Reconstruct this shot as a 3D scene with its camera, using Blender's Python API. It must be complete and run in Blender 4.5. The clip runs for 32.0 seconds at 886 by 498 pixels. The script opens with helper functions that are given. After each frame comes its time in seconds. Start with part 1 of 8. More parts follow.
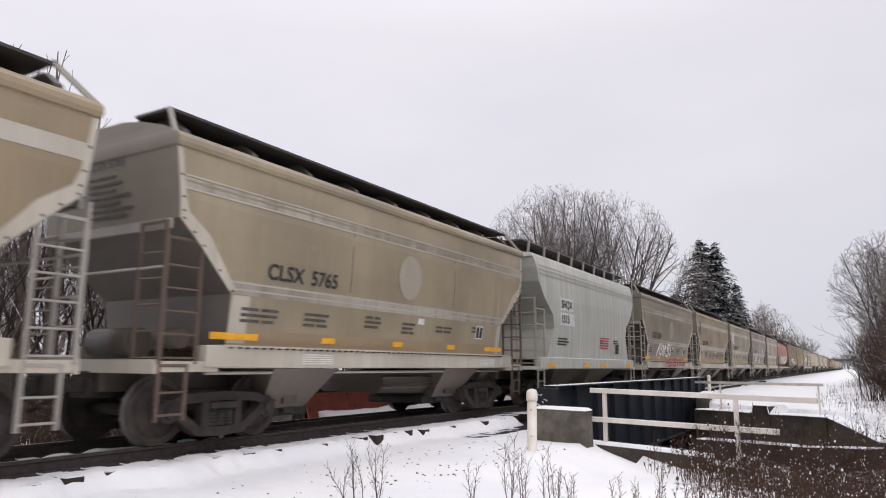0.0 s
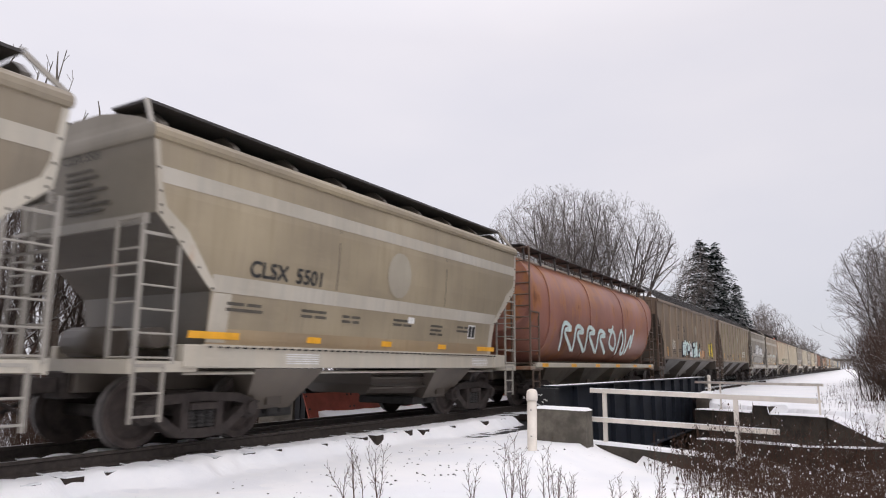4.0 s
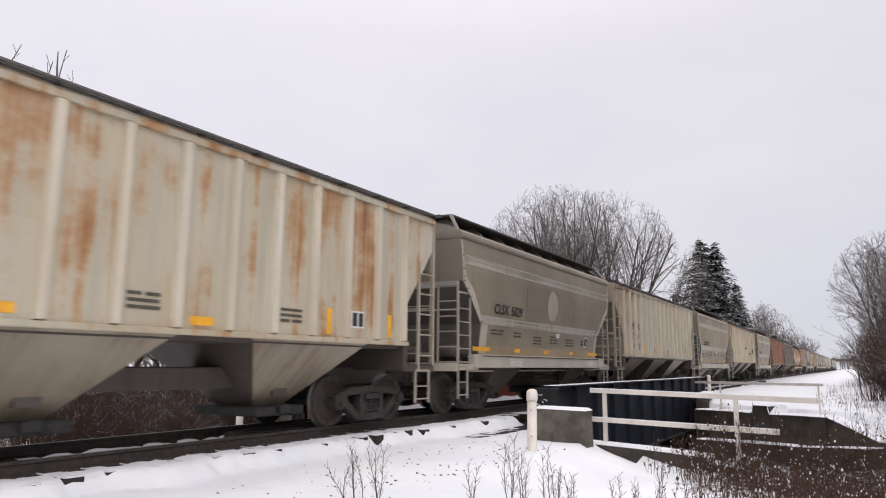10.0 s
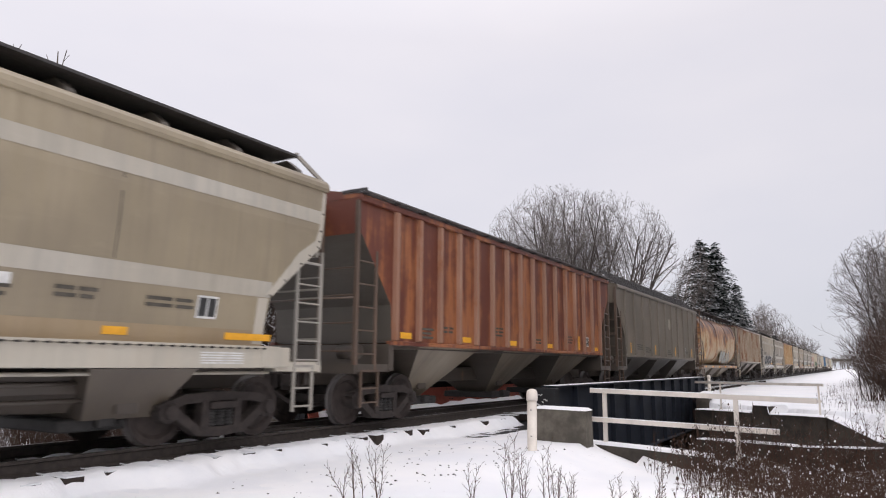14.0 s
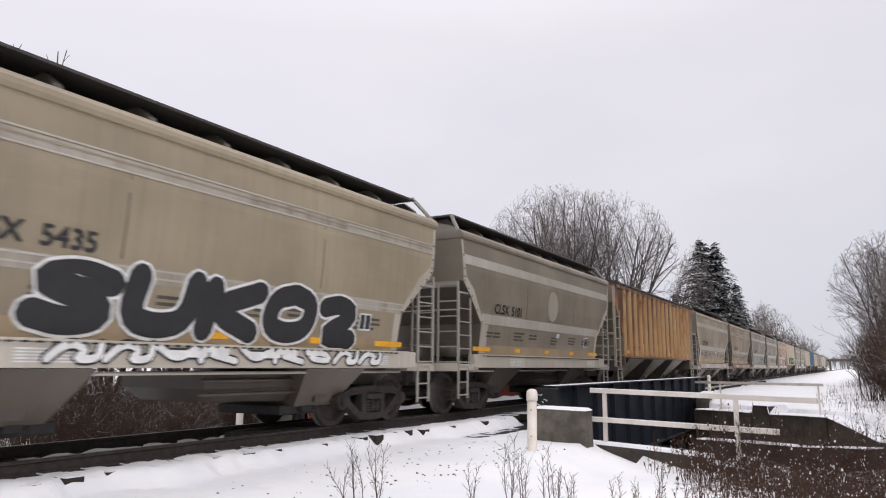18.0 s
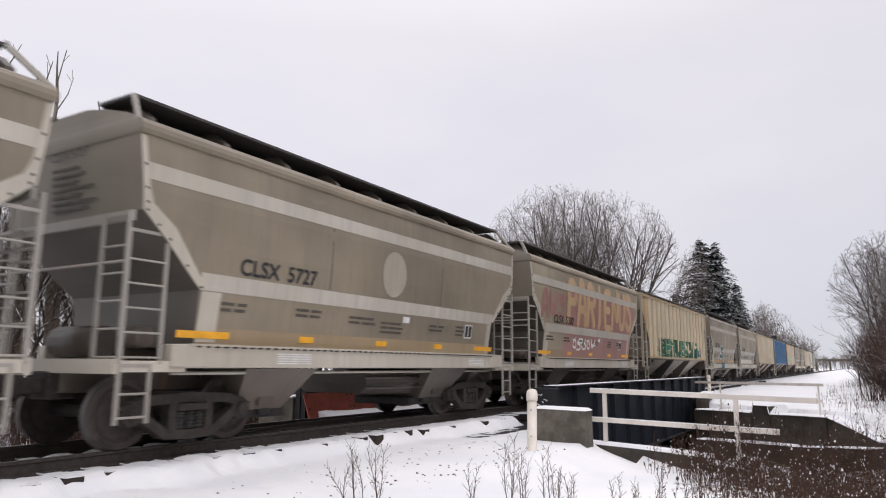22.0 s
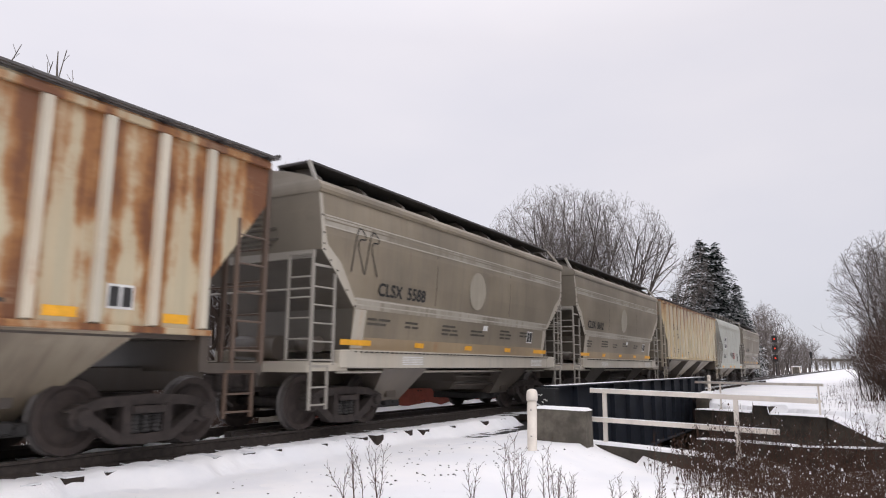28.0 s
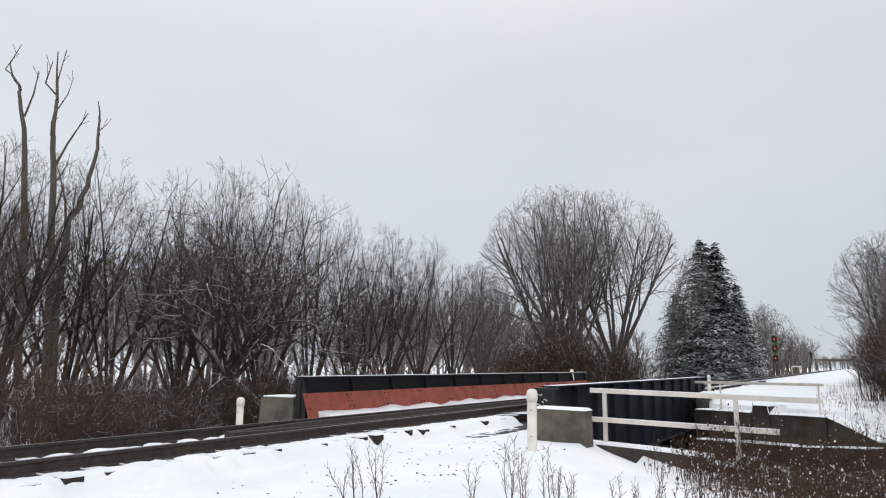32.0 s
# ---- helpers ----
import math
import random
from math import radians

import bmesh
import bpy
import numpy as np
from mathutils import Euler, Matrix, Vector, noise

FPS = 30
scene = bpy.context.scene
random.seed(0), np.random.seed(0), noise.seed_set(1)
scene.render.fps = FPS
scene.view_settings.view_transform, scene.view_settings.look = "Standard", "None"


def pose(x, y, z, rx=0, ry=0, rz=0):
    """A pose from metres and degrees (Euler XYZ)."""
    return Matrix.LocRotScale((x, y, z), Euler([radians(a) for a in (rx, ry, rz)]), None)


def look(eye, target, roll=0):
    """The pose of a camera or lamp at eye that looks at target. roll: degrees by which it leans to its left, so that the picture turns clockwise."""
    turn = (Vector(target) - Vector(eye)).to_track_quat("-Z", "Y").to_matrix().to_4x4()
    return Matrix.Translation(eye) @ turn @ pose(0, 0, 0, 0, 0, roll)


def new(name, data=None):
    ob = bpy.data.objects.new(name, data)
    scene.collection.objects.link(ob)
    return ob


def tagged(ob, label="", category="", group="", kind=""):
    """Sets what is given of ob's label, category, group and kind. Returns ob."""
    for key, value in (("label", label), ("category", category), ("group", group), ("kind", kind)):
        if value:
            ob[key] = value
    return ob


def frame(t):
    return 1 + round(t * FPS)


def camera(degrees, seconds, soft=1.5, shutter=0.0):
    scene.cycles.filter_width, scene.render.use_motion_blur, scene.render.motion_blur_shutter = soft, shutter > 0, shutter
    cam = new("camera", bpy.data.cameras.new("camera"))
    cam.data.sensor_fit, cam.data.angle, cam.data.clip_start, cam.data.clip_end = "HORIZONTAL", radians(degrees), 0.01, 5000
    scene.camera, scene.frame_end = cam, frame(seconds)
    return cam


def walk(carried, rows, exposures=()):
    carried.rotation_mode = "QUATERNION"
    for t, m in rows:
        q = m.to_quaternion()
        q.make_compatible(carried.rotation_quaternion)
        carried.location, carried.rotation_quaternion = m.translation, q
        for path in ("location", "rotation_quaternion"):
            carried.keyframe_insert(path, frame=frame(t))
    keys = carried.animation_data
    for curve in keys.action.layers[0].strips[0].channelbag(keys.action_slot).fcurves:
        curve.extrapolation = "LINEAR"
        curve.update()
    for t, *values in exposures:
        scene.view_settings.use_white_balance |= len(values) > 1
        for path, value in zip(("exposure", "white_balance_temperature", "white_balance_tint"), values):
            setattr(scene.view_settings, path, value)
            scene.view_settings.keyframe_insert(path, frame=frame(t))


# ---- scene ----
# Track centre on x = 0, y along the track away from the viewer, z = 0 on the rail tops.
cam = camera(66.0, 32.0, soft=1.1, shutter=0.12)
EYE = Vector((9.067, 0.0, 1.113))
_yaw, _pit = radians(30.79), radians(9.653)
AIM = EYE + Vector((-math.sin(_yaw) * math.cos(_pit), math.cos(_yaw) * math.cos(_pit), math.sin(_pit)))
walk(cam, [(0.0, look(EYE, AIM, 0.4)), (32.0, look(EYE, AIM, 0.4))],
     exposures=[(0.0, 0.0, 6520, 15), (30.2, 0.0, 6520, 15), (31.2, -0.02, 6480, 12), (31.9, -0.10, 6300, 7), (32.0, -0.11, 6300, 7)])

SPEED = 17.94          # metres a second, towards the viewer
# rear body end of each wagon along the track at 0 s
REAR = [4.57, 16.75, 27.77, 39.59, 51.95, 63.9, 75.97, 88.12, 102.6, 119.37, 135.27, 147.2, 159.38, 175.19, 191.67,
        203.7, 219.34, 231.68, 247.41, 259.86, 275.66, 292.2, 306.95, 323.09, 335.2, 347.24, 362.45, 374.83, 386.77,
        398.7, 410.88, 422.89, 438.51, 450.85, 462.82, 478.95, 494.87, 509.72, 522.02, 533.93, 549.62, 560.88, 573.03]

# ---- world and sun ----
world = bpy.data.worlds.new("overcast")
scene.world = world
world.use_nodes = True
wn, wl = world.node_tree.nodes, world.node_tree.links
wn.clear()
w_out = wn.new("ShaderNodeOutputWorld")
w_bg = wn.new("ShaderNodeBackground")
w_sky = wn.new("ShaderNodeTexSky")
w_sky.sky_type, w_sky.sun_disc = "NISHITA", False
w_sky.sun_elevation, w_sky.sun_rotation = radians(28), radians(200)
w_tc = wn.new("ShaderNodeTexCoord")
w_sep = wn.new("ShaderNodeSeparateXYZ")
w_ramp = wn.new("ShaderNodeValToRGB")
w_noise = wn.new("ShaderNodeTexNoise")
w_map = wn.new("ShaderNodeMapping")
w_cloud = wn.new("ShaderNodeMix")
w_cloud.data_type, w_cloud.blend_type = "RGBA", "MULTIPLY"
w_mix = wn.new("ShaderNodeMix")
w_mix.data_type = "RGBA"
w_scale = wn.new("ShaderNodeMix")
w_scale.data_type, w_scale.blend_type = "RGBA", "MULTIPLY"
w_scale.inputs[0].default_value = 1.0
w_scale.inputs[7].default_value = (0.1, 0.1, 0.1, 1)
wl.new(w_tc.outputs["Generated"], w_sep.inputs[0])
wl.new(w_sep.outputs["Z"], w_ramp.inputs[0])
els = w_ramp.color_ramp.elements
els[0].position, els[0].color = 0.0, (0.70, 0.73, 0.77, 1)
els[1].position, els[1].color = 1.0, (1.6, 1.59, 1.61, 1)
e = els.new(0.12); e.color = (0.755, 0.77, 0.81, 1)
e = els.new(0.45); e.color = (0.87, 0.865, 0.89, 1)
w_map.inputs["Scale"].default_value = (1.6, 1.6, 4.0)
wl.new(w_tc.outputs["Generated"], w_map.inputs[0])
wl.new(w_map.outputs[0], w_noise.inputs["Vector"])
w_noise.inputs["Scale"].default_value, w_noise.inputs["Detail"].default_value = 1.3, 4.0
w_nr = wn.new("ShaderNodeValToRGB")
w_nr.color_ramp.elements[0].position, w_nr.color_ramp.elements[0].color = 0.3, (0.93, 0.94, 0.97, 1)
w_nr.color_ramp.elements[1].position, w_nr.color_ramp.elements[1].color = 0.7, (1.03, 1.02, 1.02, 1)
wl.new(w_noise.outputs["Fac"], w_nr.inputs[0])
w_cloud.inputs[0].default_value = 1.0
wl.new(w_ramp.outputs[0], w_cloud.inputs[6])
wl.new(w_nr.outputs[0], w_cloud.inputs[7])
wl.new(w_sky.outputs[0], w_scale.inputs[6])
w_mix.inputs[0].default_value = 0.94
wl.new(w_scale.outputs[2], w_mix.inputs[6])
w_side = wn.new("ShaderNodeMapRange")
w_side.inputs["From Min"].default_value, w_side.inputs["From Max"].default_value = -0.95, 0.15
w_side.inputs["To Min"].default_value, w_side.inputs["To Max"].default_value = 1.07, 0.94
wl.new(w_sep.outputs["X"], w_side.inputs["Value"])
w_tilt = wn.new("ShaderNodeVectorMath")
w_tilt.operation = "SCALE"
wl.new(w_cloud.outputs[2], w_tilt.inputs[0])
wl.new(w_side.outputs["Result"], w_tilt.inputs["Scale"])
wl.new(w_tilt.outputs[0], w_mix.inputs[7])
wl.new(w_mix.outputs[2], w_bg.inputs["Color"])
w_bg.inputs["Strength"].default_value = 1.0
wl.new(w_bg.outputs[0], w_out.inputs["Surface"])

sun = new("sun", bpy.data.lights.new("sun", "SUN"))
sun.data.energy, sun.data.angle, sun.data.color = 0.7, radians(40), (1.0, 0.97, 0.93)
sun.matrix_world = look((40, -40, 45), (0, 0, 0))


# ---- materials ----
def nodes_of(name):
    m = bpy.data.materials.new(name)
    m.use_nodes = True
    nt = m.node_tree
    return m, nt, nt.nodes["Principled BSDF"]


def noise_at(nt, vec, scale, detail=4.0, rough=0.6):
    n = nt.nodes.new("ShaderNodeTexNoise")
    n.inputs["Scale"].default_value, n.inputs["Detail"].default_value = scale, detail
    n.inputs["Roughness"].default_value = rough
    nt.links.new(vec, n.inputs["Vector"])
    return n.outputs["Fac"]


def coords(nt, scale=(1, 1, 1), vary=True):
    """Object coordinates, shifted by chance from object to object, scaled."""
    tc = nt.nodes.new("ShaderNodeTexCoord")
    mp = nt.nodes.new("ShaderNodeMapping")
    mp.inputs["Scale"].default_value = scale
    nt.links.new(tc.outputs["Object"], mp.inputs["Vector"])
    if vary:
        oi = nt.nodes.new("ShaderNodeObjectInfo")
        mul = nt.nodes.new("ShaderNodeMath")
        mul.operation = "MULTIPLY"
        mul.inputs[1].default_value = 37.0
        nt.links.new(oi.outputs["Random"], mul.inputs[0])
        nt.links.new(mul.outputs[0], mp.inputs["Location"])
    return mp.outputs[0]


def ramp(nt, fac, lo, hi):
    r = nt.nodes.new("ShaderNodeMapRange")
    r.inputs["From Min"].default_value, r.inputs["From Max"].default_value = lo, hi
    r.interpolation_type = "SMOOTHSTEP"
    nt.links.new(fac, r.inputs["Value"])
    return r.outputs["Result"]


def math_node(nt, op, a, b):
    n = nt.nodes.new("ShaderNodeMath")
    n.operation = op
    n.use_clamp = op in ("ADD", "SUBTRACT", "MULTIPLY")
    for i, s in enumerate((a, b)):
        if isinstance(s, (int, float)):
            n.inputs[i].default_value = s
        else:
            nt.links.new(s, n.inputs[i])
    return n.outputs[0]


def nt_scaled(nt, a, k):
    """A value times a constant, not clamped."""
    n = nt.nodes.new("ShaderNodeMath")
    n.operation = "MULTIPLY"
    n.inputs[1].default_value = k
    nt.links.new(a, n.inputs[0])
    return n.outputs[0]


def mix(nt, fac, a, b):
    n = nt.nodes.new("ShaderNodeMix")
    n.data_type = "RGBA"
    for i, s in ((0, fac), (6, a), (7, b)):
        if isinstance(s, (int, float)):
            n.inputs[i].default_value = s
        elif isinstance(s, tuple):
            n.inputs[i].default_value = (*s, 1)
        else:
            nt.links.new(s, n.inputs[i])
    return n.outputs[2]


def bump(nt, fac, bsdf, strength=0.3, dist=0.02):
    b = nt.nodes.new("ShaderNodeBump")
    b.inputs["Strength"].default_value, b.inputs["Distance"].default_value = strength, dist
    nt.links.new(fac, b.inputs["Height"])
    nt.links.new(b.outputs[0], bsdf.inputs["Normal"])


def plain(name, col, rough=0.7, metal=0.0, var=0.25, scale=6.0, bumps=0.15):
    """A surface with grain at two scales round one colour."""
    m, nt, b = nodes_of(name)
    v = coords(nt)
    n1, n2 = noise_at(nt, v, scale), noise_at(nt, v, scale * 7, 3)
    dark, light = tuple(c * (1 - var) for c in col), tuple(min(1, c * (1 + var)) for c in col)
    c = mix(nt, ramp(nt, n1, 0.3, 0.7), dark, light)
    c = mix(nt, math_node(nt, "MULTIPLY", ramp(nt, n2, 0.45, 0.75), 0.4), c, dark)
    nt.links.new(c, b.inputs["Base Color"])
    b.inputs["Roughness"].default_value, b.inputs["Metallic"].default_value = rough, metal
    if bumps:
        bump(nt, n2, b, bumps, 0.01)
    return m


def paint(name, col, rust=0.2, rust_col=(0.17, 0.055, 0.022), rust_hi=(0.42, 0.17, 0.05), top=0.0, dirt=0.35,
          dirt_col=(0.10, 0.085, 0.065), panel=0.0, step=0.0, inset=0.13, fore=0.0):
    """Weathered wagon paint: rust patches with run-down streaks, road dirt towards the sill, grain.
    top: how much the rust starts from the eaves. step: rib spacing, when the rust sits in the panels between the ribs. fore: more rust on the leading third."""
    m, nt, b = nodes_of(name)
    v = coords(nt)
    vs = coords(nt, (1.0, 5.0, 0.28))
    tc = nt.nodes.new("ShaderNodeTexCoord")
    sep = nt.nodes.new("ShaderNodeSeparateXYZ")
    nt.links.new(tc.outputs["Object"], sep.inputs[0])
    patch, streak, grain = noise_at(nt, v, 1.1, 5, 0.65), noise_at(nt, vs, 1.0, 5, 0.6), noise_at(nt, v, 14, 3)
    if panel > 0:   # whole panels rust together, top to bottom
        tall = noise_at(nt, coords(nt, (0.3, 1.0, 0.12)), 0.62, 2, 0.4)
        patch = math_node(nt, "ADD", math_node(nt, "MULTIPLY", patch, 1 - panel), math_node(nt, "MULTIPLY", tall, panel))
    broad = noise_at(nt, v, 0.45, 3, 0.5)
    fade = tuple(min(1, c * 1.25 + 0.02) for c in col)
    c = mix(nt, ramp(nt, streak, 0.3, 0.75), tuple(x * 0.88 for x in col), fade)
    # dirt, in runs
    d = math_node(nt, "MULTIPLY", ramp(nt, math_node(nt, "ADD", math_node(nt, "MULTIPLY", streak, 0.5), math_node(nt, "MULTIPLY", broad, 0.5)), 0.38, 0.62), dirt)
    c = mix(nt, d, c, dirt_col)
    # rust
    height = ramp(nt, sep.outputs["Z"], 1.6, 4.3)
    r = math_node(nt, "ADD", math_node(nt, "MULTIPLY", patch, 0.6), math_node(nt, "MULTIPLY", streak, 0.4))
    r = math_node(nt, "ADD", r, math_node(nt, "MULTIPLY", height, top))
    if fore:
        r = math_node(nt, "ADD", r, nt_scaled(nt, ramp(nt, sep.outputs["Y"], -2.6, -5.6), fore))
    if step:
        wave = math_node(nt, "COSINE", nt_scaled(nt, sep.outputs["Y"], math.tau / step), 0.0)
        r = math_node(nt, "SUBTRACT", math_node(nt, "ADD", r, nt_scaled(nt, wave, inset)), 0.02)
    cut = 0.72 - 0.32 * rust
    soft_rust = ramp(nt, r, cut - 0.06, cut + 0.05)
    hard_rust = ramp(nt, r, cut + 0.01, cut + 0.13)
    c = mix(nt, math_node(nt, "MULTIPLY", soft_rust, min(1.0, 0.35 + rust)), c, rust_hi)
    c = mix(nt, hard_rust, c, rust_col)
    c = mix(nt, math_node(nt, "MULTIPLY", ramp(nt, grain, 0.5, 0.85), 0.12), c, tuple(x * 0.45 for x in col))
    nt.links.new(c, b.inputs["Base Color"])
    # fine vertical runs and scuffs
    runs = noise_at(nt, coords(nt, (1.0, 13.0, 0.5)), 1.3, 4, 0.65)
    c = mix(nt, math_node(nt, "MULTIPLY", ramp(nt, runs, 0.52, 0.8), min(0.28, 0.42 * dirt)), c, tuple(x * 0.5 for x in dirt_col))
    scuff = noise_at(nt, coords(nt, (0.5, 0.6, 2.4)), 1.6, 5, 0.7)
    c = mix(nt, math_node(nt, "MULTIPLY", ramp(nt, scuff, 0.56, 0.74), 0.16), c, fade)
    nt.links.new(c, b.inputs["Base Color"])
    rr = nt.nodes.new("ShaderNodeMapRange")
    rr.inputs["To Min"].default_value, rr.inputs["To Max"].default_value = 0.34, 0.58
    nt.links.new(broad, rr.inputs["Value"])
    nt.links.new(rr.outputs["Result"], b.inputs["Roughness"])
    b.inputs["Specular IOR Level"].default_value = 0.62
    dent = noise_at(nt, coords(nt, (0.3, 1.0, 0.35)), 0.9, 2, 0.4)
    bump(nt, math_node(nt, "ADD", math_node(nt, "MULTIPLY", patch, 0.3), math_node(nt, "MULTIPLY", dent, 0.7)), b, 0.12, 0.05)
    return m


def snow_material(name):
    m, nt, b = nodes_of(name)
    v = coords(nt, vary=False)
    n1, n2, n3 = noise_at(nt, v, 0.8), noise_at(nt, v, 9, 4), noise_at(nt, v, 60, 3)
    c = mix(nt, ramp(nt, n1, 0.3, 0.7), (0.86, 0.875, 0.905), (0.95, 0.95, 0.955))
    nt.links.new(c, b.inputs["Base Color"])
    b.inputs["Roughness"].default_value = 0.75
    b.inputs["Specular IOR Level"].default_value = 0.25
    h = math_node(nt, "ADD", math_node(nt, "MULTIPLY", n2, 0.6), math_node(nt, "MULTIPLY", n3, 0.4))
    bump(nt, h, b, 0.6, 0.05)
    return m


def ground_material():
    """Thin snow with grass, grit and leaf litter showing through in patches."""
    m, nt, b = nodes_of("snowy_ground")
    v = coords(nt, vary=False)
    n1, n2, n3 = noise_at(nt, v, 0.5), noise_at(nt, v, 7, 5, 0.7), noise_at(nt, v, 45, 3)
    att = nt.nodes.new("ShaderNodeAttribute")
    att.attribute_name = "bare"
    snow = mix(nt, ramp(nt, n1, 0.3, 0.7), (0.86, 0.875, 0.905), (0.95, 0.95, 0.955))
    litter = mix(nt, n3, (0.05, 0.038, 0.028), (0.17, 0.12, 0.075))
    f = math_node(nt, "ADD", math_node(nt, "MULTIPLY", n2, 0.75), math_node(nt, "MULTIPLY", n3, 0.25))
    f = math_node(nt, "ADD", f, math_node(nt, "SUBTRACT", att.outputs["Fac"], 0.3))
    k = ramp(nt, f, 0.62, 0.74)
    c = mix(nt, k, snow, litter)
    nt.links.new(c, b.inputs["Base Color"])
    b.inputs["Roughness"].default_value = 0.8
    b.inputs["Specular IOR Level"].default_value = 0.2
    h = math_node(nt, "ADD", math_node(nt, "MULTIPLY", n2, 0.7), math_node(nt, "MULTIPLY", n3, 0.3))
    bump(nt, h, b, 0.5, 0.05)
    return m


def snowy(name, col, lo=0.35, hi=0.75, amount=1.0, var=0.3, scale=5.0):
    """Bark, needles or timber with snow lying on what faces up."""
    m, nt, b = nodes_of(name)
    v = coords(nt)
    n1, n2 = noise_at(nt, v, scale), noise_at(nt, v, scale * 0.22, 3)
    c = mix(nt, n1, tuple(x * (1 - var) for x in col), tuple(x * (1 + var) for x in col))
    geo = nt.nodes.new("ShaderNodeNewGeometry")
    sep = nt.nodes.new("ShaderNodeSeparateXYZ")
    nt.links.new(geo.outputs["Normal"], sep.inputs[0])
    up = math_node(nt, "ADD", math_node(nt, "MULTIPLY", sep.outputs["Z"], 0.8), math_node(nt, "MULTIPLY", n2, 0.4))
    c = mix(nt, math_node(nt, "MULTIPLY", ramp(nt, up, lo, hi), amount), c, (0.85, 0.87, 0.9))
    nt.links.new(c, b.inputs["Base Color"])
    b.inputs["Roughness"].default_value = 0.85
    b.inputs["Specular IOR Level"].default_value = 0.15
    return m


SNOW = snow_material("snow")
GROUND = ground_material()
RAIL = plain("rail_steel", (0.042, 0.033, 0.028), 0.75, 0.0, 0.3, 12)
RAILTOP = plain("worn_rail_head", (0.32, 0.31, 0.30), 0.35, 0.8, 0.15, 20)
TIE = snowy("tie_timber", (0.04, 0.032, 0.027), 0.55, 0.8, 0.9)
BALLAST = snowy("ballast", (0.10, 0.095, 0.09), 0.3, 0.6, 1.0, scale=14)
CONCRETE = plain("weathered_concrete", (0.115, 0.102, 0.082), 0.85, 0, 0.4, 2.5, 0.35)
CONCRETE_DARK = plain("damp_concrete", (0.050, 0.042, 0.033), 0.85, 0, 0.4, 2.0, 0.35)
GIRDER_BLUE = plain("dark_blue_girder_paint", (0.006, 0.010, 0.019), 0.65, 0, 0.3, 3)
GIRDER_BLACK = plain("black_girder_paint", (0.010, 0.0105, 0.012), 0.65, 0, 0.3, 3)
GIRDER_RED = plain("red_oxide_paint", (0.27, 0.058, 0.036), 0.65, 0, 0.22, 3)
FENCE_PAINT = paint("flaking_cream_paint", (0.78, 0.72, 0.65), 0.33, (0.2, 0.08, 0.04), (0.55, 0.36, 0.26), 0, 0.2)
POST_PAINT = plain("white_post_paint", (0.80, 0.74, 0.66), 0.6, 0, 0.1, 5)
TRUCK = plain("truck_iron", (0.034, 0.026, 0.023), 0.85, 0.0, 0.35, 8)
WHEEL = plain("wheel_steel", (0.042, 0.031, 0.027), 0.8, 0.0, 0.35, 6)
WHEEL_RIM = plain("worn_wheel_tread", (0.12, 0.11, 0.105), 0.5, 0.4, 0.2, 9)
BLACK = plain("black_iron", (0.03, 0.028, 0.027), 0.7, 0.1, 0.3, 8)
GRATE = plain("galvanised_grating", (0.062, 0.058, 0.057), 0.6, 0.3, 0.35, 20)
GRATE_GREY = plain("grey_grating", (0.115, 0.108, 0.104), 0.65, 0.2, 0.3, 20)
INK = plain("black_stencil_paint", (0.03, 0.03, 0.03), 0.7, 0, 0.2, 9, 0)
YELLOW = plain("yellow_reflector", (0.85, 0.42, 0.03), 0.5, 0, 0.12, 5, 0)
WHITE_INK = plain("white_stencil_paint", (0.68, 0.68, 0.66), 0.7, 0, 0.15, 9, 0)
BARK = snowy("dark_bark", (0.042, 0.032, 0.027), 0.5, 0.85, 0.8)
TWIG = snowy("bare_twigs", (0.066, 0.050, 0.042), 0.5, 0.95, 0.7)
# frost grey; on far trees and woods its paleness also paints in haze
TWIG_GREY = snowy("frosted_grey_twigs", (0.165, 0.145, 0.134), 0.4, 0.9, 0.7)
BARK_GREY = snowy("grey_bark", (0.10, 0.086, 0.078), 0.55, 0.9, 0.7)
DEADWOOD = snowy("bleached_deadwood", (0.13, 0.11, 0.09), 0.7, 1.0, 0.5)
NEEDLE = snowy("conifer_needles", (0.024, 0.036, 0.029), 0.42, 0.92, 0.72, scale=2.0)
BRUSH = snowy("red_brown_brush", (0.078, 0.050, 0.039), 0.55, 1.0, 0.65)
STALK = snowy("dry_weed_stalks", (0.072, 0.042, 0.03), 0.75, 1.05, 0.5)


# ---- mesh helpers ----
def mesh_of(bm, name, mats=()):
    me = bpy.data.meshes.new(name)
    bm.to_mesh(me)
    bm.free()
    for m in mats:
        me.materials.append(m)
    return me


def part(name, bm, material, parent, label=""):
    """Links a bmesh (or a ready mesh) as one mesh object under a thing or a part."""
    if isinstance(bm, bpy.types.Mesh):
        me = bm
    else:
        me = mesh_of(bm, name, material if isinstance(material, (list, tuple)) else [material])
    ob = new(name, me)
    ob.parent = parent
    if label:
        tagged(ob, label)
    return ob


def thing(name, label, category, group="", kind="", at=None):
    ob = new(name)
    ob.empty_display_size = 0.2
    if at is not None:
        ob.matrix_basis = at
    return tagged(ob, label, category, group, kind)


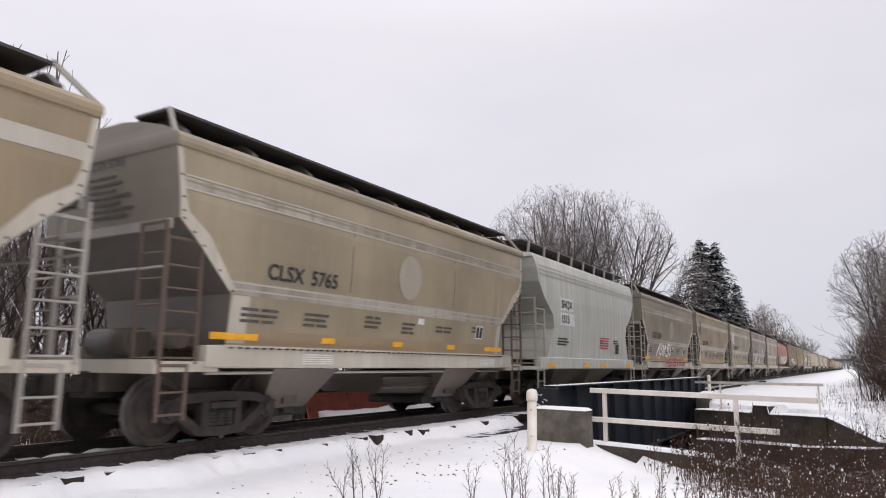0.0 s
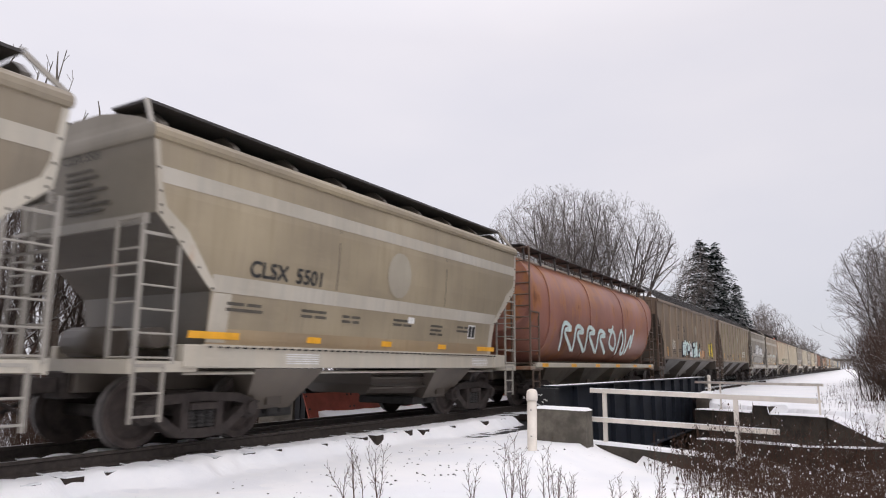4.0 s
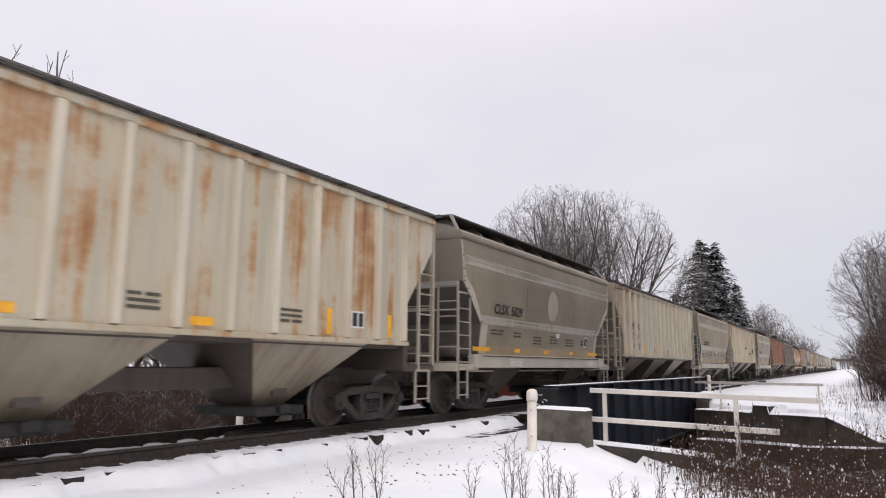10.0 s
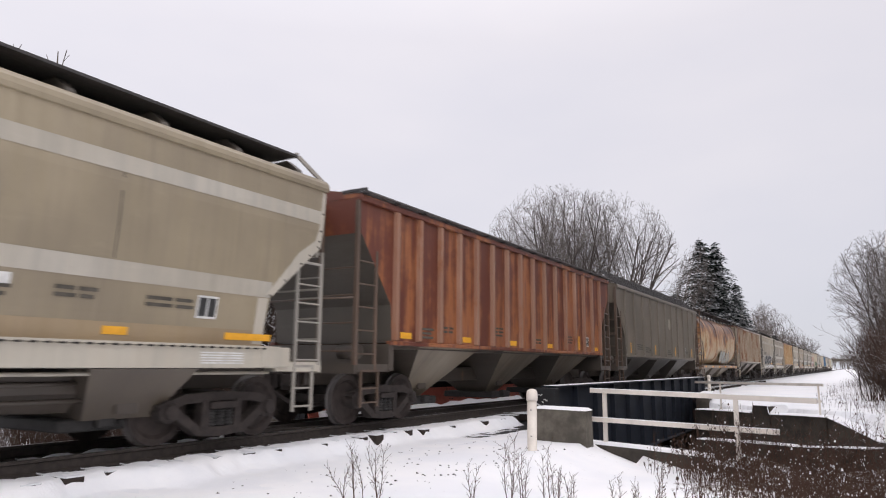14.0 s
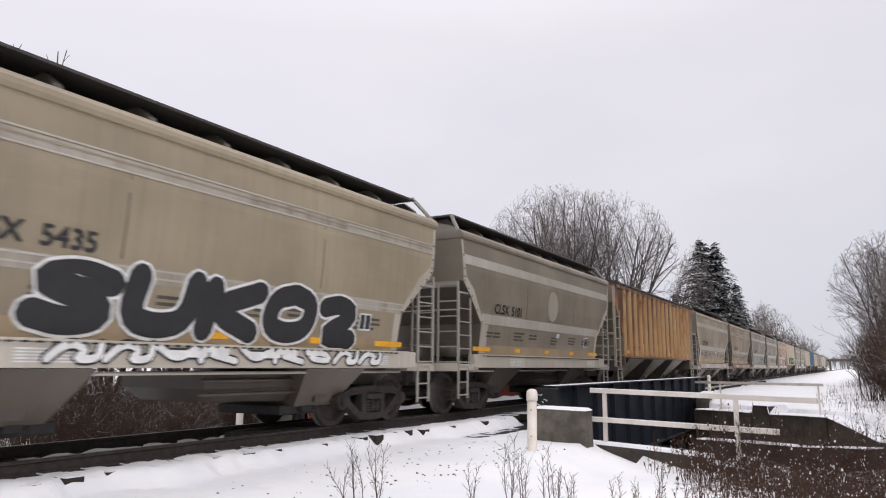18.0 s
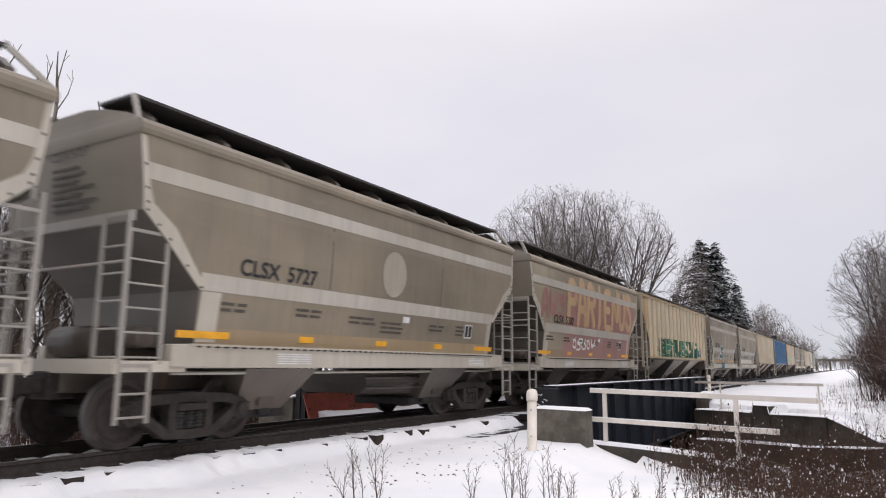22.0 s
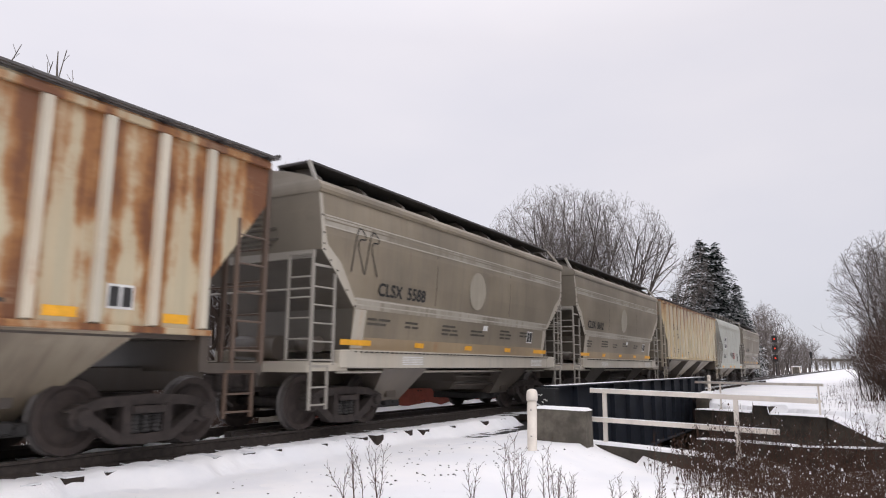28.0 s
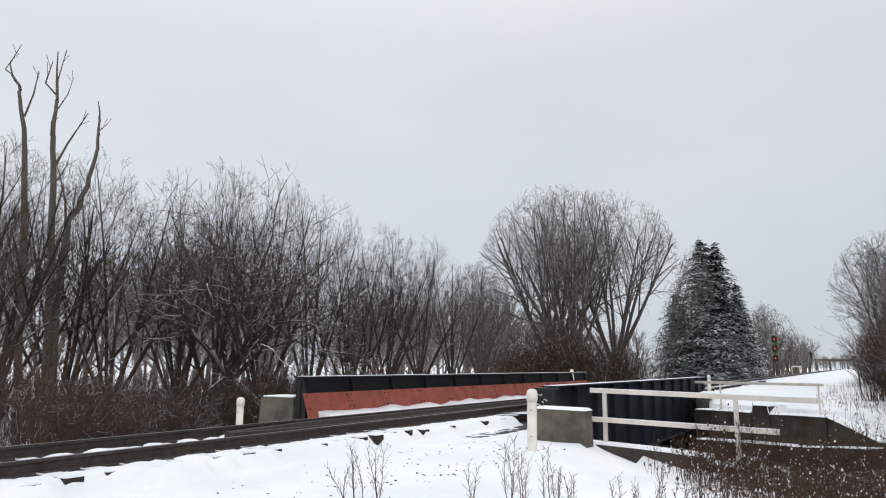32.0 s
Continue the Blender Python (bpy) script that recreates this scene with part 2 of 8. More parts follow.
def box(bm, x0, x1, y0, y1, z0, z1, mat=0, bevel=0.0):
    """An upright box from corner to corner."""
    vs = [bm.verts.new((x, y, z)) for z in (z0, z1) for y in (y0, y1) for x in (x0, x1)]
    fs = [bm.faces.new([vs[i] for i in f]) for f in
          ((0, 2, 3, 1), (4, 5, 7, 6), (0, 1, 5, 4), (1, 3, 7, 5), (3, 2, 6, 7), (2, 0, 4, 6))]
    for f in fs:
        f.material_index = mat
    if bevel:
        es = list({e for f in fs for e in f.edges})
        r = bmesh.ops.bevel(bm, geom=es, offset=bevel, segments=1, affect="EDGES")
        for f in r["faces"]:
            f.material_index = mat
    return bm


def bar(bm, a, b, r, n=6, mat=0, r2=None):
    """A round bar from a to b."""
    a, b = Vector(a), Vector(b)
    d = (b - a).normalized()
    u = d.orthogonal().normalized()
    w = d.cross(u)
    r2 = r if r2 is None else r2
    ra = [bm.verts.new(a + (u * math.cos(k * math.tau / n) + w * math.sin(k * math.tau / n)) * r) for k in range(n)]
    rb = [bm.verts.new(b + (u * math.cos(k * math.tau / n) + w * math.sin(k * math.tau / n)) * r2) for k in range(n)]
    for k in range(n):
        f = bm.faces.new((ra[k], ra[(k + 1) % n], rb[(k + 1) % n], rb[k]))
        f.material_index = mat
        f.smooth = n > 5
    bm.faces.new(ra[::-1]).material_index = mat
    bm.faces.new(rb).material_index = mat
    return bm


def beam(bm, a, b, w, h, mat=0):
    """A square beam from a to b, w across and h upright."""
    a, b = Vector(a), Vector(b)
    d = (b - a).normalized()
    u = d.cross(Vector((0, 0, 1)))
    u = (u if u.length > 1e-3 else Vector((1, 0, 0))).normalized()
    t = u.cross(d)
    c = [bm.verts.new(p + u * sx * w / 2 + t * sz * h / 2) for p in (a, b) for sx, sz in ((-1, -1), (1, -1), (1, 1), (-1, 1))]
    for f in ((3, 2, 1, 0), (4, 5, 6, 7), (0, 1, 5, 4), (1, 2, 6, 5), (2, 3, 7, 6), (3, 0, 4, 7)):
        bm.faces.new([c[i] for i in f]).material_index = mat
    return bm


def loft(bm, rings, mat=0, caps=True, smooth=False):
    """Joins rings of equally many points into a skin."""
    vs = [[bm.verts.new(p) for p in r] for r in rings]
    n = len(vs[0])
    for a, b in zip(vs, vs[1:]):
        for k in range(n):
            f = bm.faces.new((a[k], a[(k + 1) % n], b[(k + 1) % n], b[k]))
            f.material_index, f.smooth = mat, smooth
    if caps:
        bm.faces.new(vs[0][::-1]).material_index = mat
        bm.faces.new(vs[-1]).material_index = mat
    return bm


def prism(bm, outline, axis, lo, hi, mat=0):
    """An outline in two coordinates drawn out along axis 'x', 'y' or 'z'."""
    def at(p, d):
        return {"x": (d, p[0], p[1]), "y": (p[0], d, p[1]), "z": (p[0], p[1], d)}[axis]
    return loft(bm, [[at(p, lo) for p in outline], [at(p, hi) for p in outline]], mat)


def from_lists(name, verts, faces, mats):
    me = bpy.data.meshes.new(name)
    me.from_pydata(verts, [], faces)
    for m in mats:
        me.materials.append(m)
    return me


# ---- ground ----
def smooth(a, b, v):
    t = min(1.0, max(0.0, (v - a) / (b - a)))
    return t * t * (3 - 2 * t)


def near_edge(x):
    """Where the near bank of the brook runs, along y."""
    return 14.2 - 0.5 * (x + 3.4) if x < -3.4 else 13.0 + 0.66 * (x + 1.6) if x < 2.7 else 15.84 - 0.95 * (x - 2.7) if x < 4.9 else 13.75 - 0.22 * (x - 4.9) if x < 8.2 else 13.0 + 0.1 * (x - 8.2)


def far_edge(x):
    """Where the far wing wall stands, along y."""
    return 36.6 if x < 2.7 else 36.6 - 7.3 * (x - 2.7) if x < 3.55 else 30.4 - 0.89 * (x - 3.55) if x < 5.9 else 28.3 - 0.735 * (x - 5.9) if x < 8.35 else 26.5 - 0.5 * (x - 8.35)


def ground_height(x, y):
    z = -0.36
    d = abs(x)
    if d < 2.9:
        z = -0.22 - 0.16 * smooth(0.9, 1.8, d)
    if x < -3.2:
        z -= 1.0 * smooth(-3.2, -7.0, x) + 0.6 * smooth(-9.0, -16, x)
    if x > 10:
        z += 1.0 * smooth(10, 20, x)
    if y > 45 and x > 6:
        z += 0.5 * smooth(6, 14, x)
    ne, fe = near_edge(x), far_edge(x)
    cut = smooth(ne - 0.1, ne + 1.3, y) * (1 - smooth(fe + 0.02, fe + 0.42, y))
    if x > 9.2:
        cut *= 1 - 0.8 * smooth(9.2, 12.0, x)
    if x < -4:
        cut *= 1 - 0.88 * smooth(-4, -8.5, x)
    z -= 2.6 * cut
    if y < ne and x > 4.5:
        z -= 0.34 * smooth(4.0, 5.6, x) * smooth(6, 12.5, y)
    rough = noise.noise((x * 0.55, y * 0.55, 3.1)) * 0.05 + noise.noise((x * 2.1, y * 2.1, 7.7)) * 0.02
    return z + rough * (0.25 if d < 2.4 else 1.0)


def bare_amount(x, y):
    """How much litter and grass pierces the snow."""
    b = 0.0
    if x < -3.0:
        b = 0.55 * smooth(-3.0, -4.6, x) * (1 - smooth(-15.0, -22.0, x))
    ne = near_edge(x)
    if x > 4.4 and y > 9.0:
        b = max(b, (0.50 + 0.08 * noise.noise((x * 1.3, y * 1.3, 5.0))) * smooth(4.6, 7.4, x) * smooth(7.0, 11.5, y) * (1 - smooth(24, 28, y)))
    if x > 9.2:
        b = max(b, 0.42 * smooth(9.2, 10.5, x))
    if y > 22 and x > 6.8:
        b = max(b, (0.40 + 0.12 * noise.noise((x * 0.9, y * 0.35, 8.0))) * smooth(6.8, 9.6, x))
    if ne < y < far_edge(x):
        b = max(b, 0.5)
    if 2.2 < x < 4.2 and 5 < y < 10:
        b = max(b, 0.10)
    return b


def spaced(a, b, near, step, grow):
    """Grid lines from a to b, fine round near, coarser away from it."""
    out = [near]
    s, v = step, near
    while v < b:
        v = min(b, v + s)
        out.append(v)
        s *= grow
    s, v = step, near
    while v > a:
        v = max(a, v - s)
        out.insert(0, v)
        s *= grow
    return out


gx = [-1500, -700, -350, -180, -100, -70, -50, -40, -32, -26, -21, -17, -14] + [-12 + 0.45 * k for k in range(32)] + [2.4 + 0.2 * k for k in range(44)] + [11.2 + 0.5 * k for k in range(24)] + [23.5, 26, 30, 36, 45, 60, 90, 160, 350, 800, 1500]
gy = [-1200, -600, -300, -140, -70, -40, -25, -16, -10, -6] + [-4 + 0.4 * k for k in range(70)] + [24 + 0.2 * k for k in range(70)] + [38, 38.5, 39, 40, 42, 45, 49, 54, 60, 70, 85, 105, 140, 200, 300, 450, 700, 1200, 2500]
g_verts = [(x, y, ground_height(x, y)) for y in gy for x in gx]
g_faces = [(j * len(gx) + i, j * len(gx) + i + 1, (j + 1) * len(gx) + i + 1, (j + 1) * len(gx) + i)
           for j in range(len(gy) - 1) for i in range(len(gx) - 1)]
ground_mesh = from_lists("ground", g_verts, g_faces, [GROUND])
attr = ground_mesh.attributes.new("bare", "FLOAT", "POINT")
for i, (x, y, z) in enumerate(g_verts):
    attr.data[i].value = bare_amount(x, y)
for f in ground_mesh.polygons:
    f.use_smooth = True
tagged(new("ground", ground_mesh), "snow-covered ground with brown grass and litter showing through", "ground", kind="structure")


# ---- track ----
def rail_profile(x, top=0.0, k=1.0):
    return [(x - 0.075 * k, top - 0.18 * k), (x + 0.075 * k, top - 0.18 * k), (x + 0.07 * k, top - 0.165 * k), (x + 0.01 * k, top - 0.145 * k),
            (x + 0.01 * k, top - 0.05 * k), (x + 0.037 * k, top - 0.038 * k), (x + 0.037 * k, top - 0.006), (x + 0.03 * k, top),
            (x - 0.03 * k, top), (x - 0.037 * k, top - 0.006), (x - 0.037 * k, top - 0.038 * k), (x - 0.01 * k, top - 0.05 * k),
            (x - 0.01 * k, top - 0.145 * k), (x - 0.07 * k, top - 0.165 * k)]


track = thing("railway_track", "single railway track of worn steel rails on snowy timber sleepers", "railway track", kind="structure")
for side in (-1, 1):
    bm = prism(bmesh.new(), rail_profile(side * 0.7545), "y", -60.0, 900.0)
    bm.faces.ensure_lookup_table()
    for f in bm.faces:
        if all(abs(v.co.z) < 1e-6 for v in f.verts):
            f.material_index = 1
    part("rail", bm, [RAIL, RAILTOP], track, "rusty steel rail with a worn bright head")
for side in (-1, 1):   # guard rails over the bridge, bent inwards at their end
    bm = bmesh.new()
    x = side * 0.42
    for a, b in (((x * 0.15, 8.3), (x * 0.6, 9.3)), ((x * 0.6, 9.3), (x, 10.6)), ((x, 10.6), (x, 44.0))):
        beam(bm, (a[0], a[1], -0.09), (b[0], b[1], -0.09), 0.12, 0.14)
    part("guard_rail", bm, RAIL, track)
rng = random.Random(4)
tie_mesh = mesh_of(box(bmesh.new(), -1.3, 1.42, -0.115, 0.115, -0.36, -0.165, 0, 0.012), "tie", [TIE])
plate_mesh = mesh_of(box(bmesh.new(), -0.18, 0.18, -0.1, 0.1, -0.185, -0.172, 0), "tie_plate", [RAIL])
for k in range(150):
    y = -3.0 + k * 0.52
    m = pose(rng.uniform(-0.06, 0.14), y, rng.uniform(-0.012, 0.018), 0, 0, rng.uniform(-1.2, 1.2))
    t_ob = part("tie", tie_mesh, TIE, track)
    t_ob.matrix_basis = m
    if k < 60:
        for side in (-0.7545, 0.7545):
            pl = part("tie_plate", plate_mesh, RAIL, t_ob)
            pl.matrix_basis = pose(side, 0, 0.012)

# snow pillows between the sleepers, ragged at the tie ends
sn_v, sn_f = [], []


def add_pillow(cx, cy, w, l, h, z, n=7):
    base = len(sn_v)
    for j in range(4):
        r = (1.0, 0.85, 0.5, 0.0)[j]
        zz = (0.0, 0.62, 0.92, 1.0)[j] * h
        for i in range(n):
            a = i * math.tau / n
            q = 1 + 0.45 * noise.noise((cx * 3 + math.cos(a), cy * 3 + math.sin(a), 2.0))
            sn_v.append((cx + math.cos(a) * w * r * q, cy + math.sin(a) * l * r * q, z + zz))
    for j in range(3):
        for i in range(n):
            sn_f.append((base + j * n + i, base + j * n + (i + 1) % n, base + (j + 1) * n + (i + 1) % n, base + (j + 1) * n + i))


for k in range(120):
    y = -2.74 + k * 0.52
    for j in range(3):
        px = rng.uniform(-0.5, 0.4)
        add_pillow(px, y + rng.uniform(-0.05, 0.05), rng.uniform(0.15, 0.3), rng.uniform(0.14, 0.26), rng.uniform(0.03, 0.07) + (0.035 * rng.random() if px < -0.05 and y < 9 else 0.0), -0.175)
    add_pillow(-rng.uniform(0.95, 1.5), y + rng.uniform(-0.08, 0.08), rng.uniform(0.2, 0.5), rng.uniform(0.14, 0.24), rng.uniform(0.05, 0.09), -0.22, 11)
tr_snow = from_lists("track_snow", sn_v, sn_f, [SNOW])
for f in tr_snow.polygons:
    f.use_smooth = True
tagged(new("track_snow", tr_snow), "soft white snow lying between the sleepers", "snow", kind="stuff")

# ragged snow shoulder between the near rail and the sleeper ends
sh_x = [0.86, 0.95, 1.04, 1.13, 1.22, 1.3, 1.38, 1.46, 1.55, 1.66, 1.8, 2.0, 2.25, 2.6, 3.0]
sh_y = [-3 + 0.09 * k for k in range(215)]
sh_v = []
for y in sh_y:
    edge = 1.53 + 0.34 * noise.noise((y * 0.9, 4.0, 0.0)) + 0.14 * noise.noise((y * 4.0, 9.0, 0.0))
    for x in sh_x:
        z = -0.155 - 0.20 * smooth(edge - 0.12, edge + 0.22, x) - 0.012 * (x - 1.0)
        z += 0.035 * noise.noise((x * 3.0, y * 4.2, 1.0)) + 0.02 * noise.noise((x * 9.0, y * 9.0, 5.0)) - 0.05 * (1 - smooth(0.86, 1.02, x))
        if x > 1.8:
            z = z + (ground_height(x, y) + 0.004 - z) * smooth(1.8, 2.6, x) - 0.03 * smooth(2.6, 3.0, x)
        sh_v.append((x, y, z))
n_x = len(sh_x)
sh_f = [(j * n_x + i, j * n_x + i + 1, (j + 1) * n_x + i + 1, (j + 1) * n_x + i) for j in range(len(sh_y) - 1) for i in range(n_x - 1)]
shoulder = from_lists("snow_shoulder", sh_v, sh_f, [SNOW])
for f in shoulder.polygons:
    f.use_smooth = True
tagged(new("snow_shoulder", shoulder), "ragged bank of snow along the sleeper ends", "snow", kind="stuff")

# loose stones on the snow
st_v, st_f = [], []
for k in range(420):
    x, y = rng.uniform(1.9, 4.6), rng.uniform(3.0, 12.5)
    if rng.random() > 0.35 + 0.65 * smooth(6, 9, y) * (1 - smooth(9.5, 11, y)):
        continue
    s = rng.uniform(0.008, 0.026)
    z = ground_height(x, y)
    b0 = len(st_v)
    st_v += [(x + s * rng.uniform(0.7, 1.5), y, z), (x, y + s * rng.uniform(0.7, 1.5), z), (x - s, y, z), (x, y - s, z), (x, y, z + s * 0.6), (x, y, z - s)]
    st_f += [(b0 + a, b0 + b, b0 + c) for a, b, c in ((0, 1, 4), (1, 2, 4), (2, 3, 4), (3, 0, 4), (1, 0, 5), (2, 1, 5), (3, 2, 5), (0, 3, 5))]
tagged(new("gravel", from_lists("gravel", st_v, st_f, [BLACK])), "dark ballast stones scattered on the snow", "gravel", kind="stuff")

# ---- bridge ----
bridge = thing("girder_bridge", "plate girder railway bridge in flaking dark blue and red paint", "bridge", kind="structure")


def girder(x, y0, y1, top, bot, inner, mat_web, mat_in, step):
    """inner: +1 when the side with the floor lies towards +x. Web, flanges, upright stiffeners; red panels inside."""
    bm = box(bmesh.new(), x - 0.012, x + 0.012, y0, y1, bot, top)
    g = part("girder", bm, mat_web, bridge)
    fl = box(bmesh.new(), x - 0.2, x + 0.2, y0, y1, top, top + 0.035, 0)
    box(fl, x - 0.2, x + 0.2, y0, y1, bot - 0.035, bot, 0)
    part("flange", fl, mat_web, g)
    n = int((y1 - y0) / step)
    for k in range(n + 1):
        y = y0 + 0.05 + (y1 - y0 - 0.1) * k / n
        for s in (-1, 1):
            bm = bmesh.new()
            if s == inner:
                prism(bm, [(x, top - 0.005), (x + s * 0.06, top - 0.005), (x + s * 0.16, 0.42), (x + s * 0.16, -0.2), (x, -0.2)], "y", y - 0.02, y + 0.02)
            else:
                box(bm, min(x + s * 0.013, x + s * 0.15), max(x + s * 0.013, x + s * 0.15), y - 0.03, y + 0.03, bot + 0.005, top - 0.005)
            part("stiffener", bm, mat_in if s == inner else mat_web, g)
    sl = box(bmesh.new(), x - 0.15, x + 0.17, y0 + 0.05, y1 - 0.02, top + 0.036, top + 0.046)
    part("snow_cap", sl, SNOW, g, "thin white snow on the top flange")
    return g


g_far = girder(-2.45, 12.65, 33.0, 0.78, -1.7, 1, GIRDER_BLACK, GIRDER_BLACK, 1.72)
g_near = girder(2.45, 16.3, 36.4, 0.58, -1.65, -1, GIRDER_BLUE, GIRDER_BLACK, 1.55)
# red sloping splash plates on the inside of the far girder, with rivets
n_pan = 12
for k in range(n_pan):
    y0, y1 = 12.55 + 20.3 * k / n_pan, 12.55 + 20.3 * (k + 1) / n_pan
    bm = prism(bmesh.new(), [(-2.28, 0.42), (-2.26, 0.42), (-2.02, -0.17), (-2.06, -0.17)], "y", y0 + 0.004, y1 - 0.004)
    p = part("splash_plate", bm, GIRDER_RED, g_far, "red oxide painted plate, scuffed")
    for yy in (y0 + 0.08, y1 - 0.08):
        for j in range(4):
            t = 0.12 + 0.25 * j
            rv = bmesh.new()
            c = Vector((-2.26 + 0.24 * t, yy, 0.42 - 0.59 * t))
            bar(rv, c - Vector((0.02, 0, 0.01)), c + Vector((0.02, 0, 0.01)), 0.022, 6)
            part("rivet", rv, GIRDER_RED if j % 2 else BLACK, p)
sb = loft(bmesh.new(), [[(-2.1, y, -0.22), (-1.4, y, -0.22), (-1.62, y, -0.13 + 0.08 * noise.noise((y * 1.7, 0.0, 3.0))), (-2.06, y, -0.02 + 0.12 * noise.noise((y * 1.1, 2.0, 0.0)))] for y in [12.9 + 0.3 * k for k in range(68)]], smooth=True)
part("snow_bank", sb, SNOW, bridge, "drifted snow along the girder")
end_plate = box(bmesh.new(), 2.2, 2.75, 15.95, 16.28, -0.9, 0.57, 0, 0.01)
ep = part("end_plate", end_plate, GIRDER_BLACK, g_near, "black end plate with faded chalk marks")
for k in range(9):   # faded marks on the end plate
    bm = bmesh.new()
    x0, z0 = 2.28 + 0.045 * (k % 6), 0.40 - 0.12 * (k // 3) + rng.uniform(-0.03, 0.03)
    beam(bm, (x0, 15.944, z0), (x0 + rng.uniform(0.02, 0.07), 15.944, z0 + rng.uniform(-0.06, 0.06)), 0.008, 0.022)
    part("chalk_mark", bm, WHITE_INK, ep)
deck = box(bmesh.new(), -2.3, 2.3, 12.8, 36.6, -0.9, -0.37)
part("deck", deck, GIRDER_BLACK, bridge)

# abutments, wing walls
abut = thing("abutment", "weathered concrete bridge abutment with wing walls and snow on top", "abutment", kind="structure")


def wall_run(pts, bot, thick, mat, parent, snow=True, name="wing_wall"):
    """A wall along points (x, y, top)."""
    for (xa, ya, za), (xb, yb, zb) in zip(pts, pts[1:]):
        d = Vector((xb - xa, yb - ya, 0)).normalized()
        nrm = Vector((-d.y, d.x, 0)) * thick / 2
        bm = bmesh.new()
        ring = lambda x, y, z: [(x - nrm.x, y - nrm.y, bot), (x + nrm.x, y + nrm.y, bot), (x + nrm.x, y + nrm.y, z), (x - nrm.x, y - nrm.y, z)]
        loft(bm, [ring(xa, ya, za), ring(xb, yb, zb)])
        w = part(name, bm, mat, parent)
        if snow:
            bm = bmesh.new()
            ring2 = lambda x, y, z, t: [(x - nrm.x * t, y - nrm.y * t, z + 0.001), (x + nrm.x * t, y + nrm.y * t, z + 0.001),
                                        (x + nrm.x * t * 0.8, y + nrm.y * t * 0.8, z + 0.045), (x - nrm.x * t * 0.8, y - nrm.y * t * 0.8, z + 0.045)]
            loft(bm, [ring2(xa, ya, za, 1.06), ring2((xa + xb) / 2, (ya + yb) / 2, (za + zb) / 2 + 0.012, 1.1), ring2(xb, yb, zb, 1.06)])
            part("snow_cap", bm, SNOW, w)


# block beside the near girder
blk = loft(bmesh.new(), [[(3.46, 12.98, -1.2), (4.56, 13.02, -1.2), (4.56, 13.45, -1.2), (3.46, 13.4, -1.2)],
                         [(3.5, 13.02, 0.27), (4.52, 13.05, 0.25), (4.52, 13.42, 0.25), (3.5, 13.38, 0.27)]])
b_ob = part("parapet_block", blk, CONCRETE, abut)
cap = loft(bmesh.new(), [[(3.47, 12.99, 0.268), (4.54, 13.02, 0.25), (4.54, 13.45, 0.25), (3.47, 13.4, 0.268)],
                         [(3.54, 13.05, 0.315), (4.46, 13.08, 0.30), (4.46, 13.4, 0.30), (3.54, 13.35, 0.315)]])
part("snow_cap", cap, SNOW, b_ob, "cap of white snow")
blk2 = loft(bmesh.new(), [[(-3.75, 12.55, -1.4), (-2.62, 12.6, -1.4), (-2.62, 13.2, -1.4), (-3.9, 13.6, -1.4)],
                          [(-3.68, 12.6, 0.30), (-2.66, 12.65, 0.30), (-2.66, 13.2, 0.30), (-3.8, 13.6, 0.30)]])
b2 = part("parapet_block", blk2, CONCRETE, abut)
part("snow_cap", box(bmesh.new(), -3.68, -2.7, 12.66, 13.4, 0.301, 0.34, 0, 0.015), SNOW, b2)
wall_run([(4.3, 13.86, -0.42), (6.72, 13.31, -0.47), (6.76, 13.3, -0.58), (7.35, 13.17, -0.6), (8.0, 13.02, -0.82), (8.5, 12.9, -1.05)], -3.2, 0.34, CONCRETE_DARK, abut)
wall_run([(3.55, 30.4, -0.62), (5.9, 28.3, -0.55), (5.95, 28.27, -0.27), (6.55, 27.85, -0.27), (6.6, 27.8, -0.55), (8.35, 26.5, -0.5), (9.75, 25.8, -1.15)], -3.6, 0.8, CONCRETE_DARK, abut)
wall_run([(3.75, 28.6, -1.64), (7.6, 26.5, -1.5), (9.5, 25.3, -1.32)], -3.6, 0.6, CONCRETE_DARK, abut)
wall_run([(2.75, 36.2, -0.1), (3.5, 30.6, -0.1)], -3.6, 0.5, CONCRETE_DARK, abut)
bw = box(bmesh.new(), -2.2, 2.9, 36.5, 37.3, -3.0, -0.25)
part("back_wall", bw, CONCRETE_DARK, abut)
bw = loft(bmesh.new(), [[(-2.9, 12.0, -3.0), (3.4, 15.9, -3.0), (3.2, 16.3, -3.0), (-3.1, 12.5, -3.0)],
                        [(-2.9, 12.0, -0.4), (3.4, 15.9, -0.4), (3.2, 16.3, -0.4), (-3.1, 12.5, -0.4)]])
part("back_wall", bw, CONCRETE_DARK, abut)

# brook water
wtr = new("water", from_lists("water", [(-40, 14, -2.75), (14, 12, -2.75), (14, 30, -2.75), (-40, 36, -2.75)], [(0, 1, 2, 3)],
                              [plain("dark_brook_water", (0.015, 0.016, 0.015), 0.08, 0, 0.3, 2, 0.1)]))
tagged(wtr, "dark shallow brook under the bridge", "water", kind="structure")


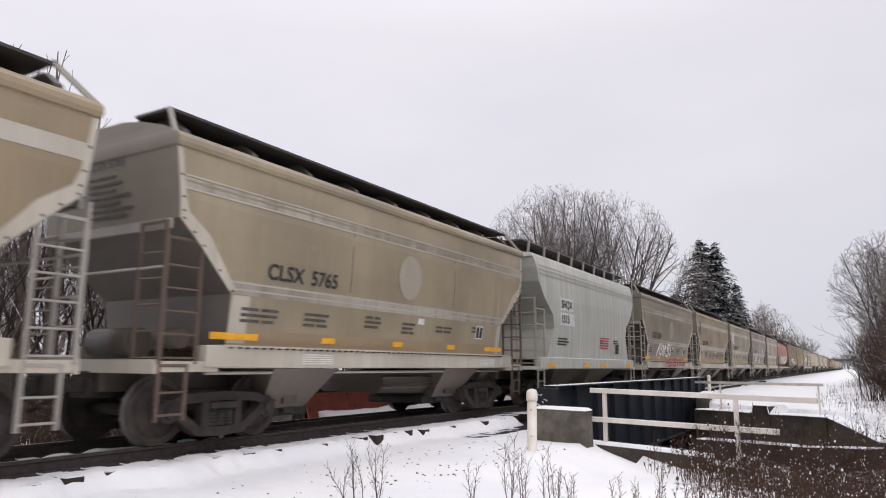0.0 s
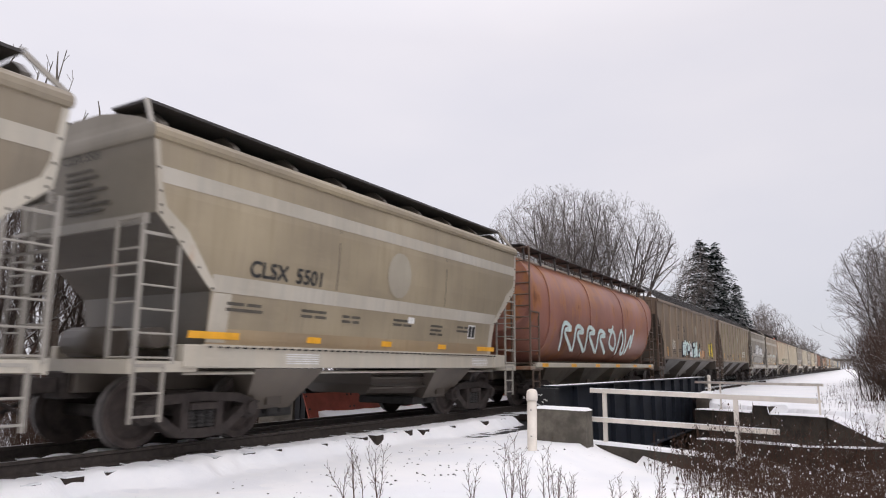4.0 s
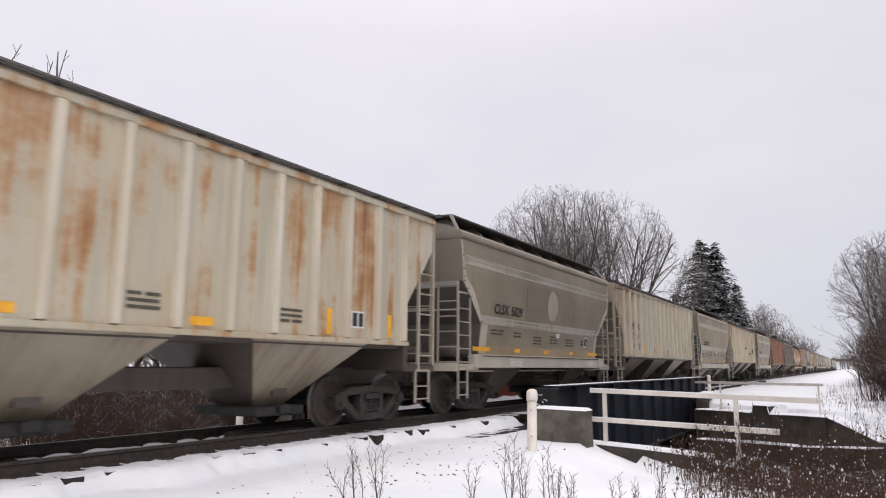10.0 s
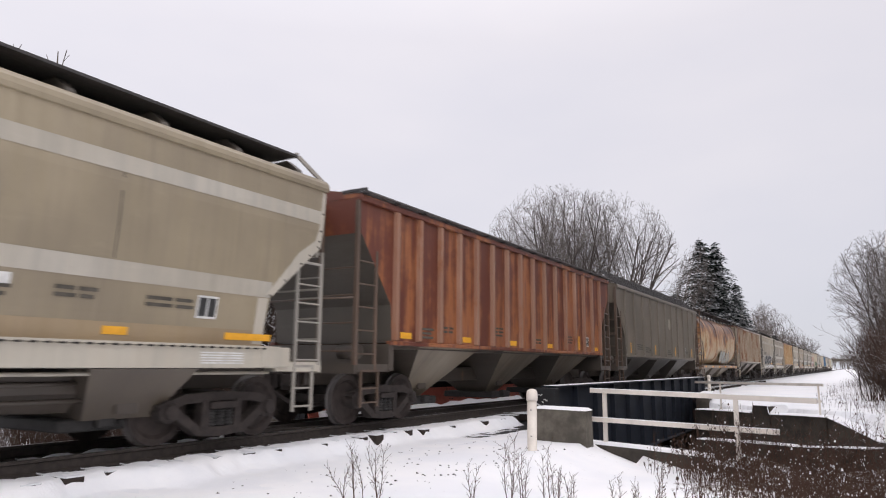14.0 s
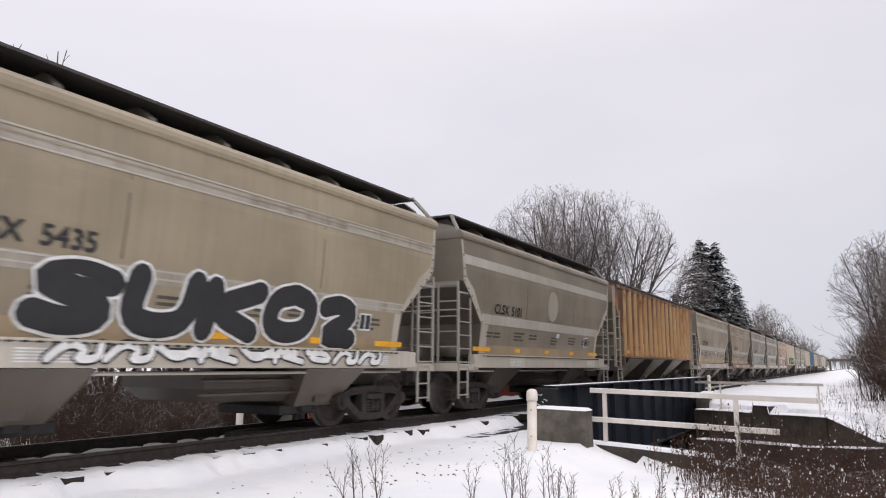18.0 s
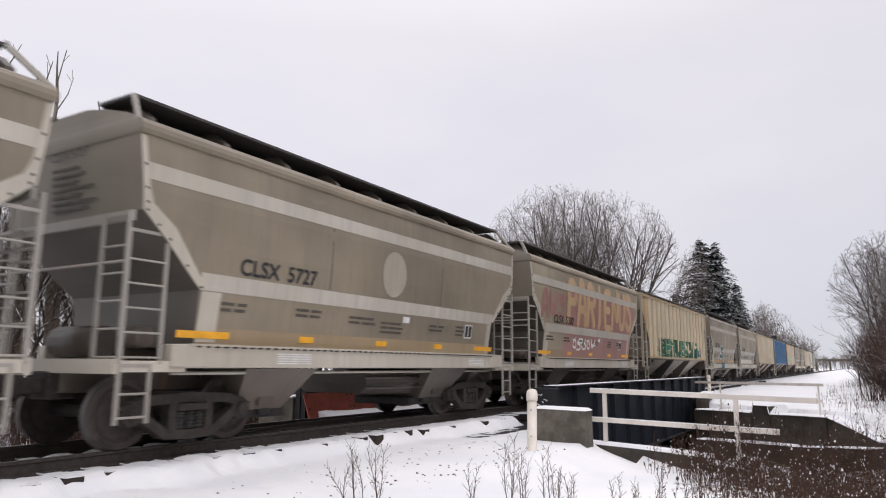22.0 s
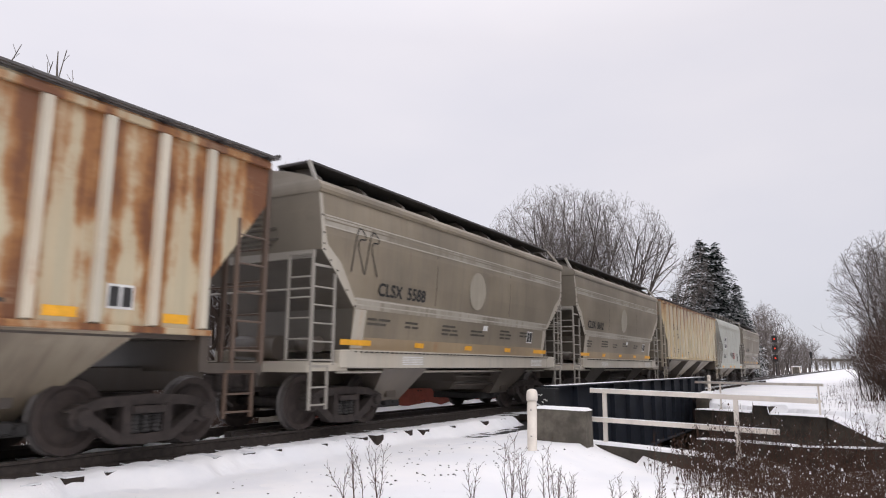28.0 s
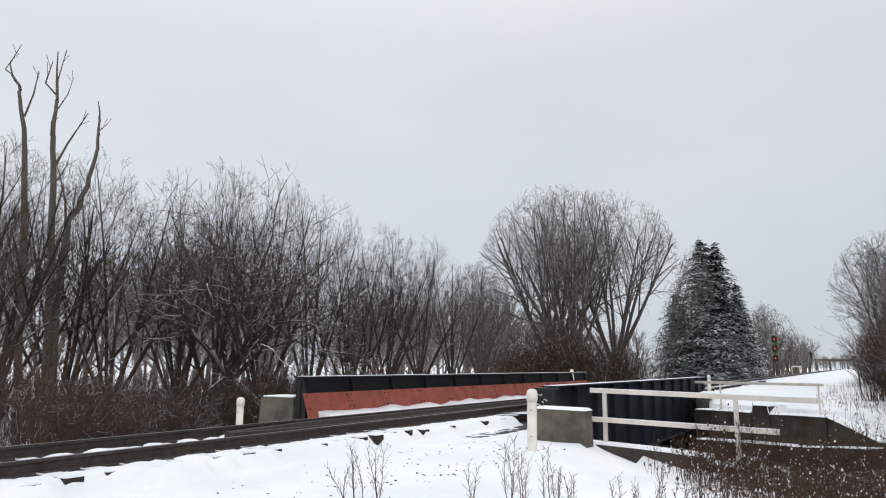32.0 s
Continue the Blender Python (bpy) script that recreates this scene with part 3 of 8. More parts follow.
# guard rails by the wing walls
def handrail(name, label, posts, rails, w=0.075, paint_mat=FENCE_PAINT):
    f = thing(name, label, "handrail", "handrails of the bridge")
    for (x, y, z0, z1) in posts:
        bm = beam(bmesh.new(), (x, y, z0), (x, y, z1), w, w)
        part("post", bm, paint_mat, f)
    for a, b in rails:
        bm = beam(bmesh.new(), a, b, 0.05, 0.085)
        part("rail", bm, paint_mat, f, "cream-painted rail with flaking rusty patches")
        s = beam(bmesh.new(), (a[0], a[1], a[2] + 0.047), (b[0], b[1], b[2] + 0.047), 0.045, 0.012)
        part("snow_line", s, SNOW, f)
    return f


handrail("bridge_handrail", "cream-painted steel handrail with flaking paint beside the brook",
         [(4.66, 13.84, -0.44, 0.62), (7.22, 13.19, -0.6, 0.62)],
         [((4.36, 13.86, 0.62), (8.5, 12.86, 0.575)), ((4.36, 13.86, 0.045), (7.9, 12.98, 0.04))])
handrail("far_handrail", "grey steel handrail on the far wing wall", [(4.4, 29.5, -0.55, 0.48), (7.95, 26.9, -0.5, 0.52)],
         [((3.3, 30.3, 0.48), (8.1, 26.8, 0.53)), ((4.3, 29.55, -0.06), (8.0, 26.9, -0.02))], 0.06)


def marker_post(x, y, z0, z1, lean=0.0, r=0.085):
    f = thing("marker_post", "white-painted round timber marker post with a domed top", "post", "white posts at the bridge", at=pose(x, y, z0, 0, lean, 0))
    h = z1 - z0
    prof = [(r * 1.04, -0.25), (r, 0.1), (r, h - 0.2)]
    rings = [[(rr * math.cos(a * math.tau / 14), rr * math.sin(a * math.tau / 14), z) for a in range(14)] for rr, z in prof]
    part("shaft", loft(bmesh.new(), rings, smooth=True), POST_PAINT, f)
    prof = [(r * 1.16, h - 0.2), (r * 1.18, h - 0.1), (r * 1.05, h - 0.03), (r * 0.6, h), (r * 0.05, h + 0.008)]
    rings = [[(rr * math.cos(a * math.tau / 14), rr * math.sin(a * math.tau / 14), z) for a in range(14)] for rr, z in prof]
    part("cap", loft(bmesh.new(), rings, smooth=True), POST_PAINT, f)
    for z in (h * 0.28, h * 0.68):
        part("bolt", bar(bmesh.new(), (r * 0.2, -r * 1.02, z), (r * 0.2, -r * 0.9, z), 0.012, 6), BLACK, f)
    return f


marker_post(4.08, 11.48, -0.42, 0.70, 0.6)
marker_post(-3.85, 12.1, -0.75, 0.30)
marker_post(2.25, 39.6, -0.3, 0.68)
marker_post(-2.35, 31.2, -0.2, 0.95, -3)


# ---- trees and brush ----
# x, y, height, crown width
LEFT_TREES = [(-11.5, 9.7, 9.2, 7.5), (-14, 11.4, 10.3, 7), (-14.5, 13.9, 10.5, 7.5), (-13, 14.7, 10.6, 7), (-15, 19.2, 10.2, 6), (-13.5, 19.7, 11.7, 6.5), (-12.5, 21.2, 11.7, 7), (-14, 25.9, 12.6, 7.5), (-15, 30.3, 11.4, 7), (-18, 38.1, 12.9, 8), (-20, 45.3, 13.5, 9), (-22, 53.8, 13.3, 9), (-19, 22.1, 9.5, 9), (-13, 29.3, 9.2, 6)]
OLD_TREE = (-9.5, 16.65)
BROAD_TREES = [(-19.0, 70.0, 23.4, 17.0), (-15.4, 67.0, 22.0, 15.5), (-12.2, 71.0, 21.6, 16.0), (-30.0, 74.0, 16.0, 10.0), (-25.0, 66.0, 13.5, 8.0)]
FAR_TREES = [(-9.7, 200.0, 20.0, 14), (-9.3, 260.0, 17.0, 13), (-9.4, 380.0, 18.0, 13), (-12.5, 230.0, 17.0, 12), (-8.0, 165.0, 16.5, 10), (-14.0, 180.0, 19.0, 12), (-10.0, 310.0, 16.0, 12),
             (13.5, 150.0, 9.0, 8), (14.5, 200.0, 12.0, 9), (15.0, 300.0, 13.0, 10), (13.5, 120.0, 9.0, 8)]
RIGHT_TREES = [(11.4, 60.0, 11.4, 8.0), (13.6, 80.0, 12.0, 8.0), (12.2, 47.0, 8.6, 5.6), (13.4, 100.0, 10.5, 8.0), (13.2, 38.0, 6.4, 5.4), (14.6, 66.0, 11.0, 8.0)]
CONIFERS = [(-10.8, 115.0, 22.8, 7.6), (-9.0, 117.0, 22.4, 6.4), (-6.2, 117.0, 15.4, 4.2), (-14.4, 113.0, 14.5, 6.0), (-5.8, 124.0, 11.5, 3.6)]
WEED_PLANTS = [(4.13, 6.23, 0.48), (4.16, 6.43, 0.61), (4.53, 6.31, 0.68), (5.46, 6.73, 0.48), (5.71, 7.07, 0.78), (5.9, 7.02, 0.61), (6.12, 7.16, 0.68), (6.15, 7.35, 0.51), (6.36, 7.31, 0.44), (6.77, 7.58, 0.47), (6.91, 7.84, 0.36), (7.13, 7.81, 0.5), (7.39, 7.98, 0.41), (7.57, 8.09, 0.62), (7.78, 8.23, 0.44), (8.07, 8.41, 0.5), (8.35, 8.6, 0.62), (8.62, 8.76, 0.53), (8.88, 8.93, 0.69)]
def tube(V, F, a, b, ra, rb, n=3):
    d = b - a
    if d.length < 1e-5:
        return
    u = d.orthogonal().normalized()
    w = d.normalized().cross(u)
    i0 = len(V)
    for p, r in ((a, ra), (b, rb)):
        for k in range(n):
            an = k * math.tau / n
            V.append(p + (u * math.cos(an) + w * math.sin(an)) * r)
    for k in range(n):
        F.append((i0 + k, i0 + (k + 1) % n, i0 + n + (k + 1) % n, i0 + n + k))


def grow(r, out, p, d, length, rad, level, spec):
    """One limb with its side branches. spec: children a level, their length, lift, thinnest twig."""
    kids, ratio, lift, thin = spec[:4]
    flat_from = spec[4] if len(spec) > 4 else 4
    segs = 5 if level == 0 else 3 if level < 3 else 2 if level == 3 else 1
    V, F = out[0] if level < 2 else out[1]
    pts, rads = [p.copy()], [rad]
    cur, cd = p.copy(), d.copy()
    for s in range(segs):
        wob = 0.10 if level == 0 else 0.22
        cd = (cd + Vector((r.uniform(-wob, wob), r.uniform(-wob, wob), r.uniform(-wob, wob) + lift * (0.0 if level == 0 else 0.16)))).normalized()
        nxt = cur + cd * (length / segs)
        rn = max(thin * 0.6, rad * (1 - (s + 1) / segs * (0.6 if level == 0 else 0.72)))
        if level >= flat_from:
            flat = (nxt - cur).cross(Vector((r.uniform(-1, 1), r.uniform(-1, 1), r.uniform(-1, 1))))
            flat = flat.normalized() * rad * 1.1 if flat.length > 1e-6 else Vector((rad, 0, 0))
            i0 = len(V)
            V.extend((cur - flat, cur + flat, nxt + flat * 0.4, nxt - flat * 0.4))
            F.append((i0, i0 + 1, i0 + 2, i0 + 3))
        else:
            tube(V, F, cur, nxt, rads[-1], rn, 6 if level == 0 else 4 if level == 1 else 3)
        cur = nxt
        pts.append(cur.copy())
        rads.append(rn)
    if level >= len(kids):
        return
    n = kids[level]
    start = 0.28 if level == 0 else 0.15
    for k in range(n):
        t = start + (1 - start) * (k + r.random() * 0.8) / n
        f = min(t * segs, segs - 1e-3)
        i = int(f)
        q = pts[i].lerp(pts[i + 1], f - i)
        axis = (pts[i + 1] - pts[i]).normalized()
        side = axis.orthogonal().normalized()
        side.rotate(Matrix.Rotation(k * 2.4 + r.uniform(-0.5, 0.5), 3, axis))
        ang = r.uniform(0.45, 0.95) if level == 0 else r.uniform(0.4, 0.9)
        nd = (axis * math.cos(ang) + side * math.sin(ang)).normalized()
        ln = length * ratio * r.uniform(0.65, 1.1) * (1.15 - 0.55 * t if level == 0 else 1.0)
        grow(r, out, q, nd, ln, max(thin, min(rads[i] * 0.62, rad * 0.5)), level + 1, spec)


def plant(name, label, category, meshes, x, y, rot=0.0, s=1.0, group="", z=None):
    t = thing(name, label, category, group, at=pose(x, y, ground_height(x, y) if z is None else z, 0, 0, rot) @ Matrix.Scale(s, 4))
    for me in meshes:
        part(me.name.split(".")[0], me, None, t)
    return t




def fork(r, out, p, d, length, rad, level, last, thin, lift, spread):
    """A limb that divides in two at its end, with a side shoot on its way, down to the finest twigs."""
    V, F = out[0] if level < 3 else out[1]
    cur, cd, rr = p, d, rad
    segs = 3 if level == 0 else 2 if level < last - 3 else 1
    tip = max(thin * 0.7, rad * 0.84)
    marks = []
    for s in range(segs):
        wob = 0.09 if level < 2 else 0.17
        cd = Vector((cd.x + r.uniform(-wob, wob), cd.y + r.uniform(-wob, wob), cd.z + r.uniform(-wob, wob) + 0.05 * lift)).normalized()
        nxt = cur + cd * (length / segs)
        rn = rad + (tip - rad) * (s + 1) / segs
        if level > last - 4:
            side = cd.cross(Vector((r.uniform(-1, 1), r.uniform(-1, 1), r.uniform(-1, 1))))
            side = side.normalized() * rr if side.length > 1e-6 else Vector((rr, 0, 0))
            i0 = len(V)
            V.extend((cur - side, cur + side, nxt + side * 0.7, nxt - side * 0.7))
            F.append((i0, i0 + 1, i0 + 2, i0 + 3))
        else:
            tube(V, F, cur, nxt, rr, rn, 7 if level == 0 else 5 if level < 3 else 3)
        cur, rr = nxt, rn
        marks.append((cur, cd))
    if level >= last:
        return
    u = cd.orthogonal().normalized()
    u.rotate(Matrix.Rotation(r.uniform(0, 6.28), 3, cd))
    a = r.uniform(0.2, 0.46) * spread
    fork(r, out, cur, (cd * math.cos(a) + u * math.sin(a)).normalized(), length * r.uniform(0.78, 0.92), tip * 0.9, level + 1, last, thin, lift, spread)
    a = r.uniform(0.5, 0.95) * spread
    fork(r, out, cur, (cd * math.cos(a) - u * math.sin(a)).normalized(), length * r.uniform(0.6, 0.86), max(thin, tip * 0.66), level + 1, last, thin, lift, spread)
    if level > 0:
        for q, qd in marks[:-1] or marks:
            if level + 3 <= last and r.random() < 0.9:
                w = qd.orthogonal().normalized()
                w.rotate(Matrix.Rotation(r.uniform(0, 6.28), 3, qd))
                a = r.uniform(0.6, 1.1)
                fork(r, out, q, (qd * math.cos(a) + w * math.sin(a)).normalized(), length * r.uniform(0.5, 0.75), max(thin, tip * 0.4), level + 3, last, thin, lift, spread)


def crowned(seed, last, stems, lean, thin, lift=1.0, spread=1.0, rad=0.014, bark=None, twig=None, bole=1.0):
    """A tree one unit high and one unit wide, so that it can be set to its own height and width; thin is for a 10 m tree."""
    r = random.Random(seed)
    out = (([], []), ([], []))
    for s in range(stems):
        a = s * math.tau / stems + r.uniform(-0.5, 0.5)
        ln = lean * r.uniform(0.6, 1.3)
        d = Vector((math.cos(a) * ln, math.sin(a) * ln, 1)).normalized()
        q = 0.16 if stems > 1 else 0.0
        fork(r, out, Vector((math.cos(a) * q, math.sin(a) * q, -0.35)), d, r.uniform(1.5, 2.1) * bole, 10 * rad * r.uniform(0.75, 1.1), 0, last, thin, lift, spread)
    zs = sorted(v.z for v in out[1][0])
    ws = sorted(math.hypot(v.x, v.y) for v in out[1][0])
    kz, kw = 1.0 / zs[int(len(zs) * 0.965)], 0.5 / ws[int(len(ws) * 0.9)]

    def rounded(v):
        """Shorten what would stand out of the domed crown."""
        x, y, z = v.x * kw, v.y * kw, v.z * kz
        q = math.sqrt((x / 0.5) ** 2 + (y / 0.5) ** 2 + (max(0.0, z - 0.5) / 0.5) ** 2)
        if q < 0.4 or z < 0.1:
            return (x, y, z)
        k = (0.4 + 0.68 * math.tanh((q - 0.4) / 0.68)) / q
        return (x * k, y * k, 0.5 + (z - 0.5) * k if z > 0.5 else z)
    return [from_lists(nm, [rounded(v) for v in V], F, [m])
            for (V, F), m, nm in ((out[0], bark or BARK, "trunk"), (out[1], twig or TWIG, "crown"))]


def stand(name, label, meshes, x, y, h, w, rot, group, lean=0.0):
    t = thing(name, label, "tree", group, at=pose(x, y, ground_height(x, y), 0, lean, 0) @ Matrix.Rotation(math.radians(rot), 4, "Z") @ Matrix.Diagonal((w, w, h, 1)))
    for me in meshes:
        part(me.name.split(".")[0], me, None, t)
    return t


def limb(r, out, p, d, length, rad, level, kids, thin):
    """A straight limb with side shoots that leave it at narrow angles, down to fine twigs."""
    V, F = out[0] if level < 2 else out[1]
    segs = (6, 5, 3, 2, 1)[level]
    pts, cur, cd = [p], p, d
    for q in range(segs):
        wob = (0.05, 0.08, 0.12, 0.14, 0.1)[level]
        cd = Vector((cd.x + r.uniform(-wob, wob), cd.y + r.uniform(-wob, wob), cd.z + r.uniform(-wob, wob) + 0.02)).normalized()
        nxt = cur + cd * (length / segs)
        ra, rb = (max(thin, rad * (1 - 0.85 * (q + e) / segs)) for e in (0, 1))
        if level > 2:
            side = cd.cross(Vector((r.uniform(-1, 1), r.uniform(-1, 1), r.uniform(-1, 1))))
            side = side.normalized() * ra if side.length > 1e-6 else Vector((ra, 0, 0))
            i0 = len(V)
            V.extend((cur - side, cur + side, nxt + side * 0.6, nxt - side * 0.6))
            F.append((i0, i0 + 1, i0 + 2, i0 + 3))
        else:
            tube(V, F, cur, nxt, ra, rb, 6 if level == 0 else 4 if level == 1 else 3)
        cur = nxt
        pts.append(cur)
    if level >= len(kids):
        return
    n = kids[level]
    lo = 0.3 if level == 0 else 0.16
    for k in range(n):
        t = lo + (0.99 - lo) * (k + r.random() * 0.9) / n
        f = min(t * segs, segs - 1e-3)
        i = int(f)
        axis = (pts[i + 1] - pts[i]).normalized()
        side = axis.orthogonal().normalized()
        side.rotate(Matrix.Rotation(k * 2.4 + r.uniform(-0.6, 0.6), 3, axis))
        a = r.uniform(0.42, 0.85)
        limb(r, out, pts[i].lerp(pts[i + 1], f - i), (axis * math.cos(a) + side * math.sin(a)).normalized(), length * r.uniform(0.36, 0.62) * (1.25 - 0.75 * t),
             max(thin, rad * (1 - 0.85 * t) * 0.55), level + 1, kids, thin)


def fan_tree(seed, limbs, thin, kids=(9, 7, 5, 3), wide=0.62, bark=None, twig=None, rad=0.2, ragged=0.12):
    """A short trunk that opens into long straight limbs, one unit high and wide."""
    r = random.Random(seed)
    out = (([], []), ([], []))
    tube(out[0][0], out[0][1], Vector((0, 0, -0.4)), Vector((0, 0, 1.2)), rad * 1.5, rad * 1.2, 8)
    for k in range(limbs):
        a = k * 2.4 + r.uniform(-0.3, 0.3)
        tilt = wide * math.sqrt((k + 0.3) / limbs) * r.uniform(0.85, 1.1)
        d = Vector((math.cos(a) * math.sin(tilt), math.sin(a) * math.sin(tilt), math.cos(tilt)))
        limb(r, out, Vector((0, 0, r.uniform(0.6, 1.3))), d, r.uniform(7.2, 8.6) * (1 - 0.12 * tilt), rad * r.uniform(0.6, 0.9), 0, kids, thin)
    zs = sorted(v.z for v in out[1][0])
    ws = sorted(math.hypot(v.x, v.y) for v in out[1][0])
    kz, kw = 1.0 / zs[int(len(zs) * 0.97)], 0.5 / ws[int(len(ws) * 0.9)]
    made = []
    for (V, F), m, nm in ((out[0], bark or BARK, "trunk"), (out[1], twig or TWIG, "crown")):
        P = [(v.x * kw, v.y * kw, v.z * kz) for v in V]
        if F:   # the crown closes in an uneven dome
            F = [f for f in F if P[f[2]][2] < 0.3 or (P[f[2]][0] / 0.5) ** 2 + (P[f[2]][1] / 0.5) ** 2 + ((P[f[2]][2] - 0.42) / 0.57) ** 2 < 1.0 + ragged * noise.noise((P[f[2]][0] * 9, P[f[2]][1] * 9, P[f[2]][2] * 9))]
        made.append(from_lists(nm, P, F, [m]))
    return made


LEFT_SPEC = ((11, 7, 0.75), (12, 9, 0.9), (13, 8, 0.85), (14, 6, 0.7))
kinds = [fan_tree(a, n, 0.0048, (8, 7, 5, 3), w, BARK, TWIG, 0.14, 0.25) for a, n, w in LEFT_SPEC]
LEFT_LABEL = "bare tree with dense dark twigs dusted with snow"
for i, (x, y, h, w) in enumerate(LEFT_TREES):
    stand("bare_tree", LEFT_LABEL, kinds[i % 4], x, y, h, w, i * 77.0, "bare trees behind the track")
# old leaning tree with many upright shoots from a low crown
r_ = random.Random(5)
out_ = (([], []), ([], []))
for a, b, ra, rb in (((-1.3, -0.4, -0.3), (-0.8, -0.2, 1.0), 0.24, 0.2), ((-0.8, -0.2, 1.0), (0.1, 0.1, 1.7), 0.2, 0.2), ((0.0, 0.2, -0.3), (0.1, 0.1, 1.7), 0.2, 0.18),
                     ((0.1, 0.1, 1.7), (1.0, 0.5, 0.9), 0.16, 0.13), ((1.0, 0.5, 0.9), (1.5, 0.9, -0.3), 0.13, 0.12)):
    tube(out_[0][0], out_[0][1], Vector(a), Vector(b), ra, rb, 7)
for k in range(9):
    a = k * 2.4
    tilt = 0.2 + 0.9 * (k / 9)
    d = Vector((math.cos(a) * tilt, math.sin(a) * tilt, 1)).normalized()
    fork(r_, out_, Vector((0.1, 0.1, 1.6)), d, r_.uniform(1.15, 1.5) * (1.1 - 0.25 * tilt), 0.085, 2, 10, 0.0075, 0.9, 1.0)
plant("old_tree", "old low-crowned tree with a crooked trunk and many upright shoots", "tree",
      [from_lists("trunk", [tuple(v) for v in out_[0][0]], out_[0][1], [BARK]), from_lists("crown", [tuple(v) for v in out_[1][0]], out_[1][1], [TWIG])], *OLD_TREE, 0, 1.15)


# dead snags: a trunk and a few broken limbs, each limb given by where it leaves, its reach along the track, its rise and its kink
def snag(x, y, trunk, limbs):
    t = thing("dead_tree", "tall bleached dead tree with broken bare limbs", "tree", "dead trees", at=pose(x, y, ground_height(x, y) - 0.4))
    r = random.Random(int(y * 10))
    V, F = [], []
    for (ya, za, ra), (yb, zb, rb) in zip(trunk, trunk[1:]):
        n = 3
        a = Vector((0, ya, za))
        for s in range(n):
            f = (s + 1) / n
            b = Vector((r.uniform(-0.06, 0.06), ya + (yb - ya) * f + r.uniform(-0.03, 0.03), za + (zb - za) * f))
            tube(V, F, a, b, 0.72 * (ra + (rb - ra) * s / n), 0.72 * (ra + (rb - ra) * f), 7)
            a = b
    part("trunk", from_lists("trunk", [tuple(v) for v in V], F, [DEADWOOD]), None, t)
    for (ya, za, dy, dz, kink, rad) in limbs:
        V, F = [], []
        rad *= 0.75
        a = Vector((0, ya, za))
        b = Vector((r.uniform(-0.3, 0.3), ya + dy * (0.5 + kink), za + dz * 0.45))
        c = Vector((r.uniform(-0.5, 0.5), ya + dy, za + dz))
        tube(V, F, a, b, rad, rad * 0.75, 5)
        tube(V, F, b, c, rad * 0.75, rad * 0.35, 5)
        for q in range(2):
            e = b.lerp(c, r.uniform(0.3, 0.9))
            tube(V, F, e, e + Vector((r.uniform(-0.2, 0.2), r.uniform(-0.3, 0.3), r.uniform(0.15, 0.5))), rad * 0.3, 0.008, 4)
        part("limb", from_lists("limb", [tuple(v) for v in V], F, [DEADWOOD]), None, t)


snag(-13.0, 11.86, [(0.0, -0.3, 0.15), (-0.46, 6.34, 0.15), (-0.79, 9.93, 0.11), (-1.11, 11.72, 0.07), (-1.41, 12.17, 0.05)],
     [(-1.41, 12.17, -0.18, 0.4, 0, 0.03), (-1.41, 12.17, 0.05, 0.97, 0.3, 0.035), (-0.9, 10.94, 0.39, 1.74, -0.2, 0.045)])
snag(-13.0, 12.61, [(0.0, -0.3, 0.17), (-0.32, 6.47, 0.17), (-0.55, 9.26, 0.13), (-0.71, 10.57, 0.11), (-0.69, 11.85, 0.07), (-0.84, 13.5, 0.02)],
     [(-0.7, 11.95, -0.46, 0.97, 0.1, 0.045), (-0.66, 11.73, 0.11, 1.94, 0, 0.04), (-0.64, 11.53, 0.42, 1.25, 0, 0.03), (-0.55, 9.55, 0.77, 2.06, 0, 0.06), (-0.69, 10.38, -0.3, 0.57, 0, 0.035), (-0.48, 9.05, 0.46, 0.84, 0.1, 0.04)])
snag(-13.0, 12.85, [(0.0, -0.3, 0.17), (-0.26, 5.58, 0.17), (-0.15, 7.86, 0.14), (0.18, 8.48, 0.12), (0.43, 9.57, 0.1), (0.63, 10.54, 0.08), (0.58, 11.66, 0.05), (0.5, 12.3, 0.02)],
     [(0.64, 11.1, 0.29, 0.51, 0, 0.035), (-0.22, 7.75, -0.42, 1.74, -0.1, 0.06), (-0.02, 8.08, -0.08, 0.96, 0, 0.04)])
# broad trees beyond the bridge
broad = [fan_tree(61, 9, 0.0058, kids=(10, 7, 6, 4), wide=0.8, bark=BARK_GREY, twig=TWIG_GREY), fan_tree(62, 10, 0.0058, kids=(10, 7, 6, 4), wide=0.8, bark=BARK_GREY, twig=TWIG_GREY)]
for i, (x, y, h, w) in enumerate(BROAD_TREES):
    stand("broad_tree", "broad bare tree with a dome of fine grey twigs", broad[i % 2], x, y, h, w, i * 63.0, "broad trees beyond the bridge")
dense = [fan_tree(65, 7, 0.0085, (10, 8, 5, 3), 0.6, BARK_GREY, TWIG_GREY, 0.14), fan_tree(66, 7, 0.0085, (10, 8, 5, 3), 0.66, BARK_GREY, TWIG_GREY, 0.14)]
far_kind = [crowned(71, 9, 2, 0.2, 0.02, 1.0, 1.0, 0.016, BARK_GREY, TWIG_GREY), crowned(72, 9, 2, 0.3, 0.02, 1.0, 1.0, 0.016, BARK_GREY, TWIG_GREY)]
stand("broad_tree", "slender bare tree leaning beside the spruces", far_kind[0], -8.6, 76.0, 16.6, 5.5, 20.0, "broad trees beyond the bridge", 17.0)
for i, (x, y, h, w) in enumerate(FAR_TREES):
    stand("far_tree", "bare grey tree in the snowy distance", far_kind[i % 2], x, y, h, w, i * 41.0, "far trees along the track")
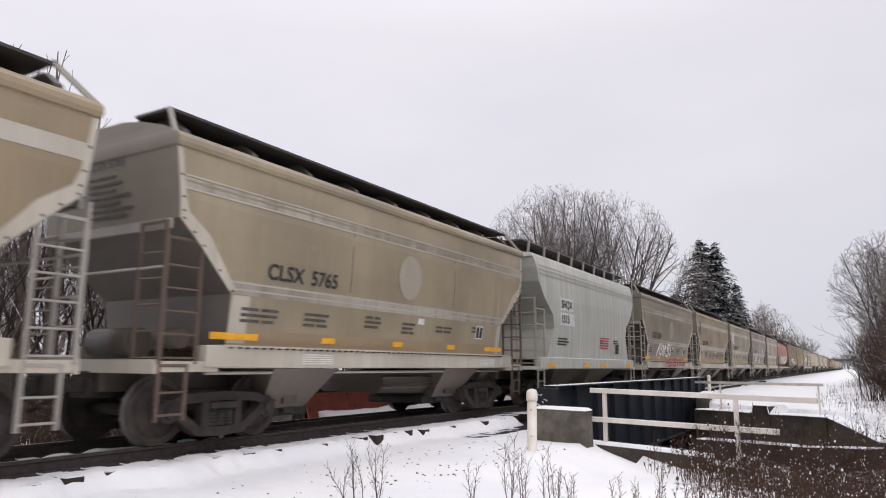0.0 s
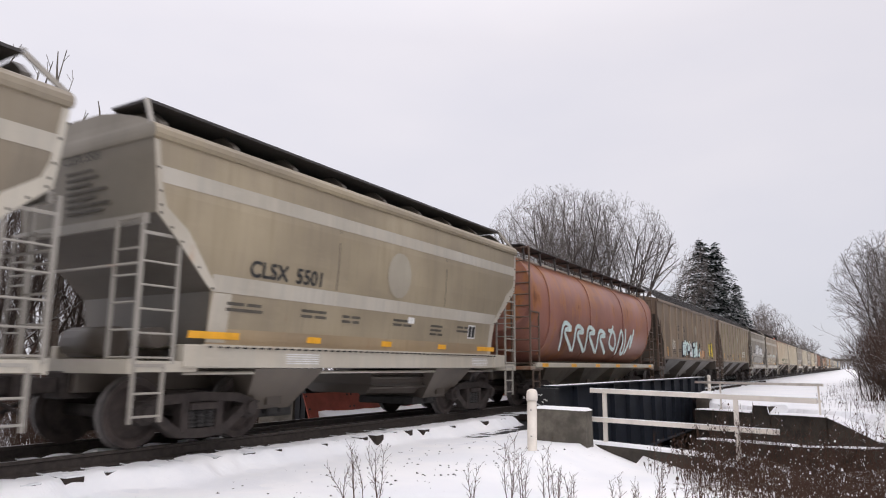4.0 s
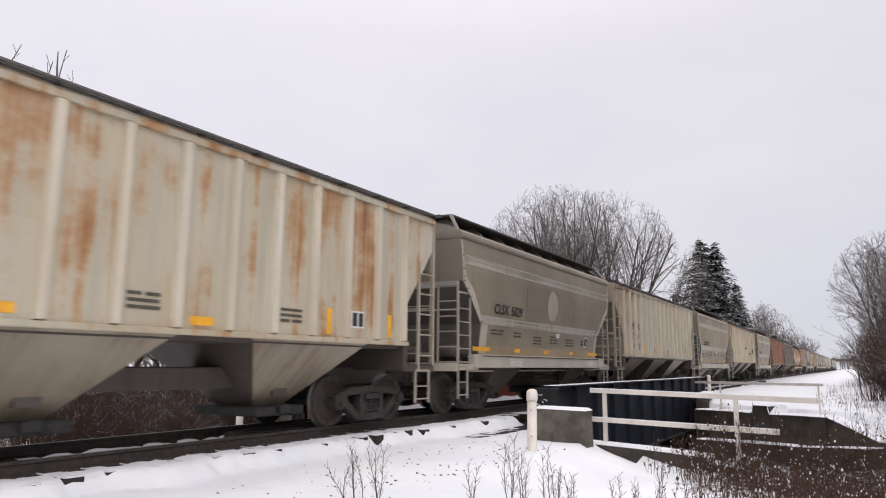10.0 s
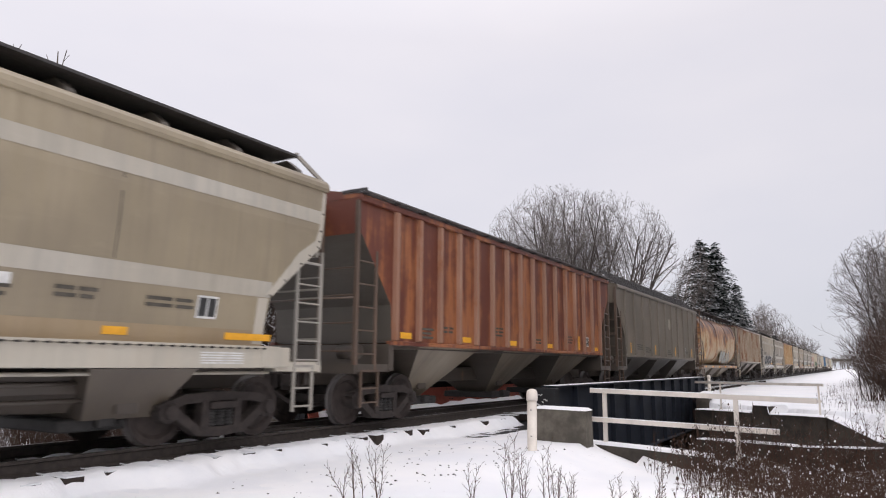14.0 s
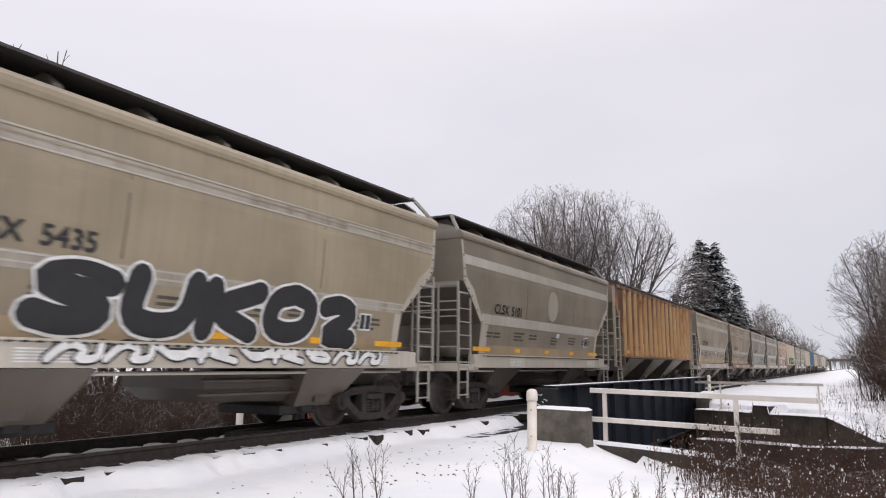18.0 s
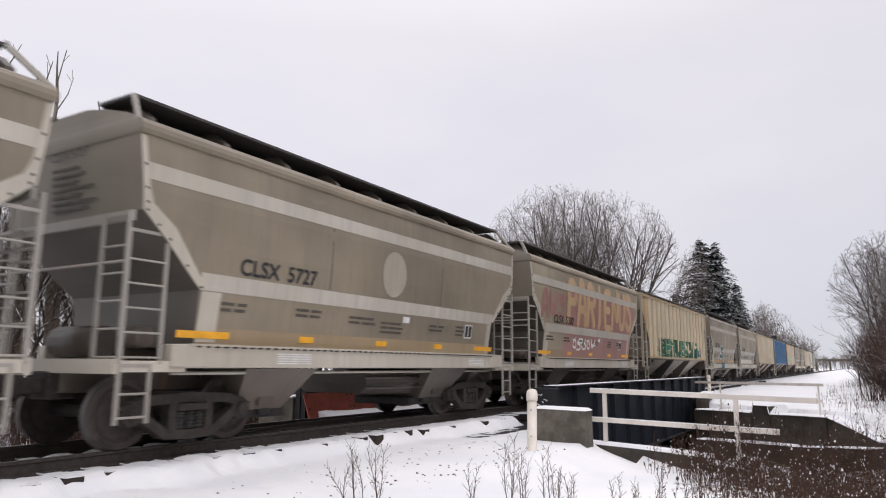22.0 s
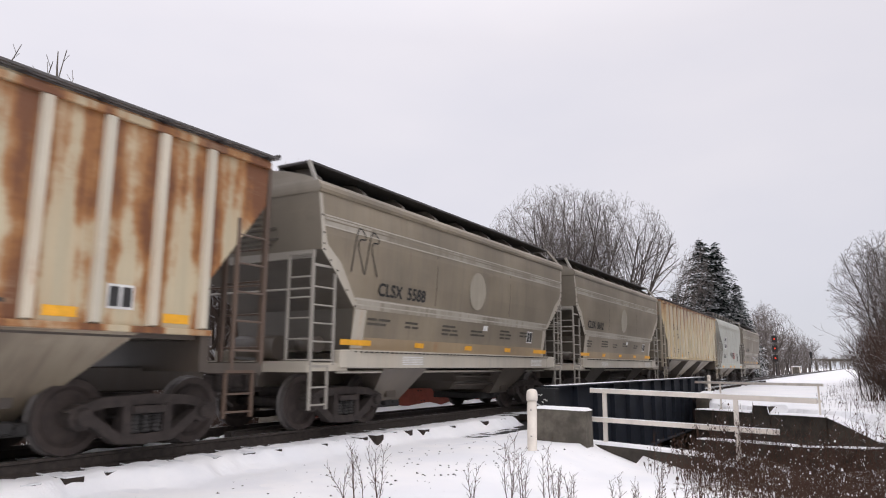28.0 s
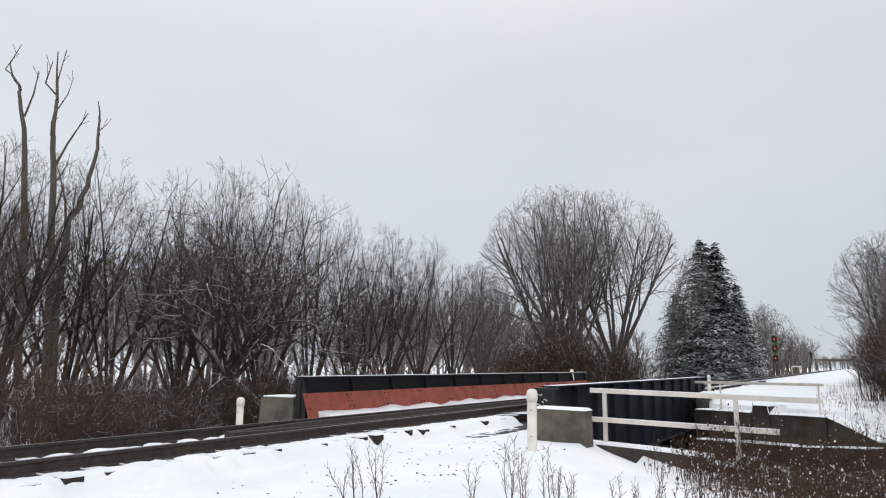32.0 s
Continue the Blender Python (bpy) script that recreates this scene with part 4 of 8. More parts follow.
for i, (x, y, h, w) in enumerate(RIGHT_TREES):
    stand("lineside_tree", "bare tree with fine frosted twigs beside the clearing", dense[i % 2], x, y, h, w, 130.0 + i * 91.0, "trees beside the clearing")
stand("lineside_tree", "bare tree reaching over the clearing", kinds[1], 14.4, 27.0, 13.0, 7.6, 40.0, "trees beside the clearing")


def conifer(seed, h, spread):
    """Trunk, drooping boughs, each a spray of small needle tufts."""
    r = random.Random(seed)
    V, F = [], []
    tube(V, F, Vector((0, 0, -0.3)), Vector((0, 0, h)), h * 0.018, 0.03, 7)
    trunk = from_lists("trunk", [tuple(v) for v in V], F, [BARK])
    V, F = [], []
    z = h * 0.03
    while z < h * 0.99:
        t = z / h
        reach = spread * (1 - t) ** 0.6 * (0.82 + 0.34 * r.random()) + 0.1
        n = int(9 + 10 * (1 - t))
        for k in range(n):
            a = k * math.tau / n + r.uniform(-0.4, 0.4)
            ln = reach * r.uniform(0.6, 1.12)
            zb = z + r.uniform(-0.4, 0.4)
            for j in range(max(4, int(ln / 0.085))):
                f = (j + r.random()) / max(4, int(ln / 0.085))
                lat = r.uniform(-0.3, 0.3) * ln * (1.1 - 0.75 * f)
                c = Vector((math.cos(a) * ln * f - math.sin(a) * lat, math.sin(a) * ln * f + math.cos(a) * lat, zb - 0.36 * ln * f * f + 0.12 * ln * f - 0.25 * abs(lat)))
                w = 0.24 * (1.15 - f) + 0.15
                for q in range(2):
                    b = a + r.uniform(-1.1, 1.1)
                    e = Vector((math.cos(b), math.sin(b), r.uniform(-0.6, 0.25))) * w
                    sd = Vector((-math.sin(b), math.cos(b), r.uniform(-0.3, 0.3))) * w * 0.34
                    i0 = len(V)
                    V.extend((c - sd * 0.5, c + e * 0.5 + sd, c + e, c + e * 0.5 - sd * 1.2))
                    F.append((i0, i0 + 3, i0 + 2, i0 + 1))
        z += h * 0.022 + 0.05
    return [trunk, from_lists("crown", [tuple(v) for v in V], F, [NEEDLE])]


con = [conifer(81, 14.0, 4.2), conifer(82, 11.0, 3.4)]
for i, (x, y, h, w) in enumerate(CONIFERS):
    k, h0, w0 = (0, 14.0, 4.2) if i < 2 else (1, 11.0, 3.4)
    t_ = thing("conifer", "dark green spruce with snow on its drooping boughs", "tree", "spruces beyond the bridge", at=pose(x, y, ground_height(x, y), 0, 0, i * 70.0) @ Matrix.Diagonal((w / w0, w / w0, h / h0, 1)))
    for me in con[k]:
        part(me.name.split(".")[0], me, None, t_)


def bush_mesh(seed, n, h, spread, thin, mat, kids=(6, 4)):
    r = random.Random(seed)
    out = (([], []), ([], []))
    for k in range(n):
        a, q = r.uniform(0, 6.28), spread * math.sqrt(r.random())
        d = Vector((r.uniform(-0.5, 0.5), r.uniform(-0.5, 0.5), 1)).normalized()
        grow(r, out, Vector((math.cos(a) * q, math.sin(a) * q, -0.1)), d, h * r.uniform(0.5, 1.0), thin * 2.2, 1, ((0,) + kids, 0.5, 0.8, thin, 3))
    return [from_lists("stem", [tuple(v) for v in out[0][0]], out[0][1], [mat]), from_lists("crown", [tuple(v) for v in out[1][0]], out[1][1], [mat])]


bushes = [bush_mesh(91, 60, 2.6, 1.3, 0.007, BRUSH), bush_mesh(92, 40, 2.2, 1.4, 0.007, TWIG), bush_mesh(93, 50, 3.0, 1.3, 0.007, BRUSH)]
rb_ = random.Random(17)
for i in range(46):
    x, y = rb_.uniform(-12, -4.6), rb_.uniform(3.0, 34.0)
    if x > -5.6 and y > 10:
        x -= 2.0
    plant("shrub", "leafless red-brown shrub behind the track", "shrub", bushes[i % 3], x, y, i * 33.0, rb_.uniform(0.4, 0.85), "shrubs behind the track")
for i in range(26):
    plant("shrub", "leafless red-brown shrub behind the track", "shrub", bushes[i % 3], rb_.uniform(-19, -9), rb_.uniform(8, 36), i * 29.0, rb_.uniform(0.7, 1.1), "shrubs behind the track")
for i in range(18):
    plant("shrub", "tall leafless red-brown shrub beyond the bridge", "shrub", bushes[(i * 2) % 3], rb_.uniform(-19, -6.5), rb_.uniform(54, 64), i * 51.0, rb_.uniform(1.2, 2.2), "shrubs beyond the bridge")
for i in range(44):
    y = rb_.uniform(17, 80)
    x = 10.7 + rb_.uniform(0, 3.6) + (0.9 if y < 26 else 0)
    plant("shrub", "leafless shrub dusted with snow beside the clearing", "shrub", bushes[i % 3], x, y, i * 47.0, rb_.uniform(0.6, 1.0) * (1.0 if y < 30 else 1.5), "shrubs beside the clearing")

# dry weeds on the near bank and round the brook
def weeds(name, label, n, area, h, seed, heads=0.5):
    r = random.Random(seed)
    V, F, heads_at = [], [], []
    for k in range(n):
        x, y = area(r)
        z = ground_height(x, y) - 0.02
        hh = h * (0.3 + 0.9 * r.random() ** 1.5)
        p = Vector((x, y, z))
        d = Vector((r.uniform(-0.22, 0.22), r.uniform(-0.22, 0.22), 1)).normalized()
        pts = [p]
        for s in range(3):
            d = (d + Vector((r.uniform(-0.12, 0.12), r.uniform(-0.12, 0.12), 0))).normalized()
            pts.append(pts[-1] + d * hh / 3)
        for s in range(3):
            tube(V, F, pts[s], pts[s + 1], 0.0045 - 0.001 * s, 0.0035 - 0.001 * s)
        for s in range(r.randint(4, 9)):
            f = r.uniform(0.35, 1.0) * 3
            i = min(2, int(f))
            q = pts[i].lerp(pts[i + 1], f - i)
            e = q + Vector((r.uniform(-1, 1), r.uniform(-1, 1), r.uniform(0.3, 1.2))).normalized() * hh * r.uniform(0.06, 0.16)
            tube(V, F, q, e, 0.0025, 0.0018)
            if r.random() < heads:
                heads_at.append(len(F))
                big = 1.5 if r.random() < 0.12 else 0.75
                tube(V, F, e - Vector((0, 0, 0.006 * big)), e + Vector((0, 0, 0.016 * big)), 0.012 * big, 0.006 * big, 4)
    me = from_lists(name, [tuple(v) for v in V], F, [STALK, SNOW])
    for i in heads_at:
        if r.random() < 0.12:
            for j in range(4):
                me.polygons[i + j].material_index = 1
    return tagged(new(name, me), label, "weeds", kind="stuff")


weeds("dry_weeds", "brown dried weed stalks with snow on their seed heads", 560, lambda r: (lambda x: (x, r.uniform(12.9 - 0.9 * (x - 5.0), 13.1)))(5.4 + 4.6 * math.sqrt(r.random())), 0.62, 5, 0.6)
weeds("brook_weeds", "brown dried weeds crowding the wing walls", 1050, lambda r: (r.uniform(6.6, 10.5), r.uniform(11.5, 14.5)), 0.95, 6, 0.5)
weeds("verge_weeds", "brown dried weeds and grass on the near verge", 1350, lambda r: (6.9 + 3.6 * math.sqrt(r.random()), r.uniform(8.2, 11.8)), 0.42, 8, 0.4)
weeds("bank_grass", "dry grass tufts along the snowy clearing", 1500, lambda r: (7.2 + 5.0 * math.sqrt(r.random()), r.uniform(24.0, 62.0)), 0.55, 7, 0.2)


def weed_plant(x, y, h, seed, stems=3):
    """One branching dried plant."""
    r = random.Random(seed)
    out = (([], []), ([], []))
    for s in range(stems):
        d = Vector((r.uniform(-0.2, 0.2), r.uniform(-0.2, 0.2), 1)).normalized()
        grow(r, out, Vector((r.uniform(-0.05, 0.05), r.uniform(-0.05, 0.05), -0.03)), d, h * r.uniform(0.7, 1.0), 0.006, 2, ((0, 0, 14, 3), 0.24, 0.9, 0.0022))
    plant("weed_plant", "tall dried weed with fine branching stems in the snow", "weed", [from_lists("stalk", [tuple(v) for v in out[1][0]], out[1][1], [STALK])], x, y, 0, 1.0, "dried weeds near the viewer")


for i, (x, y, h) in enumerate(WEED_PLANTS):
    weed_plant(x, y, h, 200 + i, 3 if i % 3 else 2)

# ---- far things along the track ----
sig = thing("signal_mast", "railway signal mast with three dark heads showing red", "railway signal", at=pose(-3.3, 141.0, -0.5))
part("mast", bar(bmesh.new(), (0, 0, 0), (0, 0, 7.3), 0.09, 8), BLACK, sig)
LAMP_RED = bpy.data.materials.new("red_signal_light")
LAMP_RED.use_nodes = True
LAMP_RED.node_tree.nodes["Principled BSDF"].inputs["Base Color"].default_value = (0.5, 0.02, 0.01, 1)
LAMP_RED.node_tree.nodes["Principled BSDF"].inputs["Emission Color"].default_value = (1.0, 0.06, 0.02, 1)
LAMP_RED.node_tree.nodes["Principled BSDF"].inputs["Emission Strength"].default_value = 1.6
for z in (3.3, 5.05, 6.8):
    hd = part("signal_head", box(bmesh.new(), -0.45, 0.45, -0.12, 0.12, z - 0.6, z + 0.6, 0, 0.06), BLACK, sig)
    part("lens", bar(bmesh.new(), (0, -0.13, z), (0, -0.2, z), 0.13, 10), LAMP_RED, hd, "lit red lens")
    part("hood", bar(bmesh.new(), (0, -0.125, z + 0.3), (0, -0.4, z + 0.3), 0.13, 10), BLACK, hd)
for s in (-0.45, 0.45):
    part("ladder_rail", bar(bmesh.new(), (s, 0.4, 0), (s * 0.5, 0.25, 6.2), 0.03, 5), BLACK, sig)
hut = thing("relay_cabinet", "small pale relay cabinet with a snowy roof beside the track", "cabinet", at=pose(-3.0, 186.0, -0.4))
part("body", box(bmesh.new(), -0.9, 0.9, -0.6, 0.6, 0, 1.7, 0, 0.03), POST_PAINT, hut)
part("snow_roof", box(bmesh.new(), -1.0, 1.0, -0.7, 0.7, 1.7, 1.85, 0, 0.05), SNOW, hut)
part("door", box(bmesh.new(), -0.75, 0.75, -0.63, -0.605, 0.1, 1.6), CONCRETE, hut)
sig2 = thing("far_signal", "small far railway signal on a thin mast", "railway signal", at=pose(-3.0, 259.0, -0.4))
part("mast", bar(bmesh.new(), (0, 0, 0), (0, 0, 6.4), 0.1, 8), BLACK, sig2)
part("signal_head", box(bmesh.new(), -0.4, 0.4, -0.2, 0.2, 4.6, 6.6, 0, 0.05), BLACK, sig2)
over = thing("road_overpass", "grey concrete road overpass far down the track", "overpass", kind="structure", at=pose(0, 560, 0))
part("deck", box(bmesh.new(), -30, 40, -5, 5, 5.6, 7.2), CONCRETE, over)
for x in (-14, -5.5, 9, 17):
    part("pier", box(bmesh.new(), x - 0.6, x + 0.6, -4.5, 4.5, -1.0, 5.6), CONCRETE, over)

# distant woods, uncounted, with unseen trees that shade the far wagons
r_ = random.Random(23)
V_, F_ = [], []
lite = []
for seed in (301, 302, 303):
    out = (([], []), ([], []))
    grow(random.Random(seed), out, Vector((0, 0, -0.4)), Vector((0, 0, 1)), 9.0, 0.2, 0, ((9, 6, 4), 0.5, 1.0, 0.05))
    lite.append((out[0][0] + out[1][0], out[0][1] + [tuple(i + len(out[0][0]) for i in f) for f in out[1][1]]))
# second run, x from 18.5: out of view, added to dim the wagon sides
spots = [(r_.uniform(-70, -30), r_.uniform(10, 150)) for k in range(190)] + [(r_.uniform(18.5, 38), r_.uniform(15, 74)) for k in range(150)] + [(r_.uniform(-26, -9), r_.uniform(150, 480)) for k in range(130)] + \
        [(r_.uniform(14, 40), r_.uniform(70, 380)) for k in range(110)] + [(r_.uniform(-30, -90), r_.uniform(-30, 12)) for k in range(20)] + [(r_.uniform(-16, 26), r_.uniform(600, 800)) for k in range(45)]
for k, (x, y) in enumerate(spots):
    vs, fs = lite[k % 3]
    s, a = r_.uniform(0.8, 1.3), r_.uniform(0, 6.28)
    ca, sa = math.cos(a) * s, math.sin(a) * s
    z = ground_height(x, y)
    i0 = len(V_)
    V_.extend((x + v.x * ca - v.y * sa, y + v.x * sa + v.y * ca, z + v.z * s) for v in vs)
    F_.extend(tuple(i + i0 for i in f) for f in fs)
# pale twig colour here holds the haze of distance
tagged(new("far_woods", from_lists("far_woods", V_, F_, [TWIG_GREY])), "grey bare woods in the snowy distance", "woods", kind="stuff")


# ---- wagons ----
def car_paint(name, col, **k):
    return paint("wagon_paint_" + name, col, **k)


TAN_WARM = car_paint("warm_tan", (0.34, 0.262, 0.158), rust=0.16, dirt=0.6, dirt_col=(0.13, 0.098, 0.066), rust_hi=(0.27, 0.15, 0.07))
TAN = car_paint("tan", (0.345, 0.286, 0.19), rust=0.12, dirt=0.6, dirt_col=(0.15, 0.122, 0.088), rust_hi=(0.26, 0.13, 0.06))
GREYTAN = car_paint("grey_tan", (0.27, 0.224, 0.157), rust=0.12, dirt=0.6, dirt_col=(0.105, 0.09, 0.07), rust_hi=(0.2, 0.11, 0.055))
WHITE = car_paint("white", (0.46, 0.475, 0.425), rust=0.03, dirt=0.16, dirt_col=(0.36, 0.35, 0.30))
WORN_BAND = car_paint("worn_band", (0.42, 0.39, 0.33), rust=0.1, dirt=0.95, dirt_col=(0.20, 0.17, 0.125))
STRIPE = car_paint("pale_band", (0.46, 0.43, 0.37), rust=0.05, dirt=0.45, dirt_col=(0.30, 0.26, 0.19))
SILL = car_paint("pale_sill", (0.50, 0.465, 0.39), rust=0.18, dirt=0.45, dirt_col=(0.27, 0.22, 0.16))
RUSTY_SILL = car_paint("rusty_sill", (0.42, 0.34, 0.26), rust=0.6, dirt=0.5, rust_hi=(0.26, 0.11, 0.05))
BROWN = car_paint("brown", (0.225, 0.162, 0.108), rust=0.12, dirt=0.65, dirt_col=(0.085, 0.06, 0.042), rust_hi=(0.17, 0.085, 0.045))
BROWN_RIB = car_paint("brown_rib", (0.27, 0.20, 0.135), rust=0.12, dirt=0.4, dirt_col=(0.13, 0.09, 0.06), rust_hi=(0.2, 0.1, 0.05))
OLIVE = car_paint("olive", (0.15, 0.122, 0.09), rust=0.1, dirt=0.5, dirt_col=(0.07, 0.06, 0.045))
CREAM = car_paint("cream", (0.47, 0.39, 0.24), rust=0.38, top=0.06, dirt=0.6, dirt_col=(0.34, 0.21, 0.09), panel=0.4, step=0.86, inset=0.06, rust_hi=(0.42, 0.22, 0.075), rust_col=(0.27, 0.12, 0.04))
PALE_CREAM = car_paint("pale_cream", (0.50, 0.455, 0.35), rust=0.5, top=0.05, dirt=0.5, dirt_col=(0.36, 0.27, 0.15), panel=0.3, step=0.88, inset=0.03, rust_hi=(0.40, 0.20, 0.07), rust_col=(0.24, 0.10, 0.035))
GREY_CREAM = car_paint("grey_cream", (0.45, 0.42, 0.34), rust=0.3, top=0.07, fore=0.12, dirt=0.4, dirt_col=(0.33, 0.27, 0.17), panel=0.3, step=0.823, inset=0.03, rust_hi=(0.33, 0.19, 0.09), rust_col=(0.19, 0.085, 0.04))
PALE_STAINED = car_paint("stained_rib", (0.42, 0.34, 0.25), rust=0.55, dirt=0.6, dirt_col=(0.24, 0.14, 0.08), rust_hi=(0.25, 0.11, 0.045))
RED_RIB = car_paint("red_rib", (0.36, 0.20, 0.13), rust=0.45, dirt=0.5, dirt_col=(0.2, 0.08, 0.045), rust_hi=(0.30, 0.12, 0.05), rust_col=(0.15, 0.05, 0.03))
CREAM_RUST = car_paint("rusting_cream", (0.55, 0.48, 0.33), rust=0.74, top=0.05, dirt=0.55, dirt_col=(0.36, 0.21, 0.09), rust_hi=(0.36, 0.16, 0.05), rust_col=(0.17, 0.065, 0.026), panel=0.15, step=0.835, inset=0.065)
CREAM_TOP = car_paint("cream_rusty_top", (0.58, 0.48, 0.28), rust=0.24, top=0.25, step=0.83, inset=0.05, rust_hi=(0.42, 0.2, 0.065), rust_col=(0.19, 0.07, 0.028), panel=0.35, dirt=0.45, dirt_col=(0.42, 0.29, 0.14))
PALE = car_paint("pale_grey", (0.47, 0.46, 0.41), rust=0.46, fore=0.17, top=0.04, dirt=0.45, dirt_col=(0.33, 0.22, 0.13), rust_hi=(0.29, 0.12, 0.045), rust_col=(0.12, 0.046, 0.024), panel=0.45, step=0.857, inset=-0.045)
PALE_RIB = car_paint("pale_grey_rib", (0.60, 0.57, 0.50), rust=0.4, dirt=0.4, dirt_col=(0.33, 0.2, 0.12))
ORANGE = car_paint("orange_rust", (0.46, 0.25, 0.09), rust=0.72, step=0.795, inset=0.07, top=0.08, dirt=0.6, rust_col=(0.10, 0.036, 0.018), rust_hi=(0.38, 0.155, 0.045), dirt_col=(0.30, 0.10, 0.03), panel=0.5)
ORANGE_RIB = car_paint("orange_rib", (0.50, 0.36, 0.19), rust=0.45, dirt=0.5, dirt_col=(0.34, 0.17, 0.06), rust_hi=(0.36, 0.17, 0.06))
RED = car_paint("rust_red", (0.24, 0.085, 0.05), rust=0.9, top=0.05, panel=0.5, dirt=0.5, rust_col=(0.13, 0.035, 0.02), rust_hi=(0.38, 0.14, 0.05), dirt_col=(0.16, 0.06, 0.03))
BLUE = car_paint("blue", (0.06, 0.16, 0.29), rust=0.15, dirt=0.4, dirt_col=(0.04, 0.10, 0.18))
SALMON = car_paint("salmon", (0.36, 0.155, 0.115), rust=0.45, top=0.06, dirt=0.6, dirt_col=(0.18, 0.075, 0.055))
PINK = car_paint("faded_pink", (0.31, 0.165, 0.14), rust=0.08, dirt=0.5, dirt_col=(0.18, 0.12, 0.09))
HOPPER = car_paint("hopper_grey", (0.25, 0.205, 0.145), rust=0.3, dirt=0.75, dirt_col=(0.085, 0.066, 0.05), rust_hi=(0.17, 0.09, 0.05))
HOPPER_CREAM = car_paint("hopper_cream", (0.335, 0.285, 0.205), rust=0.35, dirt=0.8, dirt_col=(0.12, 0.09, 0.063), rust_hi=(0.22, 0.11, 0.055))
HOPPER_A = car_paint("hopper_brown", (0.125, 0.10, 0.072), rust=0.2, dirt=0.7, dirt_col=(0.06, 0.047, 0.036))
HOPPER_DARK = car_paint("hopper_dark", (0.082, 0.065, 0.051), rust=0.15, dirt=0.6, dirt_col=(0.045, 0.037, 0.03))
# next two: ends darker than the sides, shade of the gaps put into the colour
SHADED_END = car_paint("end_grey", (0.105, 0.09, 0.07), rust=0.1, dirt=0.6, dirt_col=(0.055, 0.046, 0.037))
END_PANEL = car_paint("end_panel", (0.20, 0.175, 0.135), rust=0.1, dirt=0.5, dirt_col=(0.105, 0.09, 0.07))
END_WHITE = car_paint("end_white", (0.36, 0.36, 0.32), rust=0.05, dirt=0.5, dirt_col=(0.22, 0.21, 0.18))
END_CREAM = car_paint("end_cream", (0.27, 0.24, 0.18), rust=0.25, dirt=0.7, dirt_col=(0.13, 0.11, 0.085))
DUST = car_paint("rusty_dust", (0.36, 0.27, 0.16), rust=0.32, dirt=0.6, dirt_col=(0.20, 0.15, 0.10), rust_hi=(0.34, 0.19, 0.09), rust_col=(0.22, 0.11, 0.055))
# slope sheets: shade of their downward faces and road dirt in one dark colour
SLOPE_SHADE_DIRT = car_paint("road_dirt", (0.085, 0.068, 0.053), rust=0.15, dirt=0.6, dirt_col=(0.05, 0.04, 0.033))
LADDER = car_paint("ladder_grey", (0.32, 0.30, 0.265), rust=0.2, dirt=0.4, dirt_col=(0.24, 0.21, 0.17))
LADDER_CREAM = car_paint("ladder_cream", (0.38, 0.34, 0.27), rust=0.35, dirt=0.5, dirt_col=(0.22, 0.17, 0.12))
LADDER_DARK = car_paint("ladder_dark", (0.20, 0.185, 0.155), rust=0.25, dirt=0.5, dirt_col=(0.12, 0.1, 0.08))
RIB_PALE = car_paint("pale_rib", (0.60, 0.555, 0.45), rust=0.25, dirt=0.35, dirt_col=(0.40, 0.28, 0.15))
T_RUST = car_paint("streaked_cream", (0.55, 0.46, 0.30), rust=0.56, top=0.13, dirt=0.5, dirt_col=(0.36, 0.22, 0.1), rust_col=(0.085, 0.035, 0.028))
LADDER_RUST = car_paint("ladder_rust", (0.12, 0.075, 0.05), rust=0.3, dirt=0.5, rust_hi=(0.14, 0.06, 0.03), dirt_col=(0.06, 0.045, 0.035))


def sprays(name, *cols):
    return [plain("spray_%s_%d" % (name, i), c, 0.6, 0, 0.12, 5, 0) for i, c in enumerate(cols)]


EMBLEM = car_paint("worn_emblem", (0.38, 0.345, 0.275), rust=0.05, dirt=0.6, dirt_col=(0.25, 0.22, 0.17))
STENCIL = plain("faded_stencil_paint", (0.085, 0.075, 0.06), 0.7, 0, 0.3, 6, 0)
SPRAY_WHITE = sprays("white", (0.75, 0.75, 0.73))
SPRAY_BLACK = sprays("black", (0.02, 0.02, 0.022), (0.72, 0.72, 0.70))
SPRAY_GREEN = sprays("green", (0.022, 0.085, 0.05), (0.045, 0.19, 0.125), (0.55, 0.47, 0.12))
SPRAY_TEAL = sprays("teal", (0.62, 0.75, 0.73), (0.10, 0.42, 0.44), (0.03, 0.03, 0.035))
SPRAY_MULTI = sprays("multi", (0.60, 0.74, 0.72), (0.02, 0.02, 0.03), (0.72, 0.76, 0.75), (0.24, 0.40, 0.55))
SPRAY_YELLOW = sprays("yellow", (0.72, 0.55, 0.08), (0.05, 0.05, 0.05))
SPRAY_CREAM = sprays("cream", (0.62, 0.52, 0.36), (0.03, 0.03, 0.03), (0.70, 0.68, 0.62))
SPRAY_SALMON = sprays("salmon", (0.60, 0.36, 0.22), (0.65, 0.60, 0.52))
SPRAY_RED = sprays("red", (0.42, 0.06, 0.06), (0.70, 0.66, 0.62), (0.5, 0.3, 0.1))
STENCIL_SPRAY = sprays("thin_grey", (0.12, 0.11, 0.095))
STRIPE_SPRAY = sprays("worn_white", (0.42, 0.40, 0.36))
STONE_GREY = sprays("grey", (0.36, 0.36, 0.33))
SPRAY_DEEP = sprays("deep_teal", (0.045, 0.13, 0.14))
SPRAY_PASTEL = sprays("pastel", (0.34, 0.44, 0.44), (0.42, 0.46, 0.44), (0.42, 0.34, 0.30))
